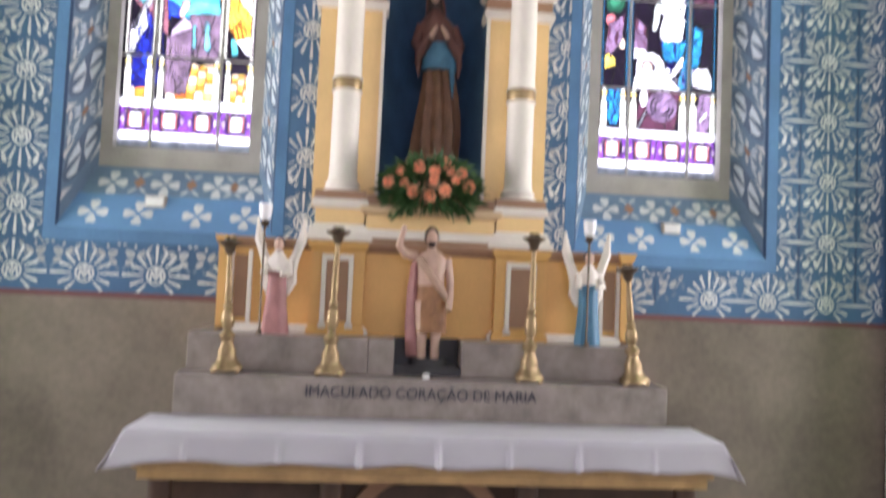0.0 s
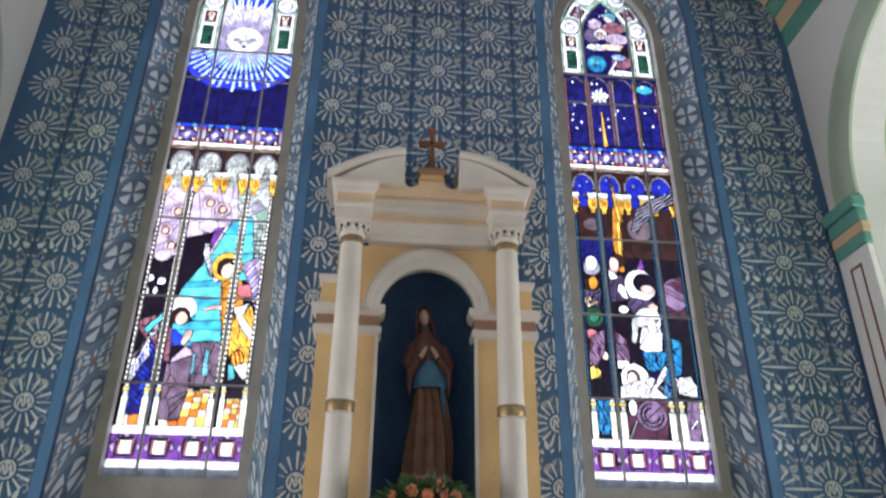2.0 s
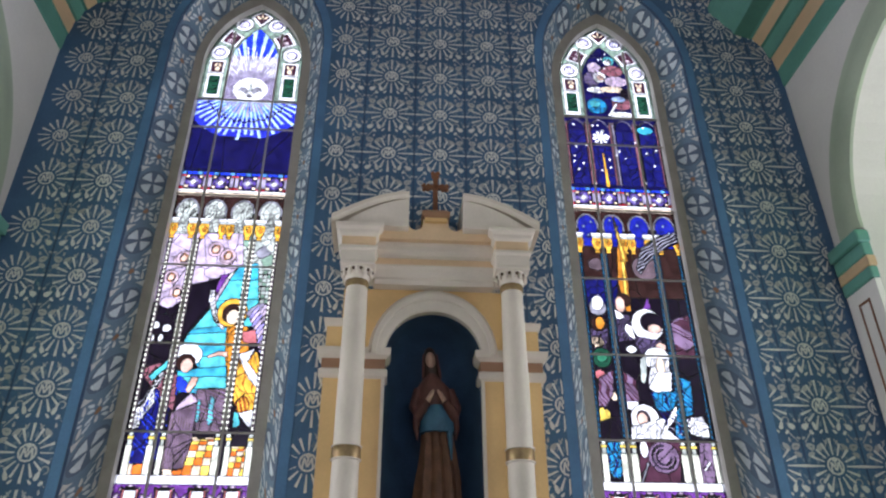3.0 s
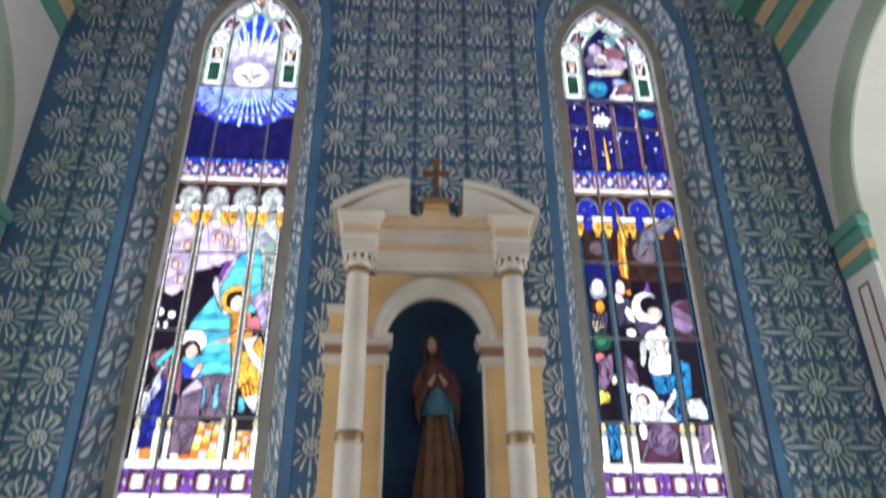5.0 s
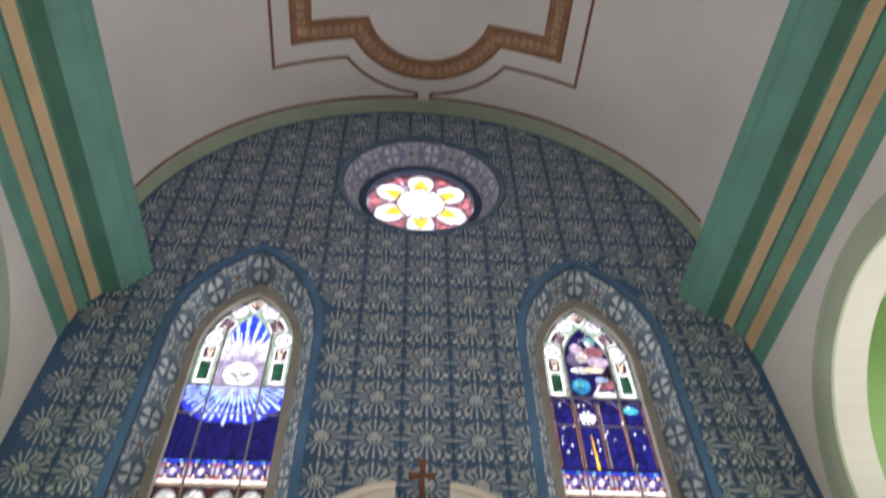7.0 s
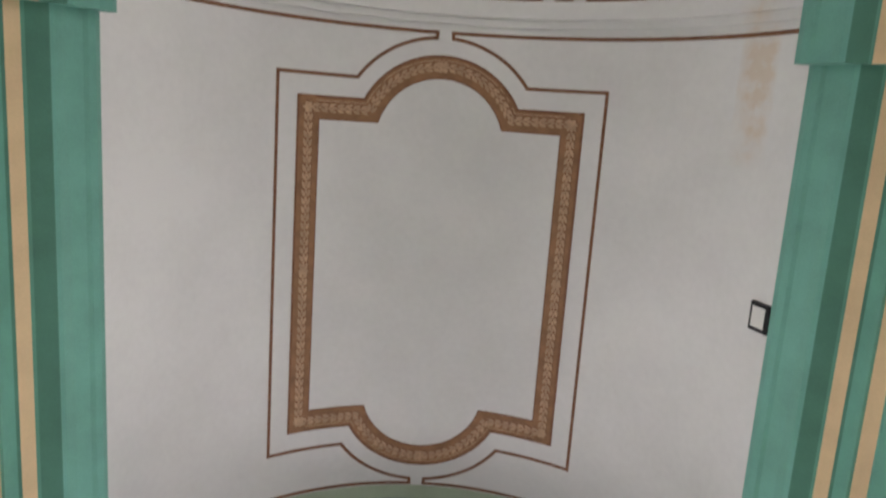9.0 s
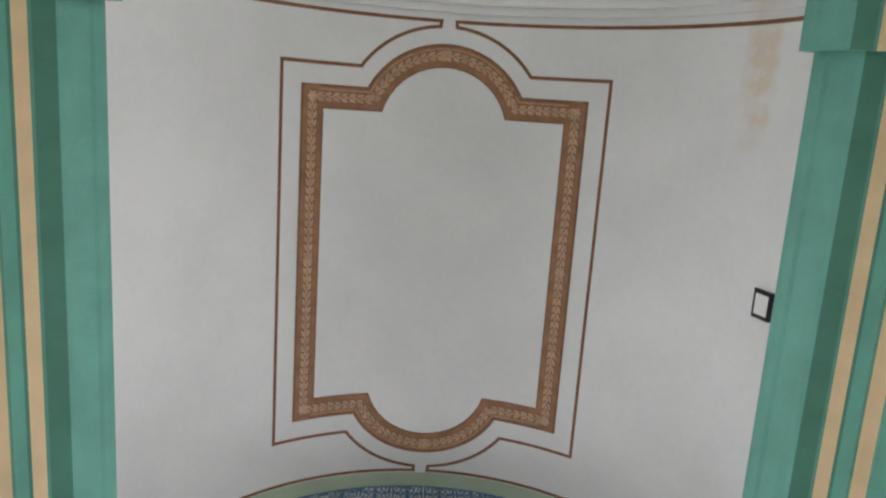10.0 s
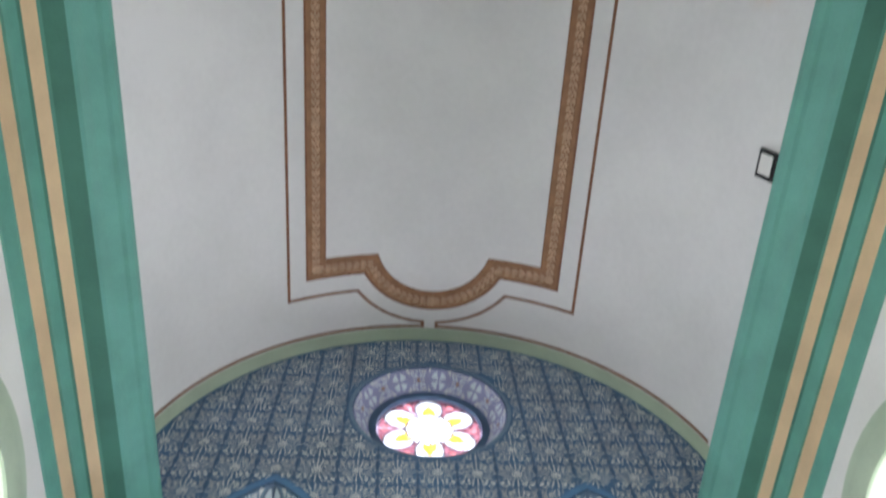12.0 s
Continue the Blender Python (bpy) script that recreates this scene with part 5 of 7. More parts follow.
# east window: night scene with white robes, a gold beam and stars
c = Cartoon(-0.4, 0.4, 2.40, 6.744, 0.006, in_lancet(0.40, 2.40, G_RISE))
c.lay(c.mask, "black", 0.15)
c.rect(-0.4, 0.4, 4.0, 4.5, "brown", 0.3)
c.oval(0.10, 4.25, 0.10, 0.10, "bark")
c.oval(-0.26, 4.27, 0.07, 0.05, "bark")
c.poly([(-0.388, 4.139), (-0.120, 4.152), (-0.145, 3.936), (-0.408, 3.925)], "navy2", 0.12)
c.poly([(0.209, 3.801), (0.454, 3.931), (0.414, 3.550), (0.183, 3.542)], "plum", 0.2)
c.oval(0.295, 3.732, 0.092, 0.125, "mauve", 0.3)
c.poly([(-0.089, 4.476), (-0.037, 4.479), (-0.054, 3.894), (-0.088, 3.893), (-0.119, 4.136)], "amber")
c.poly([(-0.067, 4.477), (-0.045, 4.478), (-0.068, 3.909), (-0.082, 4.060)], "yellow")
c.poly([(0.032, 3.913), (0.081, 4.014), (0.095, 3.916)], "purple")
c.oval(-0.292, 3.922, 0.063, 0.064, "grey")
c.oval(-0.292, 3.956, 0.044, 0.058, "white")
c.poly([(-0.384, 3.749), (-0.235, 3.755), (-0.267, 3.582), (-0.385, 3.606)], "violet", 0.08)
c.oval(-0.301, 3.796, 0.055, 0.059, "brown")
c.oval(-0.291, 3.799, 0.033, 0.050, "amber")
c.oval(-0.327, 3.651, 0.052, 0.040, "cream", 0.05)
c.oval(-0.305, 3.539, 0.067, 0.073, "green")
c.oval(-0.305, 3.542, 0.038, 0.036, "green2")
c.oval(-0.331, 3.415, 0.039, 0.035, "rose")
c.poly([(-0.182, 3.859), (-0.071, 3.864), (-0.068, 3.675), (-0.178, 3.656)], "violet", 0.07)
c.oval(-0.098, 3.983, 0.056, 0.055, "brown")
c.oval(-0.127, 3.948, 0.036, 0.061, "skin")
c.poly([(-0.176, 3.912), (-0.118, 3.877), (-0.109, 3.840), (-0.165, 3.831)], "white")
c.poly([(-0.103, 3.804), (-0.062, 3.776), (-0.047, 3.683), (-0.089, 3.703), (-0.119, 3.759)], "white")
c.oval(0.050, 3.795, 0.114, 0.122, "white")
c.oval(0.085, 3.814, 0.083, 0.075, "black")
c.oval(0.097, 3.765, 0.049, 0.035, "skin")
c.poly([(-0.044, 3.704), (0.135, 3.675), (0.083, 3.595), (-0.014, 3.577), (-0.056, 3.647)], "violet", 0.08)
c.oval(-0.088, 3.606, 0.035, 0.028, "white")
c.oval(0.122, 3.627, 0.038, 0.032, "skin")
c.oval(0.082, 3.539, 0.091, 0.087, "white")
c.poly([(0.041, 3.537), (0.169, 3.542), (0.139, 3.349), (0.003, 3.318), (-0.002, 3.371)], "white", 0.09)
c.oval(0.100, 3.484, 0.030, 0.070, "cream")
c.poly([(-0.033, 3.535), (-0.005, 3.522), (-0.027, 3.397), (-0.058, 3.369)], "white")
c.poly([(0.188, 3.323), (0.228, 3.406), (0.290, 3.381), (0.285, 3.273), (0.180, 3.270)], "cyan2")
c.poly([(-0.182, 3.406), (-0.083, 3.355), (-0.082, 3.262), (-0.188, 3.246)], "violet", 0.07)
c.oval(-0.316, 3.138, 0.025, 0.039, "yellow")
c.oval(-0.251, 3.263, 0.021, 0.032, "cream")
c.poly([(-0.008, 3.331), (0.067, 3.441), (0.170, 3.445), (0.149, 3.311), (0.052, 3.290)], "white")
c.poly([(0.001, 3.298), (0.179, 3.310), (0.160, 3.190), (0.086, 3.169), (0.032, 3.174)], "cyan2", 0.09)
c.poly([(0.223, 3.392), (0.291, 3.367), (0.275, 3.155), (0.221, 3.127), (0.185, 2.987), (0.120, 2.991), (0.152, 3.138)], "cyan2", 0.12)
c.oval(-0.134, 3.211, 0.046, 0.039, "white")
c.oval(-0.061, 3.113, 0.096, 0.101, "white")
c.oval(-0.073, 3.119, 0.044, 0.055, "umber")
c.oval(-0.079, 3.115, 0.034, 0.044, "skin")
c.poly([(-0.166, 3.060), (0.053, 3.123), (0.077, 3.111), (0.020, 2.983), (-0.171, 2.978)], "white", 0.1)
c.poly([(0.023, 3.008), (0.145, 3.196), (0.169, 3.217), (0.155, 3.132), (0.080, 3.047), (0.162, 2.984), (0.032, 2.981)], "white")
c.poly([(0.221, 3.127), (0.327, 3.137), (0.360, 3.067), (0.353, 2.997), (0.241, 3.013), (0.211, 3.063)], "white", 0.1)
c.poly([(-0.122, 2.967), (0.158, 2.974), (0.113, 2.700), (-0.158, 2.695)], "plum", 0.25)
c.oval(0.027, 2.866, 0.103, 0.099, "mauve", 0.3)
for r in (0.075, 0.048):
    c.ring(0.027, 2.866, r - 0.004, r + 0.004, "violet", 0.8)
c.oval(-0.097, 2.918, 0.028, 0.055, "white")
c.poly([(-0.087, 2.833), (-0.070, 2.833), (-0.129, 2.707), (-0.144, 2.707)], "grey")
c.poly([(-0.361, 2.955), (-0.230, 2.958), (-0.249, 2.746), (-0.313, 2.721), (-0.373, 2.851)], "cyan2", 0.09)
c.poly([(-0.384, 2.743), (-0.252, 2.722), (-0.256, 2.693), (-0.390, 2.690)], "black")
c.poly([(0.278, 2.970), (0.387, 2.973), (0.337, 2.705), (0.231, 2.703)], "mauve", 0.13)
c.poly([(0.278, 2.793), (0.326, 2.848), (0.336, 2.836), (0.289, 2.781)], "white")
c.poly([(-0.347, 3.388), (-0.235, 3.458), (-0.255, 3.284), (-0.317, 3.192), (-0.368, 3.191)], "mauve", 0.3)
c.streaks([(-0.347, 3.388), (-0.235, 3.458), (-0.255, 3.284), (-0.317, 3.192), (-0.368, 3.191)], "plum", 26, 12, 0.5, 0.4)
c.poly([(-0.182, 3.459), (-0.088, 3.381), (-0.081, 3.237), (-0.184, 3.234)], "mauve", 0.3)
c.streaks([(-0.182, 3.459), (-0.088, 3.381), (-0.081, 3.237), (-0.184, 3.234)], "plum", 24, 15, 0.5, 0.45)
c.poly([(-0.369, 3.178), (-0.336, 3.192), (-0.30, 3.116), (-0.366, 3.09)], "yellow")
c.poly([(-0.041, 3.531), (0.006, 3.565), (-0.004, 3.42), (-0.030, 3.36), (-0.052, 3.375)], "stone")
c.streaks([(0.223, 3.392), (0.291, 3.367), (0.275, 3.155), (0.185, 2.987), (0.12, 2.991), (0.001, 3.298), (0.15, 3.30)], "navy2", 20, 16, 0.5, 0.25)
c.streaks([(-0.361, 2.955), (-0.230, 2.958), (-0.249, 2.746), (-0.313, 2.721), (-0.373, 2.851)], "navy2", 24, 4, 0.4, 0.3)
c.streaks([(0.209, 3.801), (0.42, 3.90), (0.40, 3.56), (0.183, 3.545)], "plum", 10, 16, 0.5, 0.3)
c.streaks([(-0.066, 3.06), (0.053, 3.123), (0.30, 3.13), (0.353, 2.997), (0.02, 2.983), (-0.171, 2.978)], "grey", 14, 22, 0.3, 0.12)
arcade(c, "brown", "cobalt", 0.0)
capitals(c)
c.poly([(-0.098, 4.70), (-0.090, 4.70), (-0.020, 4.30), (-0.072, 4.30)], "amber")
c.poly([(-0.096, 4.68), (-0.091, 4.68), (-0.036, 4.30), (-0.058, 4.30)], "yellow")
WING = [(0.03, 4.24), (0.09, 4.42), (0.24, 4.53), (0.38, 4.57), (0.39, 4.48), (0.24, 4.40), (0.13, 4.30), (0.06, 4.20)]
c.poly(WING, "black")
c.streaks(WING, "grey", 22, -34, 0.22, 0.4)
for u, z in ((-0.33, 4.60), (-0.27, 4.64), (-0.30, 4.52), (-0.07, 4.60), (-0.12, 4.66), (0.09, 4.62), (0.29, 4.62), (0.33, 4.56)):
    c.oval(u, z, 0.008, 0.010, "ice")
common_lights(c)
for u in (-0.375, -0.215, -0.185, 0.185, 0.215, 0.375):
    beads(c, u, 2.985, 4.37, "black", "dimcyan")
for u in (-0.36, -0.235, -0.165, 0.165, 0.235, 0.37):
    baluster(c, u, 0.045)
c.rect(-0.4, 0.4, 4.96, 5.665, "navy", 0.2)
for u in (-0.3, -0.1, 0.1, 0.3):
    c.oval(u, 5.53, 0.080, 0.115, "lilac2")
    c.oval(u, 5.53, 0.072, 0.105, "navy")
    c.rect(u - 0.076, u + 0.076, 4.985, 5.53, "navy2", 0.16)
for u in (-0.39, -0.2, 0.0, 0.2, 0.39):
    c.rect(u - 0.024, u + 0.024, 4.985, 5.62, "umber")
    c.rect(u - 0.022, u - 0.008, 4.985, 5.6, "maroon")
    c.rect(u + 0.010, u + 0.020, 4.985, 5.6, "lilac2" if abs(u) < 0.1 else "maroon")
c.rays(-0.1, 5.46, 0.0, 0.065, 9, "white", duty=0.6)
c.oval(-0.1, 5.46, 0.03, 0.03, "white")
c.oval(0.28, 5.55, 0.07, 0.04, "cyan")
c.poly([(-0.106, 5.30), (-0.094, 5.30), (-0.075, 4.97), (-0.105, 4.97)], "gold")
g = np.random.RandomState(8)
for i in range(26):
    w = (np.hypot(c.U - g.uniform(-0.36, 0.36), c.Z - g.uniform(5.0, 5.6)) < 0.009) & c.mask
    c.color[w] = GNAMES.index("white")
    c.piece[w] = -1
c.rect(-0.4, 0.4, 5.665, 6.75, "navy", 0.18)
for u, z, w, h, k in ((-0.076, 6.229, 0.060, 0.065, "lilac"), (0.08, 6.20, 0.10, 0.065, "maroon"), (0.06, 6.315, 0.052, 0.055, "aqua"), (0.05, 6.30, 0.034, 0.038, "white"), (-0.11, 6.10, 0.07, 0.08, "dusk"), (-0.037, 6.122, 0.058, 0.058, "white"), (-0.030, 6.118, 0.030, 0.034, "skin"),
                      (0.100, 6.078, 0.10, 0.060, "lilac"), (-0.08, 5.975, 0.085, 0.035, "white"), (0.06, 5.985, 0.11, 0.035, "cream"), (0.17, 5.94, 0.05, 0.06, "black"), (-0.096, 5.797, 0.085, 0.085, "cyan2"), (-0.11, 5.82, 0.045, 0.04, "aqua"), (0.12, 5.83, 0.085, 0.07, "maroon"), (0.10, 5.88, 0.06, 0.03, "ice"), (0.105, 5.71, 0.11, 0.032, "white")):
    c.oval(u, z, w, h, k, 0.09)
c.poly([(-0.01, 5.70), (0.01, 5.69), (0.085, 5.83), (0.07, 5.84)], "white")
for i in range(8):
    w = (np.hypot(c.U - g.uniform(-0.2, 0.2), c.Z - g.uniform(6.2, 6.5)) < 0.009) & c.mask
    c.color[w] = GNAMES.index("white")
lancet_head(c)
EAST = c

BARS_U = [-0.2, 0.2]
BARS_Z = [2.70, 2.97, 3.56, 4.15, 4.745, 5.38, 5.665]


def window_frame(parent, inner, outer, y0, y1, material=M_FRAME):
    n = len(inner)
    vs = [(x, y, z) for y in (y0, y1) for loop in (inner, outer) for x, z in loop]
    fs = []
    for i in range(n):
        j = (i + 1) % n
        fs += [(i, j, n + j, n + i), (2 * n + i, 3 * n + i, 3 * n + j, 2 * n + j), (i, 2 * n + i, 2 * n + j, j), (n + i, n + j, 3 * n + j, 3 * n + i)]
    return raw("window_frame", vs, fs, material, parent)


for s, cart, nm, lab in ((-1, WEST, "window_1", "tall lancet stained-glass window with blue and gold robed shapes"), (1, EAST, "window_2", "tall lancet stained-glass window with white shapes on a night scene")):
    w = thing(nm, lab, "window", kind="structure")
    cx = s * WIN_X
    cart.panels(w, cx, BARS_U, BARS_Z)
    window_frame(w, lancet(cx, 0.402, 2.398, G_RISE + 0.004), lancet(cx, 0.482, 2.262, 0.815), -0.055, 0.03)
    bm = bmesh.new()
    for u in BARS_U:
        add_box(bm, cx + u - 0.007, cx + u + 0.007, -0.022, -0.002, 2.40, 6.42, 0.002)
    part("mullion_bars", bm, M_BAR, w)
    bm = bmesh.new()
    for z in BARS_Z[1:]:
        add_box(bm, cx - 0.4, cx + 0.4, -0.018, -0.003, z - 0.006, z + 0.006, 0.002)
    part("saddle_bars", bm, M_BAR, w)

# rose window
RR = 0.60
c = Cartoon(-RR, RR, ROSE_Z - RR, ROSE_Z + RR, 0.0075, lambda U, Z: np.hypot(U, Z - ROSE_Z) < RR)
c.lay(c.mask, "maroon")
c.ring(0, ROSE_Z, RR - 0.022, RR, "lilac")
for k in range(6):
    b = math.pi / 2 + (k + 0.5) * math.pi / 3
    c.rays(0, ROSE_Z, 0.26, RR, 1, "lilac", b - 0.035, b + 0.035, 1.0)
    c.ring(0.50 * math.cos(b), ROSE_Z + 0.50 * math.sin(b), 0.0, 0.045, "rose")
for k in range(6):
    a = math.pi / 2 + k * math.pi / 3
    px, pz = 0.385 * math.cos(a), ROSE_Z + 0.385 * math.sin(a)
    c.oval(px, pz, 0.196, 0.168, "umber", 0.0, a)
    du, dz = c.U - px, c.Z - pz
    e = np.hypot((du * math.cos(a) + dz * math.sin(a)) / 0.19, (-du * math.sin(a) + dz * math.cos(a)) / 0.162)
    c.lay(e < 0.93 + 0.055 * np.cos(np.arctan2(dz, du) * 26), "white")
    c.rays(px, pz, 0.105, 0.165, 26, "lilac2", duty=0.22)
    c.poly([(0.23 * math.cos(a - 0.30), ROSE_Z + 0.23 * math.sin(a - 0.30)), (0.36 * math.cos(a - 0.22), ROSE_Z + 0.36 * math.sin(a - 0.22)), (0.47 * math.cos(a), ROSE_Z + 0.47 * math.sin(a)), (0.36 * math.cos(a + 0.22), ROSE_Z + 0.36 * math.sin(a + 0.22)), (0.23 * math.cos(a + 0.30), ROSE_Z + 0.23 * math.sin(a + 0.30))], "gold")
ph, dd = np.arctan2(c.Z - ROSE_Z, c.U), np.hypot(c.U, c.Z - ROSE_Z)
c.lay(dd < 0.262 + 0.022 * np.abs(np.cos(ph * 6)), "umber")
c.lay(dd < 0.246 + 0.022 * np.abs(np.cos(ph * 6)), "white")
c.rays(0, ROSE_Z, 0.09, 0.262, 12, "plum", duty=0.13)
c.rays(0, ROSE_Z, 0.05, 0.17, 24, "bark", duty=0.2)
w = thing("window_3", "round stained-glass rose window with white petals and yellow hearts", "window", kind="structure")
c.panels(w, 0, [-0.2, 0.2], [ROSE_Z - 0.2, ROSE_Z + 0.2])
window_frame(w, circle(0, ROSE_Z, 0.598), circle(0, ROSE_Z, 0.70), -0.05, 0.03, M_NICHE)

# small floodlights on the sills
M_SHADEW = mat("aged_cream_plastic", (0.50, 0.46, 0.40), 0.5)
for s, px in ((-1, -1.575), (1, 1.52)):
    f = thing("floodlight", "small cream plastic floodlight standing on the window sill", "lamp", group="sill floodlights")
    bm = box_bm((px - 0.06, px + 0.06, -0.21, -0.14, 2.02, 2.095), bevel=0.012)
    part("housing", bm, M_SHADEW, f)
    bm = box_bm((px - 0.05, px + 0.05, -0.216, -0.209, 2.032, 2.084), bevel=0.003)
    part("lens", bm, M_GLASSCUP, f)
    bm = box_bm((px - 0.015, px + 0.015, -0.19, -0.16, 1.98, 2.03), (px - 0.03, px + 0.03, -0.215, -0.15, 1.975, 2.0), bevel=0.003)
    part("foot", bm, M_BRONZE, f)

# small black-framed fitting on the vault beside the east cornice
f = thing("vent", "small black-framed square fitting on the vault", "vent")
s0, y0 = math.radians(77) * R, -3.415
for nm, hs, hy, lift, m in (("frame", 0.112, 0.128, 0.03, M_BLACK), ("panel", 0.080, 0.092, 0.036, M_WHITE)):
    vs = [on_vault(s0 + a * hs, y0 + b * hy, l) for l in (0.0, lift) for a, b in ((-1, -1), (1, -1), (1, 1), (-1, 1))]
    raw(nm, vs, [(0, 3, 2, 1), (4, 5, 6, 7), (0, 1, 5, 4), (1, 2, 6, 5), (2, 3, 7, 6), (3, 0, 4, 7)], m, f)

# ---- retable ----
ret = thing("altar_retable", "cream-yellow and white painted retable with niche, columns and broken pediment", "retable")
YB = YW + 0.0
YF = -0.42            # face of the upper body


def arch_slab(parent, name, outline, hole, y0, y1, material, label=""):
    bm = slab(outline, [(hole, hole)] if hole else [], lambda u, v, d: (u, y0 + d, v), y1 - y0)
    for f in bm.faces:
        f.material_index = 0
    return part(name, bm, material, parent, label)


# upper body with the round-headed opening of the niche
arch_slab(ret, "upper_body", [(-0.66, 2.06), (-0.66, 3.54), (-0.57, 3.54), (-0.57, 3.80), (0.57, 3.80), (0.57, 3.54), (0.66, 3.54), (0.66, 2.06)], round_top(0, 0.302, 2.12, 3.355), YF, YB - 0.002, M_YELLOW, "cream-yellow painted body")
for s in (-1, 1):
    bm = ring_loft(bmesh.new(), *sorted((s * 0.55, s * 0.66)), YF, YB - 0.003, [(0.0, 3.535), (0.012, 3.545), (0.02, 3.565), (0.02, 3.585), (0.0, 3.59)])
    part("shoulder_cap", bm, M_IVORY, ret)
    x0, x1 = sorted((s * 0.295, s * 0.672))
    bm = ring_loft(bmesh.new(), x0, x1, YF, YB - 0.004, [(0.004, 3.20), (0.018, 3.215), (0.018, 3.25), (0.006, 3.262)])
    part("impost_moulding", bm, M_IVORY, ret)
    bm = ring_loft(bmesh.new(), x0, x1, YF, YB - 0.004, [(0.004, 3.262), (0.004, 3.325)])
    part("impost_frieze", bm, M_TAN, ret)
    bm = ring_loft(bmesh.new(), x0, x1, YF, YB - 0.004, [(0.008, 3.325), (0.03, 3.345), (0.036, 3.37), (0.036, 3.39), (0.0, 3.398)])
    part("impost_moulding", bm, M_IVORY, ret)
    # slim white strip down the jamb
    bm = box_bm((s * 0.302 - 0.010, s * 0.302 + 0.010, YF - 0.012, YF + 0.02, 2.12, 3.20), bevel=0.003)
    part("jamb_strip", bm, M_IVORY, ret)

# archivolt
prof = [(0.298, 0.03), (0.298, -0.020), (0.312, -0.032), (0.345, -0.032), (0.352, -0.045), (0.378, -0.050), (0.395, -0.035), (0.402, 0.0)]
vs, fs, n = [], [], 26
for i in range(n + 1):
    a = math.pi * i / n
    vs += [(-r * math.cos(a), YF + d, 3.355 + (r * 0.98 + 0.048 * (r - 0.298) / 0.104) * math.sin(a)) for r, d in prof]
m = len(prof)
for i in range(n):
    for k in range(m - 1):
        fs.append((i * m + k, i * m + k + 1, (i + 1) * m + k + 1, (i + 1) * m + k))
raw("archivolt", vs, fs, M_IVORY, ret, smooth=True)

# deep blue niche: half-round shell with a half dome
vs, fs, na, nz = [], [], 20, 8
zs = [2.10, 2.5, 2.9, 3.355]
for z in zs:
    for i in range(na + 1):
        a = math.pi * i / na
        vs.append((-0.301 * math.cos(a), YF + 0.012 + 0.42 * math.sin(a), z))
for k in range(1, nz + 1):
    t = math.pi / 2 * k / nz
    for i in range(na + 1):
        a = math.pi * i / na
        vs.append((-0.301 * math.cos(a) * math.cos(t), YF + 0.012 + 0.42 * math.sin(a) * math.cos(t), 3.355 + 0.301 * math.sin(t)))
w1 = na + 1
for k in range(len(zs) + nz - 1):
    for i in range(na):
        fs.append((k * w1 + i, k * w1 + i + 1, (k + 1) * w1 + i + 1, (k + 1) * w1 + i))
fs.append(tuple(range(w1)))
raw("niche", vs, fs, M_NICHE, ret, smooth=True)

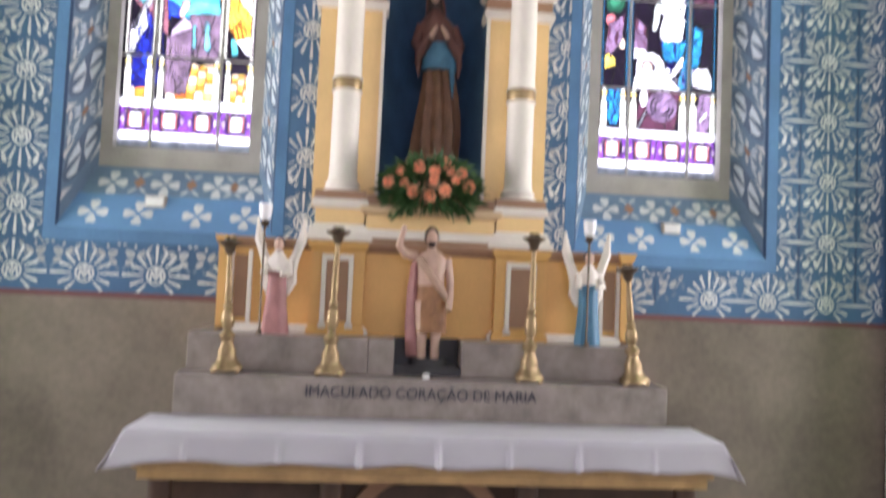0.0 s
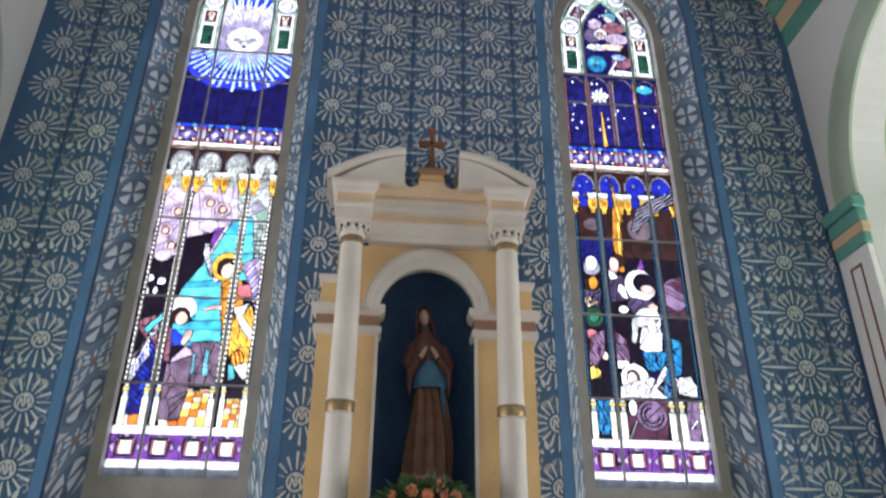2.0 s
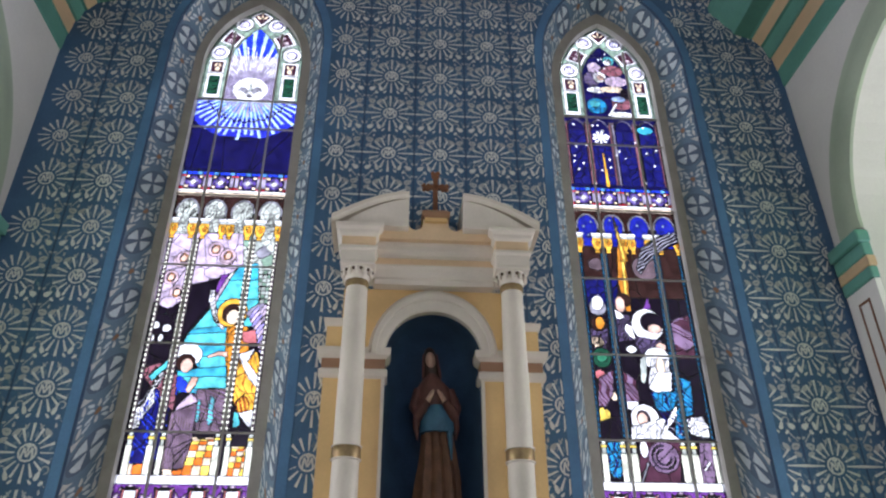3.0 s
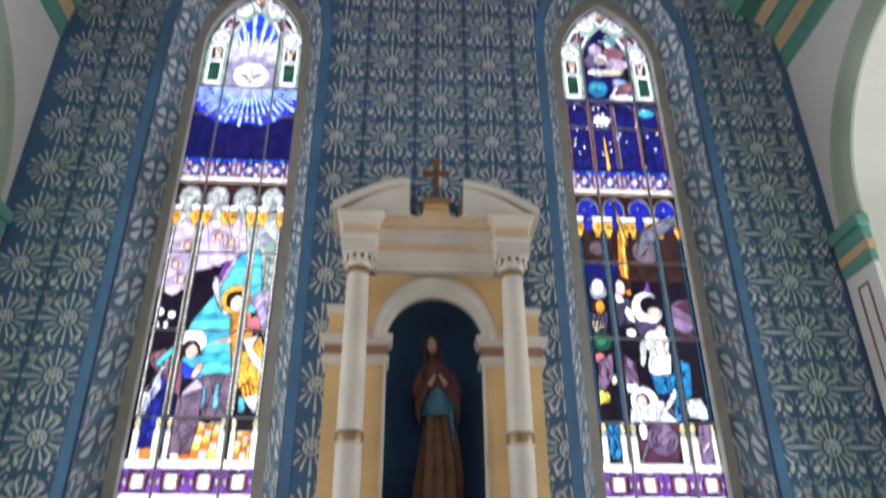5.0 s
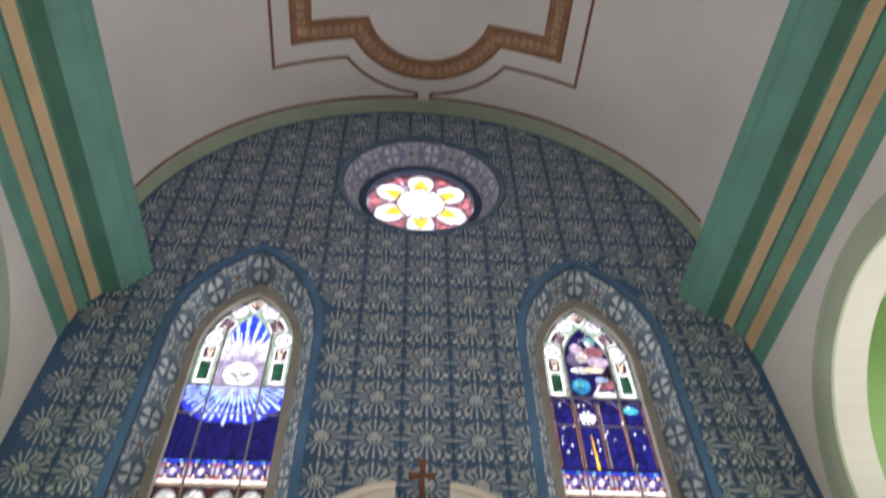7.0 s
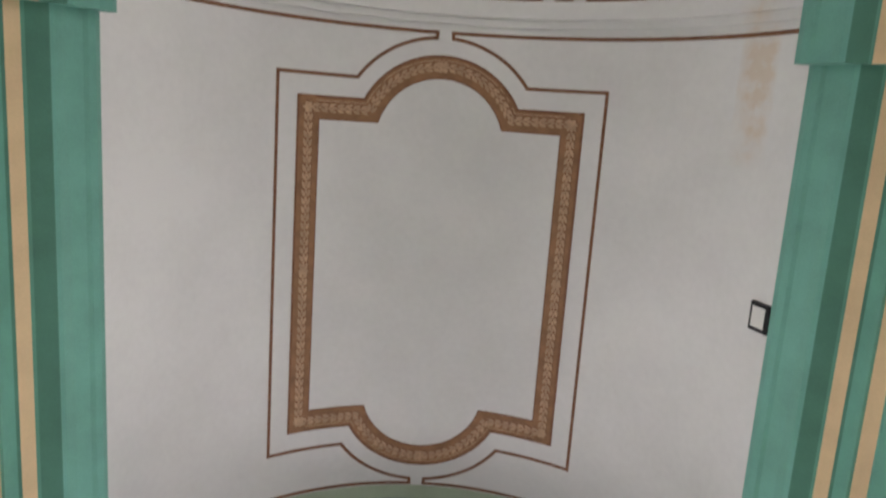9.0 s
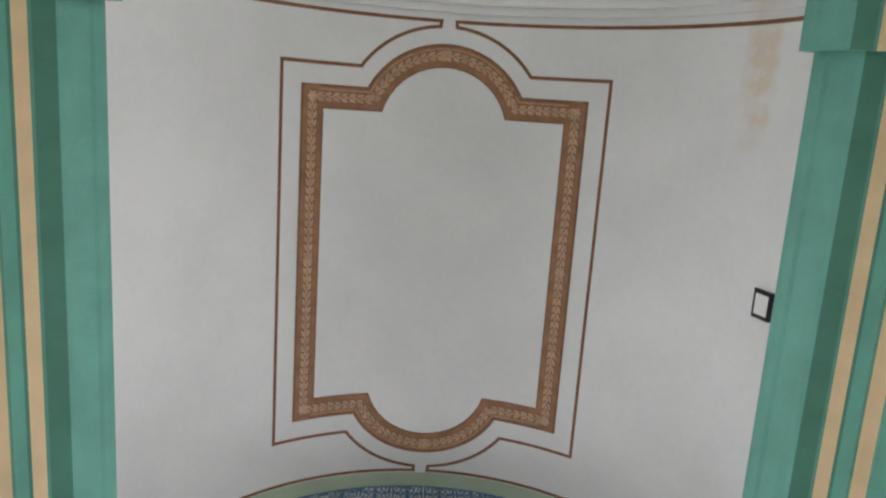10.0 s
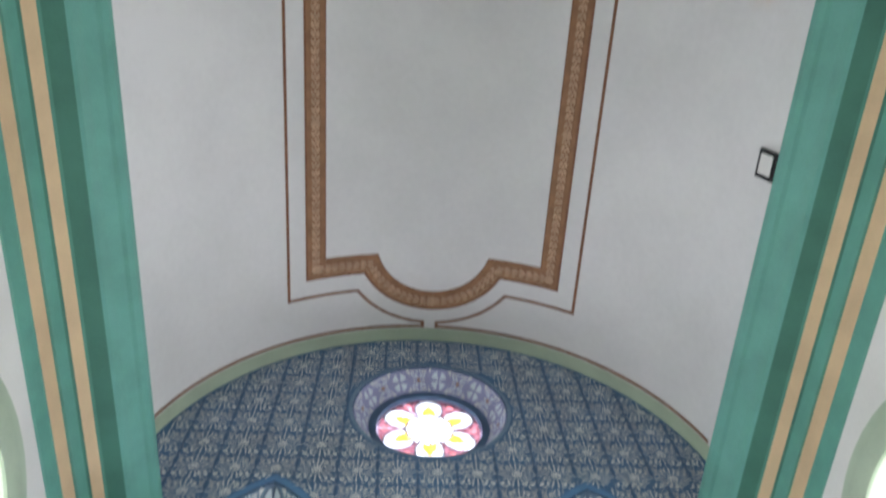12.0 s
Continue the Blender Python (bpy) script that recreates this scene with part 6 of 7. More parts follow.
# columns with pedestals
for s in (-1, 1):
    cx, cy = s * 0.485, -0.545
    bm = ring_loft(bmesh.new(), cx - 0.13, cx + 0.13, cy - 0.115, YB - 0.005, [(0.045, 1.845), (0.05, 1.86), (0.045, 1.885), (0.03, 1.90), (0.022, 1.93), (0.004, 1.945), (0.0, 1.95)])
    part("pedestal_foot", bm, M_IVORY, ret)
    bm = ring_loft(bmesh.new(), cx - 0.13, cx + 0.13, cy - 0.115, YB - 0.005, [(0.0, 1.95), (0.0, 2.03)])
    part("pedestal_block", bm, M_YELLOW, ret)
    bm = ring_loft(bmesh.new(), cx - 0.13, cx + 0.13, cy - 0.115, YB - 0.005, [(0.0, 2.03), (0.015, 2.04), (0.02, 2.065), (0.01, 2.082)])
    part("pedestal_cap", bm, M_IVORY, ret)
    bm = ring_loft(bmesh.new(), cx - 0.13, cx + 0.13, cy - 0.115, YB - 0.005, [(0.008, 2.082), (0.004, 2.128)])
    part("pedestal_band", bm, M_TAN, ret)
    bm = lathe(bmesh.new(), [(0.102, 2.128), (0.102, 2.145), (0.088, 2.155), (0.096, 2.172), (0.082, 2.19), (0.078, 2.21), (0.0755, 2.30), (0.075, 2.690)], cx, cy, 28)
    col = part("column", bm, M_IVORY, ret, "white plastered column with a gilt ring", smooth=True)
    bm = lathe(bmesh.new(), [(0.079, 2.690), (0.081, 2.697), (0.081, 2.750), (0.079, 2.757)], cx, cy, 28)
    part("ring", bm, M_BRASS, col, "gilt ring", smooth=True)
    for z in (2.685, 2.758):
        bm = lathe(bmesh.new(), [(0.076, z - 0.006), (0.085, z - 0.003), (0.085, z + 0.003), (0.076, z + 0.006)], cx, cy, 28)
        part("fillet", bm, M_IVORY, col, smooth=True)
    bm = lathe(bmesh.new(), [(0.0755, 2.760), (0.074, 3.1), (0.069, 3.60), (0.067, 3.735)], cx, cy, 28)
    part("shaft", bm, M_IVORY, col, smooth=True)
    bm = lathe(bmesh.new(), [(0.070, 3.735), (0.073, 3.742), (0.073, 3.775), (0.070, 3.782)], cx, cy, 28)
    part("neck_ring", bm, M_BRASS, col, "gilt neck ring", smooth=True)
    bm = lathe(bmesh.new(), [(0.070, 3.78), (0.078, 3.80), (0.080, 3.82), (0.092, 3.845), (0.098, 3.86)], cx, cy, 28)
    for k in range(12):
        a = 2 * math.pi * k / 12
        bmesh.ops.create_uvsphere(bm, u_segments=8, v_segments=6, radius=0.019, matrix=Matrix.Translation((cx + 0.090 * math.cos(a), cy + 0.090 * math.sin(a), 3.828)) @ Matrix.Diagonal((0.8, 0.8, 1.35, 1)))
    add_box(bm, cx - 0.108, cx + 0.108, cy - 0.108, cy + 0.108, 3.858, 3.885, 0.006)
    part("capital", bm, M_IVORY, col, "white leaf capital", smooth=True)
    bm = bmesh.new()
    for k in range(12):
        a = 2 * math.pi * (k + 0.5) / 12
        bmesh.ops.create_uvsphere(bm, u_segments=8, v_segments=6, radius=0.011, matrix=Matrix.Translation((cx + 0.094 * math.cos(a), cy + 0.094 * math.sin(a), 3.838)))
    tagged(part("capital_gilding", bm, M_BRONZE, col, "dark gilt beads"), kind="stuff")
    # entablature block over the column
    x0, x1 = cx - 0.105, cx + 0.105
    bm = ring_loft(bmesh.new(), x0, x1, cy - 0.105, YB - 0.006, [(0.0, 3.885), (0.0, 3.955), (0.014, 3.965), (0.014, 3.985)])
    part("entablature_block", bm, M_IVORY, ret)
    bm = ring_loft(bmesh.new(), x0, x1, cy - 0.105, YB - 0.006, [(0.0, 3.985), (0.0, 4.055)])
    part("entablature_frieze", bm, M_PEACH, ret)
    bm = ring_loft(bmesh.new(), x0, x1, cy - 0.105, YB - 0.006, [(0.004, 4.055), (0.018, 4.07), (0.022, 4.095), (0.04, 4.11), (0.045, 4.135)])
    part("entablature_cornice", bm, M_IVORY, ret)

# architrave, frieze and cornice between the columns
bm = ring_loft(bmesh.new(), -0.38, 0.38, -0.50, YB - 0.007, [(0.0, 3.80), (0.0, 3.835), (0.012, 3.842), (0.012, 3.90), (0.025, 3.915), (0.025, 3.93)])
part("architrave", bm, M_IVORY, ret)
bm = ring_loft(bmesh.new(), -0.38, 0.38, -0.50, YB - 0.007, [(0.004, 3.93), (0.004, 3.985)])
part("frieze", bm, M_PEACH, ret)
bm = ring_loft(bmesh.new(), -0.38, 0.38, -0.50, YB - 0.007, [(0.01, 3.985), (0.03, 4.0), (0.035, 4.03), (0.06, 4.05), (0.06, 4.075)])
part("cornice", bm, M_IVORY, ret)

# broken segmental pediment: two swept halves that end in a round scroll beside the gap
for s in (-1, 1):
    sect = [(-0.672, -0.075), (-0.690, -0.045), (-0.690, -0.015), (-0.672, 0.0), (YB - 0.01, 0.0), (YB - 0.01, -0.085), (-0.62, -0.085)]
    vs, fs = [], []
    n = 14
    for i in range(n + 1):
        t = i / n
        x = 0.665 - t * 0.490
        z = 4.205 + 0.195 * math.sin(t * math.pi / 2 * 0.95)
        for y, dz in sect:
            vs.append((s * x, y, z + dz * (1.0 - 0.2 * t)))
    m = len(sect)
    for i in range(n):
        for k in range(m):
            k2 = (k + 1) % m
            fs.append((i * m + k, i * m + k2, (i + 1) * m + k2, (i + 1) * m + k))
    fs += [tuple(range(m)), tuple(n * m + k for k in range(m))[::-1]]
    ped = raw("pediment_half", vs, fs, M_IVORY, ret)
    # yellow field under the sweep
    vs, fs = [], []
    for i in range(n + 1):
        t = i / n
        x = 0.60 - t * 0.425
        z = 4.205 + 0.195 * math.sin(t * math.pi / 2 * 0.95) - 0.075
        vs += [(s * x, -0.668, 4.13), (s * x, -0.684, max(z, 4.132)), (s * x, YB - 0.012, 4.13), (s * x, YB - 0.012, max(z, 4.132))]
    for i in range(n):
        a, b = 4 * i, 4 * i + 4
        fs += [(a, a + 1, b + 1, b), (a + 2, b + 2, b + 3, a + 3), (a, b, b + 2, a + 2), (a + 1, a + 3, b + 3, b + 1)]
    fs += [(4 * n, 4 * n + 1, 4 * n + 3, 4 * n + 2)]
    raw("pediment_field", vs, fs, M_IVORY, ret)

# middle of the tympanum with a round notch on either side of the finial
loop = [(-0.36, 4.076), (-0.36, 4.16), (-0.176, 4.16), (-0.176, 4.20)] + [(-0.130 - 0.046 * math.cos(math.pi * i / 10), 4.192 - 0.046 * math.sin(math.pi * i / 10)) for i in range(1, 10)] + [(-0.084, 4.20), (-0.084, 4.226)]
loop = loop + [(-x, z) for x, z in reversed(loop)]
arch_slab(ret, "tympanum", loop, None, -0.602, YB - 0.013, M_PEACH)
bm = ring_loft(bmesh.new(), -0.072, 0.072, -0.63, YB - 0.02, [(0.0, 4.20), (0.0, 4.225)])
part("finial_block", bm, M_YELLOW, ret)
bm = ring_loft(bmesh.new(), -0.072, 0.072, -0.63, YB - 0.02, [(0.004, 4.225), (0.02, 4.24), (0.02, 4.262), (0.0, 4.285), (-0.02, 4.29)])
part("finial_cap", bm, M_TAN, ret)
bm = box_bm((-0.017, 0.017, -0.565, -0.535, 4.285, 4.62), (-0.062, 0.062, -0.565, -0.535, 4.50, 4.535), bevel=0.008)
for px, pz in ((-0.062, 4.5175), (0.062, 4.5175), (0, 4.62)):
    for dx, dz in ((0, 0), (0.016, 0.012), (-0.016, 0.012), (0.012, -0.016), (-0.012, -0.016)):
        bmesh.ops.create_uvsphere(bm, u_segments=8, v_segments=6, radius=0.017, matrix=Matrix.Translation((px + dx, -0.55, pz + dz)))
add_box(bm, -0.032, 0.032, -0.58, -0.52, 4.283, 4.31, 0.006)
part("cross", bm, M_BROWN, ret, "brown wooden cross with trefoil ends", smooth=True)

# middle shelf under the niche
for z0, prof, m in ((0, [(0.06, 1.835), (0.05, 1.85), (0.045, 1.88)], M_TAN), (0, [(0.05, 1.88), (0.03, 1.895), (0.028, 1.915), (0.0, 1.93)], M_IVORY), (0, [(0.0, 1.93), (0.0, 2.005)], M_YELLOW), (0, [(0.004, 2.005), (0.03, 2.02), (0.035, 2.045), (0.0, 2.06)], M_CREAM), (0, [(0.0, 2.06), (0.0, 2.115)], M_TAN)):
    bm = ring_loft(bmesh.new(), -0.345, 0.345, -0.66, YB - 0.009, prof)
    part("shelf_moulding", bm, m, ret)

# lower body: wide yellow dado with pilasters, brown panels and white mouldings
bm = ring_loft(bmesh.new(), -1.045, 1.045, -0.735, YB - 0.016, [(0.0, 1.368), (0.0, 1.80)])
part("lower_body", bm, M_YOLK, ret, "cream-yellow painted lower body")
bm = ring_loft(bmesh.new(), -1.045, 1.045, -0.735, YB - 0.016, [(0.012, 1.80), (0.022, 1.815), (0.03, 1.835), (0.03, 1.85), (0.0, 1.856)])
part("lower_cornice", bm, M_TAN, ret)
for x0, x1 in ((-1.05, -0.33), (0.33, 1.05)):
    bm = ring_loft(bmesh.new(), x0, x1, -0.75, -0.70, [(0.02, 1.372), (0.02, 1.392), (0.008, 1.405), (0.0, 1.415)])
    part("plinth_moulding", bm, M_IVORY, ret)
for s in (-1, 1):
    cx = s * 0.475
    bm = ring_loft(bmesh.new(), cx - 0.135, cx + 0.135, -0.785, -0.72, [(0.012, 1.373), (0.012, 1.40), (0.0, 1.415), (0.0, 1.80), (0.014, 1.815), (0.02, 1.846)])
    pil = part("lower_pilaster", bm, M_YOLK, ret)
    bm = box_bm((cx - 0.055, cx + 0.055, -0.789, -0.78, 1.44, 1.75), bevel=0.002)
    part("panel", bm, M_TAN, pil, "brown painted panel")
    for x in (cx - 0.068, cx + 0.068):
        bm = box_bm((x - 0.012, x + 0.012, -0.803, -0.78, 1.415, 1.775), (x - 0.020, x + 0.020, -0.803, -0.78, 1.405, 1.43), bevel=0.004)
        part("panel_strip", bm, M_IVORY, pil)
    bm = box_bm((cx - 0.08, cx + 0.08, -0.802, -0.78, 1.752, 1.78), bevel=0.004)
    part("panel_head", bm, M_IVORY, pil)
    # end pilasters of the wings
    cx = s * 0.965
    bm = box_bm((cx - 0.03, cx + 0.03, -0.741, -0.73, 1.44, 1.76), bevel=0.002)
    part("panel", bm, M_TAN, ret, "brown painted panel")
    for x in (cx - 0.046, cx + 0.046):
        bm = box_bm((x - 0.011, x + 0.011, -0.752, -0.73, 1.415, 1.785), bevel=0.004)
        part("panel_strip", bm, M_IVORY, ret)
    bm = ring_loft(bmesh.new(), *sorted((s * 1.02, s * 1.075)), -0.77, -0.60, [(0.0, 1.375), (0.0, 1.80), (0.01, 1.82), (0.02, 1.855)])
    part("wing_end", bm, M_YOLK, ret)

# ---- marble steps behind the altar ----
grad = thing("marble_gradine", "grey marble gradine with an engraved dedication", "altar step")
for x0, x1 in ((-1.16, -0.30), (-0.298, -0.172), (0.162, 1.03)):
    bm = box_bm((x0, x1, -0.95, -0.30, 1.196, 1.372), bevel=0.004)
    part("marble_block", bm, M_MARBLE, grad)
bm = box_bm((-0.17, 0.16, -0.952, -0.62, 1.198, 1.245), bevel=0.004)
part("black_stone_block", bm, M_MARBLED, grad, "polished black stone block")
bm = box_bm((-0.17, 0.16, -0.775, -0.74, 1.245, 1.372), bevel=0.002)
part("black_stone_back", bm, M_MARBLED, grad)
bm = box_bm((-1.172, 1.152, -1.10, -0.30, 0.15, 1.195), bevel=0.005)
slab_ob = part("inscribed_slab", bm, M_MARBLE, grad, "marble slab with dark engraved letters")
cu = bpy.data.curves.new("inscription", "FONT")
cu.body, cu.size, cu.extrude, cu.align_x = "IMACULADO CORAÇÃO DE MARIA", 0.073, 0.0015, "CENTER"
tmp = new("inscription_curve", cu)
bpy.context.view_layer.update()
me = bpy.data.meshes.new_from_object(tmp.evaluated_get(bpy.context.evaluated_depsgraph_get()))
bpy.data.objects.remove(tmp)
me.materials.clear()
me.materials.append(M_INK)
wid = max(v.co.x for v in me.vertices) - min(v.co.x for v in me.vertices)
bounds = sorted({round(v.co.x, 4) for v in me.vertices})
gaps = sorted(range(1, len(bounds)), key=lambda i: bounds[i - 1] - bounds[i])[:3]
cuts = sorted((bounds[i - 1] + bounds[i]) / 2 for i in gaps)
for k in range(4):
    bm = bmesh.new()
    bm.from_mesh(me)
    off = [v for v in bm.verts if sum(v.co.x > q for q in cuts) != k]
    bmesh.ops.delete(bm, geom=off, context="VERTS")
    word = part("engraved_word", bm, M_INK, slab_ob, "dark engraved letters")
    word.matrix_local = pose(-0.035, -1.1015, 1.108, 90, 0, 0) @ Matrix.Diagonal((1.085 / wid, 1.0, 1.0, 1.0))

# ---- altar table with its linen ----
tab = thing("altar_table", "honey-coloured wooden altar table with turned legs", "table")
bm = box_bm((-1.24, 1.24, -1.44, -1.10, 0.965, 1.005), bevel=0.006)
part("tabletop", bm, M_WOOD, tab)
bm = ring_loft(bmesh.new(), -1.235, 1.235, -1.43, -1.12, [(-0.02, 0.80), (-0.02, 0.84), (0.0, 0.85), (0.0, 0.935), (0.01, 0.95), (0.0, 0.964)])
part("apron", bm, M_WOOD, tab)
for x in (-1.13, -0.42, 0.42, 1.13):
    bm = lathe(bmesh.new(), [(0.05, 0.15), (0.05, 0.24), (0.03, 0.28), (0.045, 0.40), (0.028, 0.55), (0.04, 0.68), (0.05, 0.72), (0.05, 0.80)], x, -1.37, 16)
    part("leg", bm, M_WOODD, tab, smooth=True)
bm = box_bm((-1.21, 1.21, -1.14, -1.105, 0.15, 0.80), bevel=0.004)
part("back_panel", bm, M_WOODD, tab)
vs, fs, n = [], [], 24
for i in range(n + 1):
    a = math.pi * i / n
    for r, y in ((0.40, -1.16), (0.40, -1.20), (0.34, -1.20)):
        vs.append((-r * math.cos(a), y, 0.42 + (r + 0.02) * math.sin(a)))
for i in range(n):
    for k in range(2):
        fs.append((3 * i + k, 3 * i + k + 1, 3 * i + 4 + k, 3 * i + 3 + k))
raw("arch_relief", vs, fs, M_TAN, tab, smooth=True)

rnd = random.Random(11)
vs, fs = [], []
NX, drop = 320, 10
folds = [(-1.02, 0.008), (-0.64, 0.008), (-0.31, 0.018), (0.02, 0.034), (0.32, 0.016), (0.62, 0.024), (0.95, 0.008)]


def cloth_point(i, j):
    x = -1.262 + 2.524 * i / NX
    if j == 0:
        return (x, -1.105, 1.012)
    if j == 1:
        return (x, -1.30, 1.0125)
    if j == 2:
        return (x, -1.452, 1.011)
    t = (j - 2) / (drop - 2)
    push = sum(h * math.exp(-((x - c0) / 0.0085) ** 2) for c0, h in folds)
    wave = 0.006 * math.sin(x * 9.0) + 0.004 * math.sin(x * 23.0 + 1)
    end = max(0.0, abs(x) - 1.17) / 0.092
    return (x + math.copysign(0.075 * end * t, x), -1.462 - t * (0.012 + wave + push) + 0.015 * end * t, 1.008 - 0.125 * t - 0.006 * math.sin(x * 14) * t - 0.03 * end * t)


for j in range(drop + 1):
    for i in range(NX + 1):
        vs.append(cloth_point(i, j))
for j in range(drop):
    for i in range(NX):
        a = j * (NX + 1) + i
        fs.append((a, a + 1, a + NX + 2, a + NX + 1))
# side falls
for s, i0 in ((-1, 0), (1, NX)):
    base = len(vs)
    for k in range(6):
        t = k / 5
        for y, wob in ((-1.105, 0.0), (-1.20, 0.02), (-1.30, -0.005), (-1.38, 0.025), (-1.452, 0.03)):
            vs.append((s * (1.262 + t * (0.03 + wob + 0.035)), y - 0.02 * t * (y < -1.4), 1.0115 - 0.165 * t))
    for k in range(5):
        for q in range(4):
            a = base + k * 5 + q
            fs.append((a, a + 1, a + 6, a + 5))
cloth = raw("altar_cloth", vs, fs, M_CLOTH, None, smooth=True)
mod = cloth.modifiers.new("thickness", "SOLIDIFY")
mod.thickness, mod.offset = 0.003, 1
tagged(cloth, "white linen altar cloth with pressed folds over the table", "tablecloth")


# ---- figures: each one plain mesh ----
M_DRAPE = mat("painted_buff", (0.44, 0.29, 0.205), 0.55, scale=15)
M_SHAWL = mat("painted_cream", (0.52, 0.43, 0.36), 0.55, scale=15)

def loft(bm, secs, mats=None, n=28, fold=0.0, freq=9, seed=0):
    """secs: (z, cx, cy, rx, ry, material)."""
    rings = []
    for z, cx, cy, rx, ry, *_ in secs:
        ring = []
        for i in range(n):
            a = 2 * math.pi * i / n
            k = 1 + fold * (math.sin(a * freq + seed + z * 6) + 0.5 * math.sin(a * (freq * 2 - 3) + z * 11 + seed))
            ring.append(bm.verts.new((cx + rx * k * math.cos(a), cy + ry * k * math.sin(a), z)))
        rings.append(ring)
    for r, (a, b) in enumerate(zip(rings, rings[1:])):
        for i in range(n):
            bm.faces.new((a[i], a[(i + 1) % n], b[(i + 1) % n], b[i])).material_index = secs[r][5]
    bm.faces.new(rings[0][::-1]).material_index = secs[0][5]
    bm.faces.new(rings[-1]).material_index = secs[-1][5]


def tube(bm, pts, mat_i, n=10):
    """pts: (x, y, z, r)."""
    rings = []
    for k, (x, y, z, r) in enumerate(pts):
        p0, p1 = pts[max(0, k - 1)], pts[min(len(pts) - 1, k + 1)]
        d = (Vector(p1[:3]) - Vector(p0[:3])).normalized()
        u = d.orthogonal().normalized()
        v = d.cross(u)
        rings.append([bm.verts.new(Vector((x, y, z)) + (u * math.cos(2 * math.pi * i / n) + v * math.sin(2 * math.pi * i / n)) * r) for i in range(n)])
    # keep the rings from twisting against one another
    for k in range(1, len(rings)):
        best = min(range(n), key=lambda o: sum((rings[k][(i + o) % n].co - rings[k - 1][i].co).length for i in range(n)))
        rings[k] = rings[k][best:] + rings[k][:best]
    for a, b in zip(rings, rings[1:]):
        for i in range(n):
            bm.faces.new((a[i], a[(i + 1) % n], b[(i + 1) % n], b[i])).material_index = mat_i
    bm.faces.new(rings[0][::-1]).material_index = mat_i
    bm.faces.new(rings[-1]).material_index = mat_i


def blob(bm, x, y, z, rx, ry, rz, mat_i):
    r = bmesh.ops.create_uvsphere(bm, u_segments=14, v_segments=10, radius=1, matrix=Matrix.LocRotScale((x, y, z), None, (rx, ry, rz)))
    for f in {f for v in r["verts"] for f in v.link_faces}:
        f.material_index = mat_i


def figure(name, bm, mats, label):
    ob = mesh_ob(name, bm, mats, True)
    return tagged(ob, label, "statue")


# robed statue in the niche
bm = bmesh.new()
X0, Y0 = 0.022, -0.22
body = []
for i in range(25):
    t = i / 24
    z = 2.40 + 0.60 * t
    w = 0.140 - 0.035 * math.sin(t * math.pi * 0.55) + 0.012 * math.sin(t * 5)
    body.append((z, X0 + 0.012 * math.sin(t * 3), Y0, w, w * 0.78, 0))
loft(bm, body, n=72, fold=0.115, freq=9)
tube(bm, [(X0 + 0.080, Y0 - 0.060, 2.93, 0.022), (X0 + 0.090, Y0 - 0.066, 2.84, 0.017), (X0 + 0.094, Y0 - 0.068, 2.74, 0.005)], 1)
loft(bm, [(2.90, X0 + 0.008, Y0 - 0.003, 0.118, 0.10, 1), (2.96, X0 + 0.008, Y0 - 0.004, 0.124, 0.102, 1), (3.02, X0 + 0.004, Y0 - 0.004, 0.120, 0.10, 1), (3.055, X0, Y0, 0.108, 0.09, 1)], n=44, fold=0.02, freq=7)
loft(bm, [(3.03, X0, Y0, 0.112, 0.088, 2), (3.12, X0, Y0, 0.122, 0.09, 2), (3.18, X0 - 0.003, Y0, 0.108, 0.08, 2), (3.225, X0 - 0.006, Y0, 0.064, 0.06, 2), (3.26, X0 - 0.008, Y0, 0.033, 0.038, 2)], n=36, fold=0.03, freq=6)
blob(bm, X0 - 0.010, Y0 - 0.020, 3.345, 0.036, 0.045, 0.054, 3)
loft(bm, [(3.10, X0 - 0.008, Y0 + 0.030, 0.094, 0.055, 4), (3.22, X0 - 0.009, Y0 + 0.026, 0.070, 0.056, 4), (3.32, X0 - 0.010, Y0 + 0.016, 0.056, 0.054, 4), (3.38, X0 - 0.010, Y0 + 0.010, 0.050, 0.050, 4), (3.42, X0 - 0.010, Y0 + 0.006, 0.034, 0.038, 4), (3.437, X0 - 0.010, Y0 + 0.004, 0.012, 0.014, 4)], n=24, fold=0.02, freq=7)
for s in (-1, 1):
    tube(bm, [(X0 - 0.010 + s * 0.046, Y0 - 0.022, 3.385, 0.006), (X0 - 0.010 + s * 0.052, Y0 - 0.026, 3.32, 0.008), (X0 - 0.010 + s * 0.062, Y0 - 0.034, 3.23, 0.007)], 6, 6)
    tube(bm, [(X0 + s * 0.105, Y0, 3.16, 0.036), (X0 + s * 0.138, Y0 - 0.02, 3.05, 0.042), (X0 + s * 0.120, Y0 - 0.08, 2.995, 0.040), (X0 + s * 0.06, Y0 - 0.115, 3.06, 0.026)], 2)
    tube(bm, [(X0 + s * 0.125, Y0 - 0.04, 3.02, 0.030), (X0 + s * 0.135, Y0 - 0.045, 2.93, 0.022), (X0 + s * 0.128, Y0 - 0.03, 2.86, 0.006)], 2)
    tube(bm, [(X0 + s * 0.056, Y0 - 0.118, 3.065, 0.018), (X0 + s * 0.030, Y0 - 0.126, 3.105, 0.015), (X0 + s * 0.014, Y0 - 0.120, 3.130, 0.008)], 3, 8)
loft(bm, [(2.10, X0, Y0, 0.17, 0.14, 5), (2.30, X0, Y0, 0.165, 0.135, 5), (2.34, X0, Y0, 0.18, 0.14, 5), (2.40, X0, Y0, 0.165, 0.13, 5)], n=28, fold=0.01)
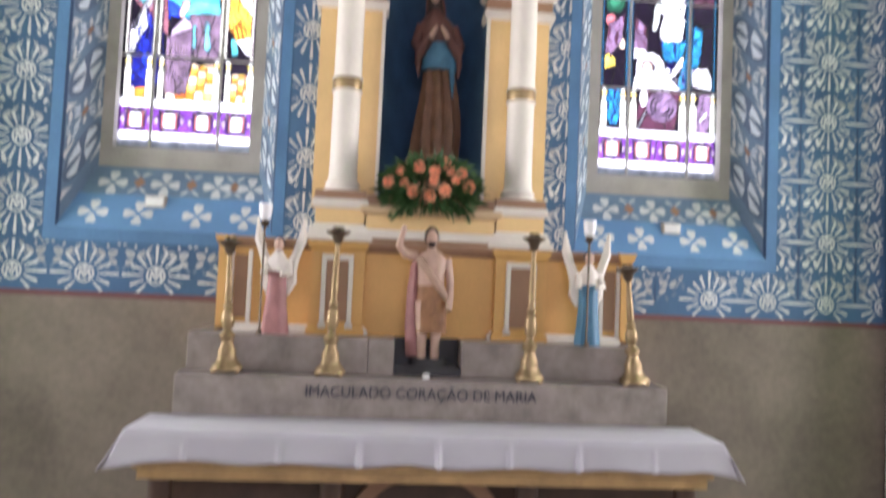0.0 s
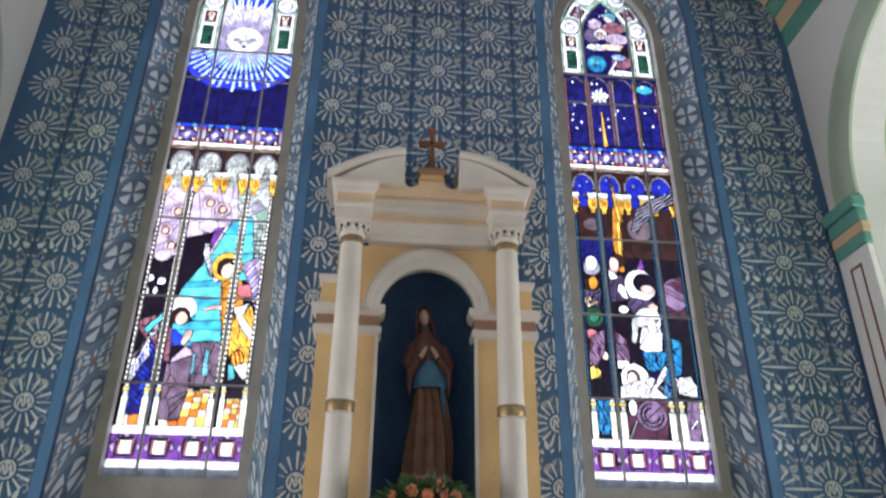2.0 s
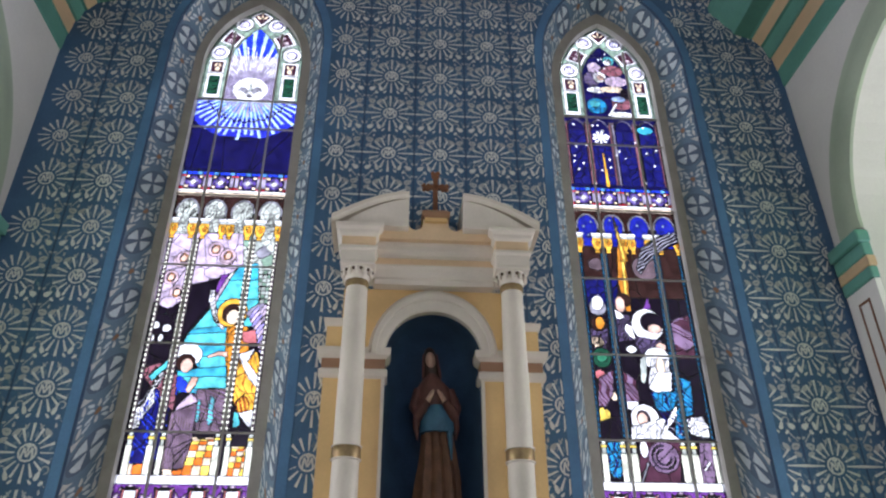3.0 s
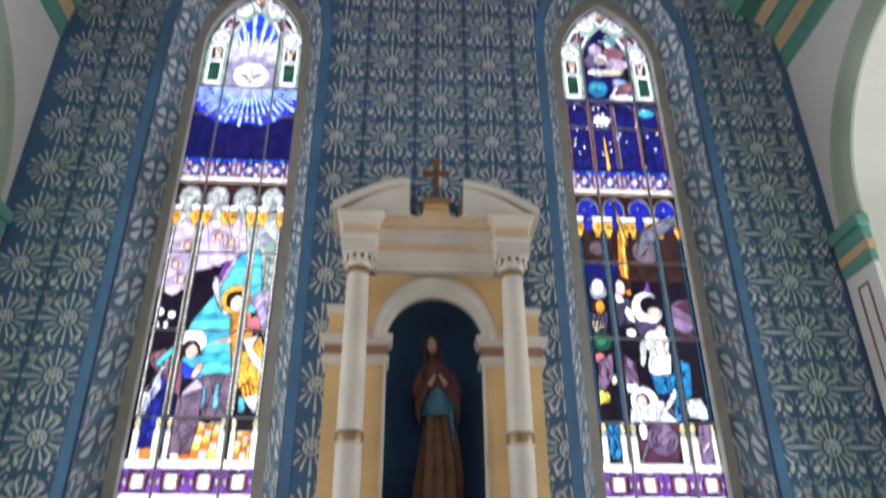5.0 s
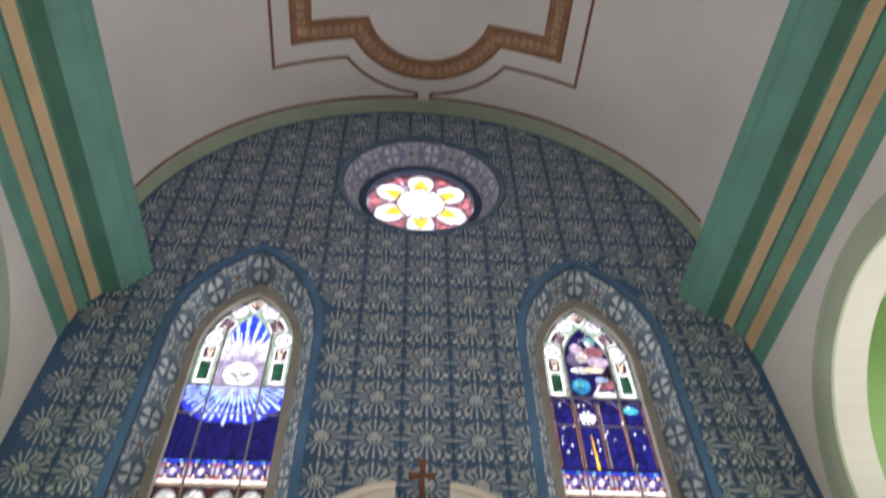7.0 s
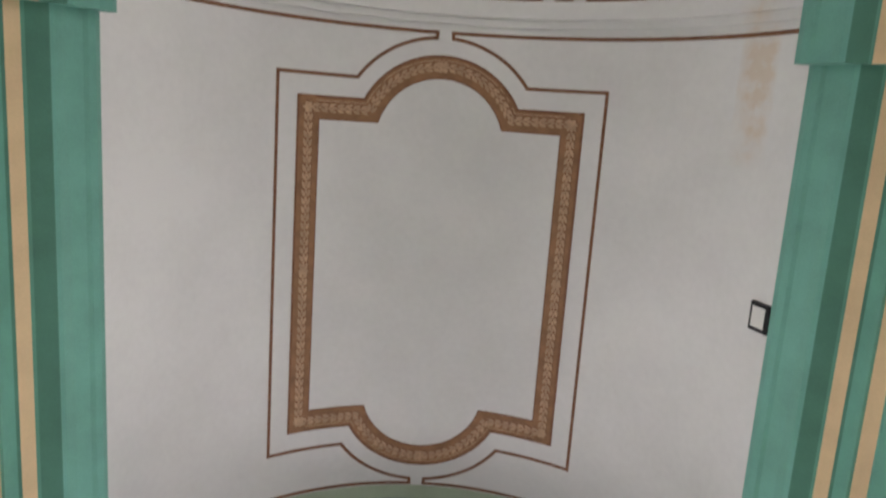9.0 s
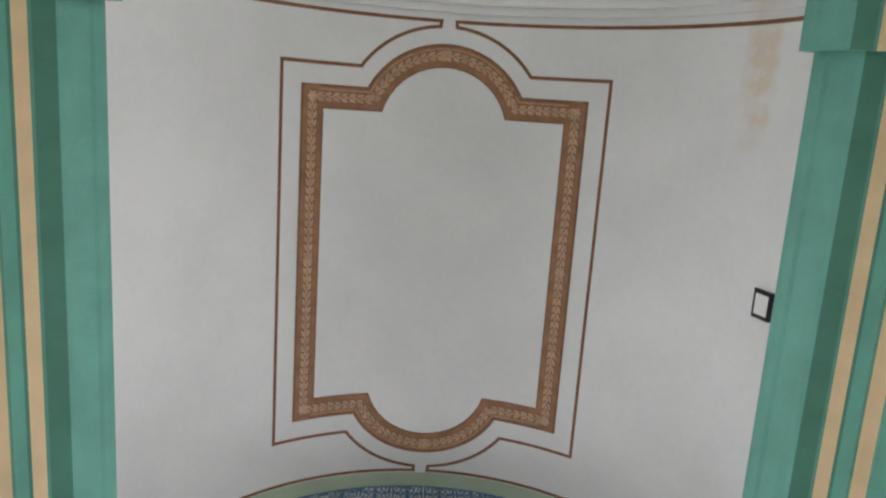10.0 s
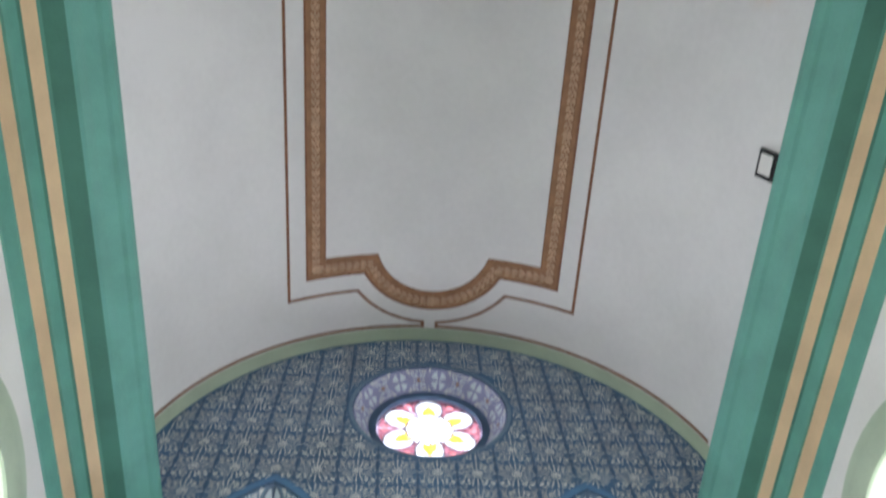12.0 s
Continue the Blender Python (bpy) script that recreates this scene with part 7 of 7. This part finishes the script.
for v in bm.verts:
    if v.co.z > 2.4:
        k = 0.91 + 0.04 * min(1.0, max(0.0, (2.75 - v.co.z) / 0.35))
        v.co.z = 2.4 + (v.co.z - 2.4) * 1.05
        v.co.x = X0 + (v.co.x - X0) * k + 0.012 * math.sin((v.co.z - 2.4) * 4.2) - 0.010 * max(0.0, v.co.z - 3.2) / 0.2
figure("statue", bm, [M_ROBE, M_AZURE, M_MAROON, M_SKIN, M_HAIR, M_TAN, M_MAROON], "brown-robed painted statue with an azure sash in the niche")

# figure with raised arm on the black stone
bm = bmesh.new()
X0, Y0 = 0.0, -0.84
loft(bm, [(1.30, X0 + 0.005, Y0, 0.11, 0.07, 3), (1.335, X0 + 0.005, Y0, 0.105, 0.068, 3)], n=20)
for s in (-1, 1):
    tube(bm, [(X0 + s * 0.035, Y0 - 0.02, 1.33, 0.026), (X0 + s * 0.036, Y0 - 0.01, 1.40, 0.026), (X0 + s * 0.038, Y0 - 0.008, 1.50, 0.036), (X0 + s * 0.04, Y0, 1.62, 0.048)], 0)
loft(bm, [(1.46, X0 + 0.012, Y0, 0.086, 0.062, 1), (1.50, X0 + 0.012, Y0, 0.082, 0.062, 1), (1.56, X0 + 0.01, Y0, 0.085, 0.064, 1), (1.66, X0 + 0.006, Y0, 0.080, 0.060, 1), (1.70, X0, Y0, 0.074, 0.055, 0), (1.77, X0, Y0, 0.080, 0.056, 0), (1.83, X0, Y0, 0.092, 0.056, 0), (1.865, X0, Y0, 0.060, 0.045, 0), (1.885, X0, Y0, 0.026, 0.026, 0), (1.905, X0, Y0, 0.024, 0.024, 0)], n=30, fold=0.03)
blob(bm, X0 - 0.003, Y0 - 0.008, 1.945, 0.032, 0.038, 0.046, 0)
blob(bm, X0 - 0.003, Y0 + 0.012, 1.955, 0.042, 0.040, 0.052, 4)
blob(bm, X0 - 0.003, Y0 - 0.022, 1.918, 0.022, 0.02, 0.024, 4)
tube(bm, [(X0 - 0.085, Y0, 1.845, 0.028), (X0 - 0.150, Y0 - 0.02, 1.86, 0.024), (X0 - 0.185, Y0 - 0.04, 1.90, 0.020), (X0 - 0.165, Y0 - 0.05, 1.965, 0.016), (X0 - 0.160, Y0 - 0.05, 2.0, 0.014)], 0)
tube(bm, [(X0 + 0.085, Y0, 1.84, 0.028), (X0 + 0.105, Y0 - 0.01, 1.74, 0.023), (X0 + 0.108, Y0 - 0.04, 1.64, 0.019), (X0 + 0.10, Y0 - 0.06, 1.58, 0.018)], 0)
loft(bm, [(1.34, X0 - 0.075, Y0 + 0.03, 0.046, 0.04, 2), (1.50, X0 - 0.088, Y0 + 0.03, 0.044, 0.042, 2), (1.68, X0 - 0.092, Y0 + 0.025, 0.034, 0.042, 2), (1.80, X0 - 0.085, Y0 + 0.02, 0.028, 0.046, 2), (1.86, X0 - 0.06, Y0 + 0.02, 0.020, 0.04, 2)], n=20, fold=0.08, freq=5)
tube(bm, [(X0 - 0.075, Y0 - 0.03, 1.84, 0.020), (X0 - 0.02, Y0 - 0.062, 1.77, 0.022), (X0 + 0.05, Y0 - 0.06, 1.69, 0.024), (X0 + 0.085, Y0 - 0.03, 1.64, 0.02)], 5)
for v in bm.verts:
    v.co.z = 1.245 + (v.co.z - 1.30) * 0.99
    v.co.x = X0 + (v.co.x - X0) * 0.92
figure("statue", bm, [M_SKIN, M_RUSSET, M_ROSE, M_MARBLED, M_HAIR, M_DRAPE], "flesh-toned painted statue with one arm raised, on black stone")

# winged figures that hold a lamp
for s, robe, lab in ((-1, M_ROSE, "winged statue in a rose robe holding a lamp"), (1, M_AZURE, "winged statue in an azure robe holding a lamp")):
    bm = bmesh.new()
    X0, Y0 = (-0.765 if s < 0 else 0.815), -0.86
    loft(bm, [(1.372, X0, Y0, 0.066, 0.055, 0), (1.42, X0, Y0, 0.062, 0.052, 0), (1.54, X0, Y0, 0.050, 0.045, 0), (1.63, X0, Y0, 0.046, 0.042, 0), (1.68, X0, Y0, 0.050, 0.04, 1), (1.735, X0, Y0, 0.054, 0.04, 1), (1.765, X0, Y0, 0.03, 0.03, 1), (1.79, X0, Y0, 0.014, 0.015, 1)], n=22, fold=0.06, freq=6)
    blob(bm, X0, Y0 - 0.004, 1.815, 0.024, 0.026, 0.032, 2)
    blob(bm, X0, Y0 + 0.012, 1.822, 0.029, 0.028, 0.034, 3)
    for q in (-1, 1):
        tube(bm, [(X0 + q * 0.05, Y0, 1.73, 0.019), (X0 + q * 0.065, Y0 - 0.04, 1.67, 0.016), (X0 + q * 0.045 - 0.02, Y0 - 0.07, 1.67, 0.012)], 1)
        # wing: tapering blade swept up and out
        for k in range(7):
            t = k / 6
            top = 1.955 - 0.035 * k
            wx = X0 + q * (0.112 - 0.010 * k)
            tube(bm, [(X0 + q * (0.022 + 0.004 * k), Y0 + 0.035, 1.70 - 0.022 * k, 0.013), (X0 + q * (0.062 + 0.002 * k), Y0 + 0.05, 1.74 - 0.018 * k, 0.020), (wx, Y0 + 0.055, (top + 1.72) / 2 - 0.01 * k, 0.019), (wx + q * 0.004, Y0 + 0.05, top, 0.006)], 4, 6)
    ob = figure("statue", bm, [robe, M_IVORY, M_SKIN, M_HAIR, M_IVORY], lab)
    lamp = thing("torch_lamp", "thin bronze torch lamp with a frosted white cup", "lamp", group="torch lamps")
    px = X0 - 0.062 if s < 0 else X0 - 0.028
    py = Y0 - 0.085
    bm = lathe(bmesh.new(), [(0.016, 1.372), (0.014, 1.385), (0.006, 1.40), (0.005, 1.60), (0.006, 1.89), (0.018, 1.90), (0.022, 1.915), (0.014, 1.925)], px, py, 12)
    part("stem", bm, M_BRONZE, lamp, smooth=True)
    bm = lathe(bmesh.new(), [(0.014, 1.925), (0.026, 1.935), (0.030, 1.96), (0.033, 2.005), (0.031, 2.005), (0.028, 1.96), (0.012, 1.935)], px, py, 16)
    part("cup", bm, M_GLASSCUP, lamp, "frosted white cup", smooth=True)


# ---- candlesticks ----
def candlestick(x, h, lean, first=[None]):
    k = h / 0.71
    t = thing("candlestick", "tall brass altar candlestick with a baluster stem", "candlestick", group="altar candlesticks")
    t.matrix_world = pose(x, -1.025, 1.1955, 0, lean, 0)
    bm = lathe(bmesh.new(), [(0.070, 0.012), (0.072, 0.022), (0.066, 0.034), (0.050, 0.050), (0.040, 0.080), (0.044, 0.10), (0.030, 0.125), (0.026, 0.15)], 0, 0, 24, wob=lambda a, z: 0.006 * math.cos(3 * a) * (1 if z < 0.06 else 0.3))
    part("base", bm, M_BRASS, t, smooth=True)
    for i in range(3):
        a = math.pi / 2 + i * 2 * math.pi / 3
        bm = bmesh.new()
        bmesh.ops.create_uvsphere(bm, u_segments=10, v_segments=8, radius=0.015, matrix=Matrix.Translation((0.062 * math.cos(a), 0.062 * math.sin(a), 0.013)))
        part("foot", bm, M_BRASS, t, smooth=True)
    z = 0.15
    bm = lathe(bmesh.new(), [(r, z + (q - 0.15) * k) for r, q in ((0.026, 0.15), (0.036, 0.165), (0.036, 0.185), (0.020, 0.20), (0.018, 0.215), (0.028, 0.235), (0.031, 0.27), (0.024, 0.31), (0.016, 0.325), (0.024, 0.335), (0.024, 0.345), (0.014, 0.36), (0.018, 0.40), (0.015, 0.50), (0.011, 0.60), (0.013, 0.615), (0.010, 0.625))], 0, 0, 20)
    part("stem", bm, M_BRASS, t, smooth=True)
    zt = z + (0.625 - 0.15) * k
    bm = lathe(bmesh.new(), [(0.010, zt), (0.022, zt + 0.012), (0.026, zt + 0.035), (0.040, zt + 0.050), (0.052, zt + 0.056), (0.054, zt + 0.064), (0.040, zt + 0.066), (0.024, zt + 0.070), (0.020, zt + 0.085), (0.015, zt + 0.085)], 0, 0, 20, wob=lambda a, q: 0.005 * math.cos(6 * a) if q > zt + 0.045 else 0)
    part("drip_pan", bm, M_BRONZE, t, "tarnished bronze drip pan", smooth=True)


for x, h, lean in ((-0.955, 0.60, -1.5), (-0.478, 0.71, 1.0), (0.482, 0.73, 0.5), (1.012, 0.54, -5.0)):
    candlestick(x, h, lean)

bm = box_bm((-0.035, 0.0, -1.06, -1.03, 1.196, 1.222), bevel=0.006)
tagged(part("small_dish", bm, M_WHITE), "small white dish on the marble gradine", "dish")

# ---- bouquet on the shelf ----
bq = thing("flower_arrangement", "bouquet of salmon roses in dark green foliage", "flowers")
bm = lathe(bmesh.new(), [(0.06, 2.118), (0.075, 2.13), (0.085, 2.17), (0.07, 2.19), (0.07, 2.20)], -0.01, -0.60, 20)
part("vase", bm, M_TAN, bq, smooth=True)
g = random.Random(21)
bm = bmesh.new()
for i in range(1500):
    a, b = g.uniform(0, 2 * math.pi), math.acos(g.uniform(-0.75, 1))
    rr = g.uniform(0.55, 1.0)
    p = Vector((-0.01 + 0.27 * rr * math.sin(b) * math.cos(a), -0.66 + 0.15 * rr * math.sin(b) * math.sin(a), 2.145 + 0.185 * rr * math.cos(b)))
    d = Vector((math.sin(b) * math.cos(a), math.sin(b) * math.sin(a), math.cos(b) - 0.3)).normalized()
    u = d.orthogonal().normalized()
    u = (Matrix.Rotation(g.uniform(0, 6.28), 3, d) @ u)
    l, w = g.uniform(0.035, 0.075), g.uniform(0.008, 0.018)
    q = [p - d * l * 0.2, p + u * w + d * l * 0.3, p + d * l, p - u * w + d * l * 0.3]
    q[2] += d.cross(u) * 0.01
    bm.faces.new([bm.verts.new(v) for v in q])
ob = part("foliage", bm, M_FOLIAGE, bq, "dark green leaves")
tagged(ob, kind="stuff")


def bloom(x, y, z, r, seed):
    bm = bmesh.new()
    q = random.Random(seed)
    for ring_i, (rad, tilt, count) in enumerate(((0.30, 1.25, 4), (0.62, 0.9, 6), (0.95, 0.5, 7))):
        for k in range(count):
            a = 2 * math.pi * (k + 0.5 * ring_i) / count + q.uniform(-0.2, 0.2)
            c = Vector((math.cos(a), 0, math.sin(a)))
            tan = Vector((-math.sin(a), 0, math.cos(a)))
            out = Vector((0, -1, 0))
            base = Vector((x, y, z)) + c * r * rad * 0.35
            tip = base + (c * math.cos(tilt) + out * math.sin(tilt)) * r * (0.75 + 0.15 * ring_i)
            w = r * (0.30 + 0.14 * ring_i)
            v = [base - tan * w * 0.6, base + tan * w * 0.6, (base + tip) / 2 + tan * w - c * r * 0.05, tip + tan * w * 0.5, tip - tan * w * 0.5, (base + tip) / 2 - tan * w - c * r * 0.05]
            bm.faces.new([bm.verts.new(p) for p in v])
    blob(bm, x, y - r * 0.25, z, r * 0.45, r * 0.4, r * 0.45, 0)
    part("rose", bm, M_FLOWER, bq, "salmon-pink rose bloom")


for i, (x, z, r) in enumerate(((-0.11, 2.125, 0.036), (-0.02, 2.105, 0.036), (0.055, 2.135, 0.037), (0.185, 2.165, 0.037), (-0.155, 2.165, 0.028), (-0.08, 2.255, 0.035), (0.0, 2.235, 0.033), (0.055, 2.285, 0.036), (0.085, 2.245, 0.028), (0.145, 2.235, 0.032), (-0.18, 2.24, 0.027), (-0.005, 2.185, 0.03), (-0.235, 2.175, 0.036), (0.11, 2.195, 0.026))):
    dx, dz = (x + 0.01) / 0.25, (z - 2.16) / 0.16
    bloom(x, -0.66 - 0.15 * math.sqrt(max(0.08, 1 - min(0.95, dx * dx + dz * dz))), z, r * 0.76, i)
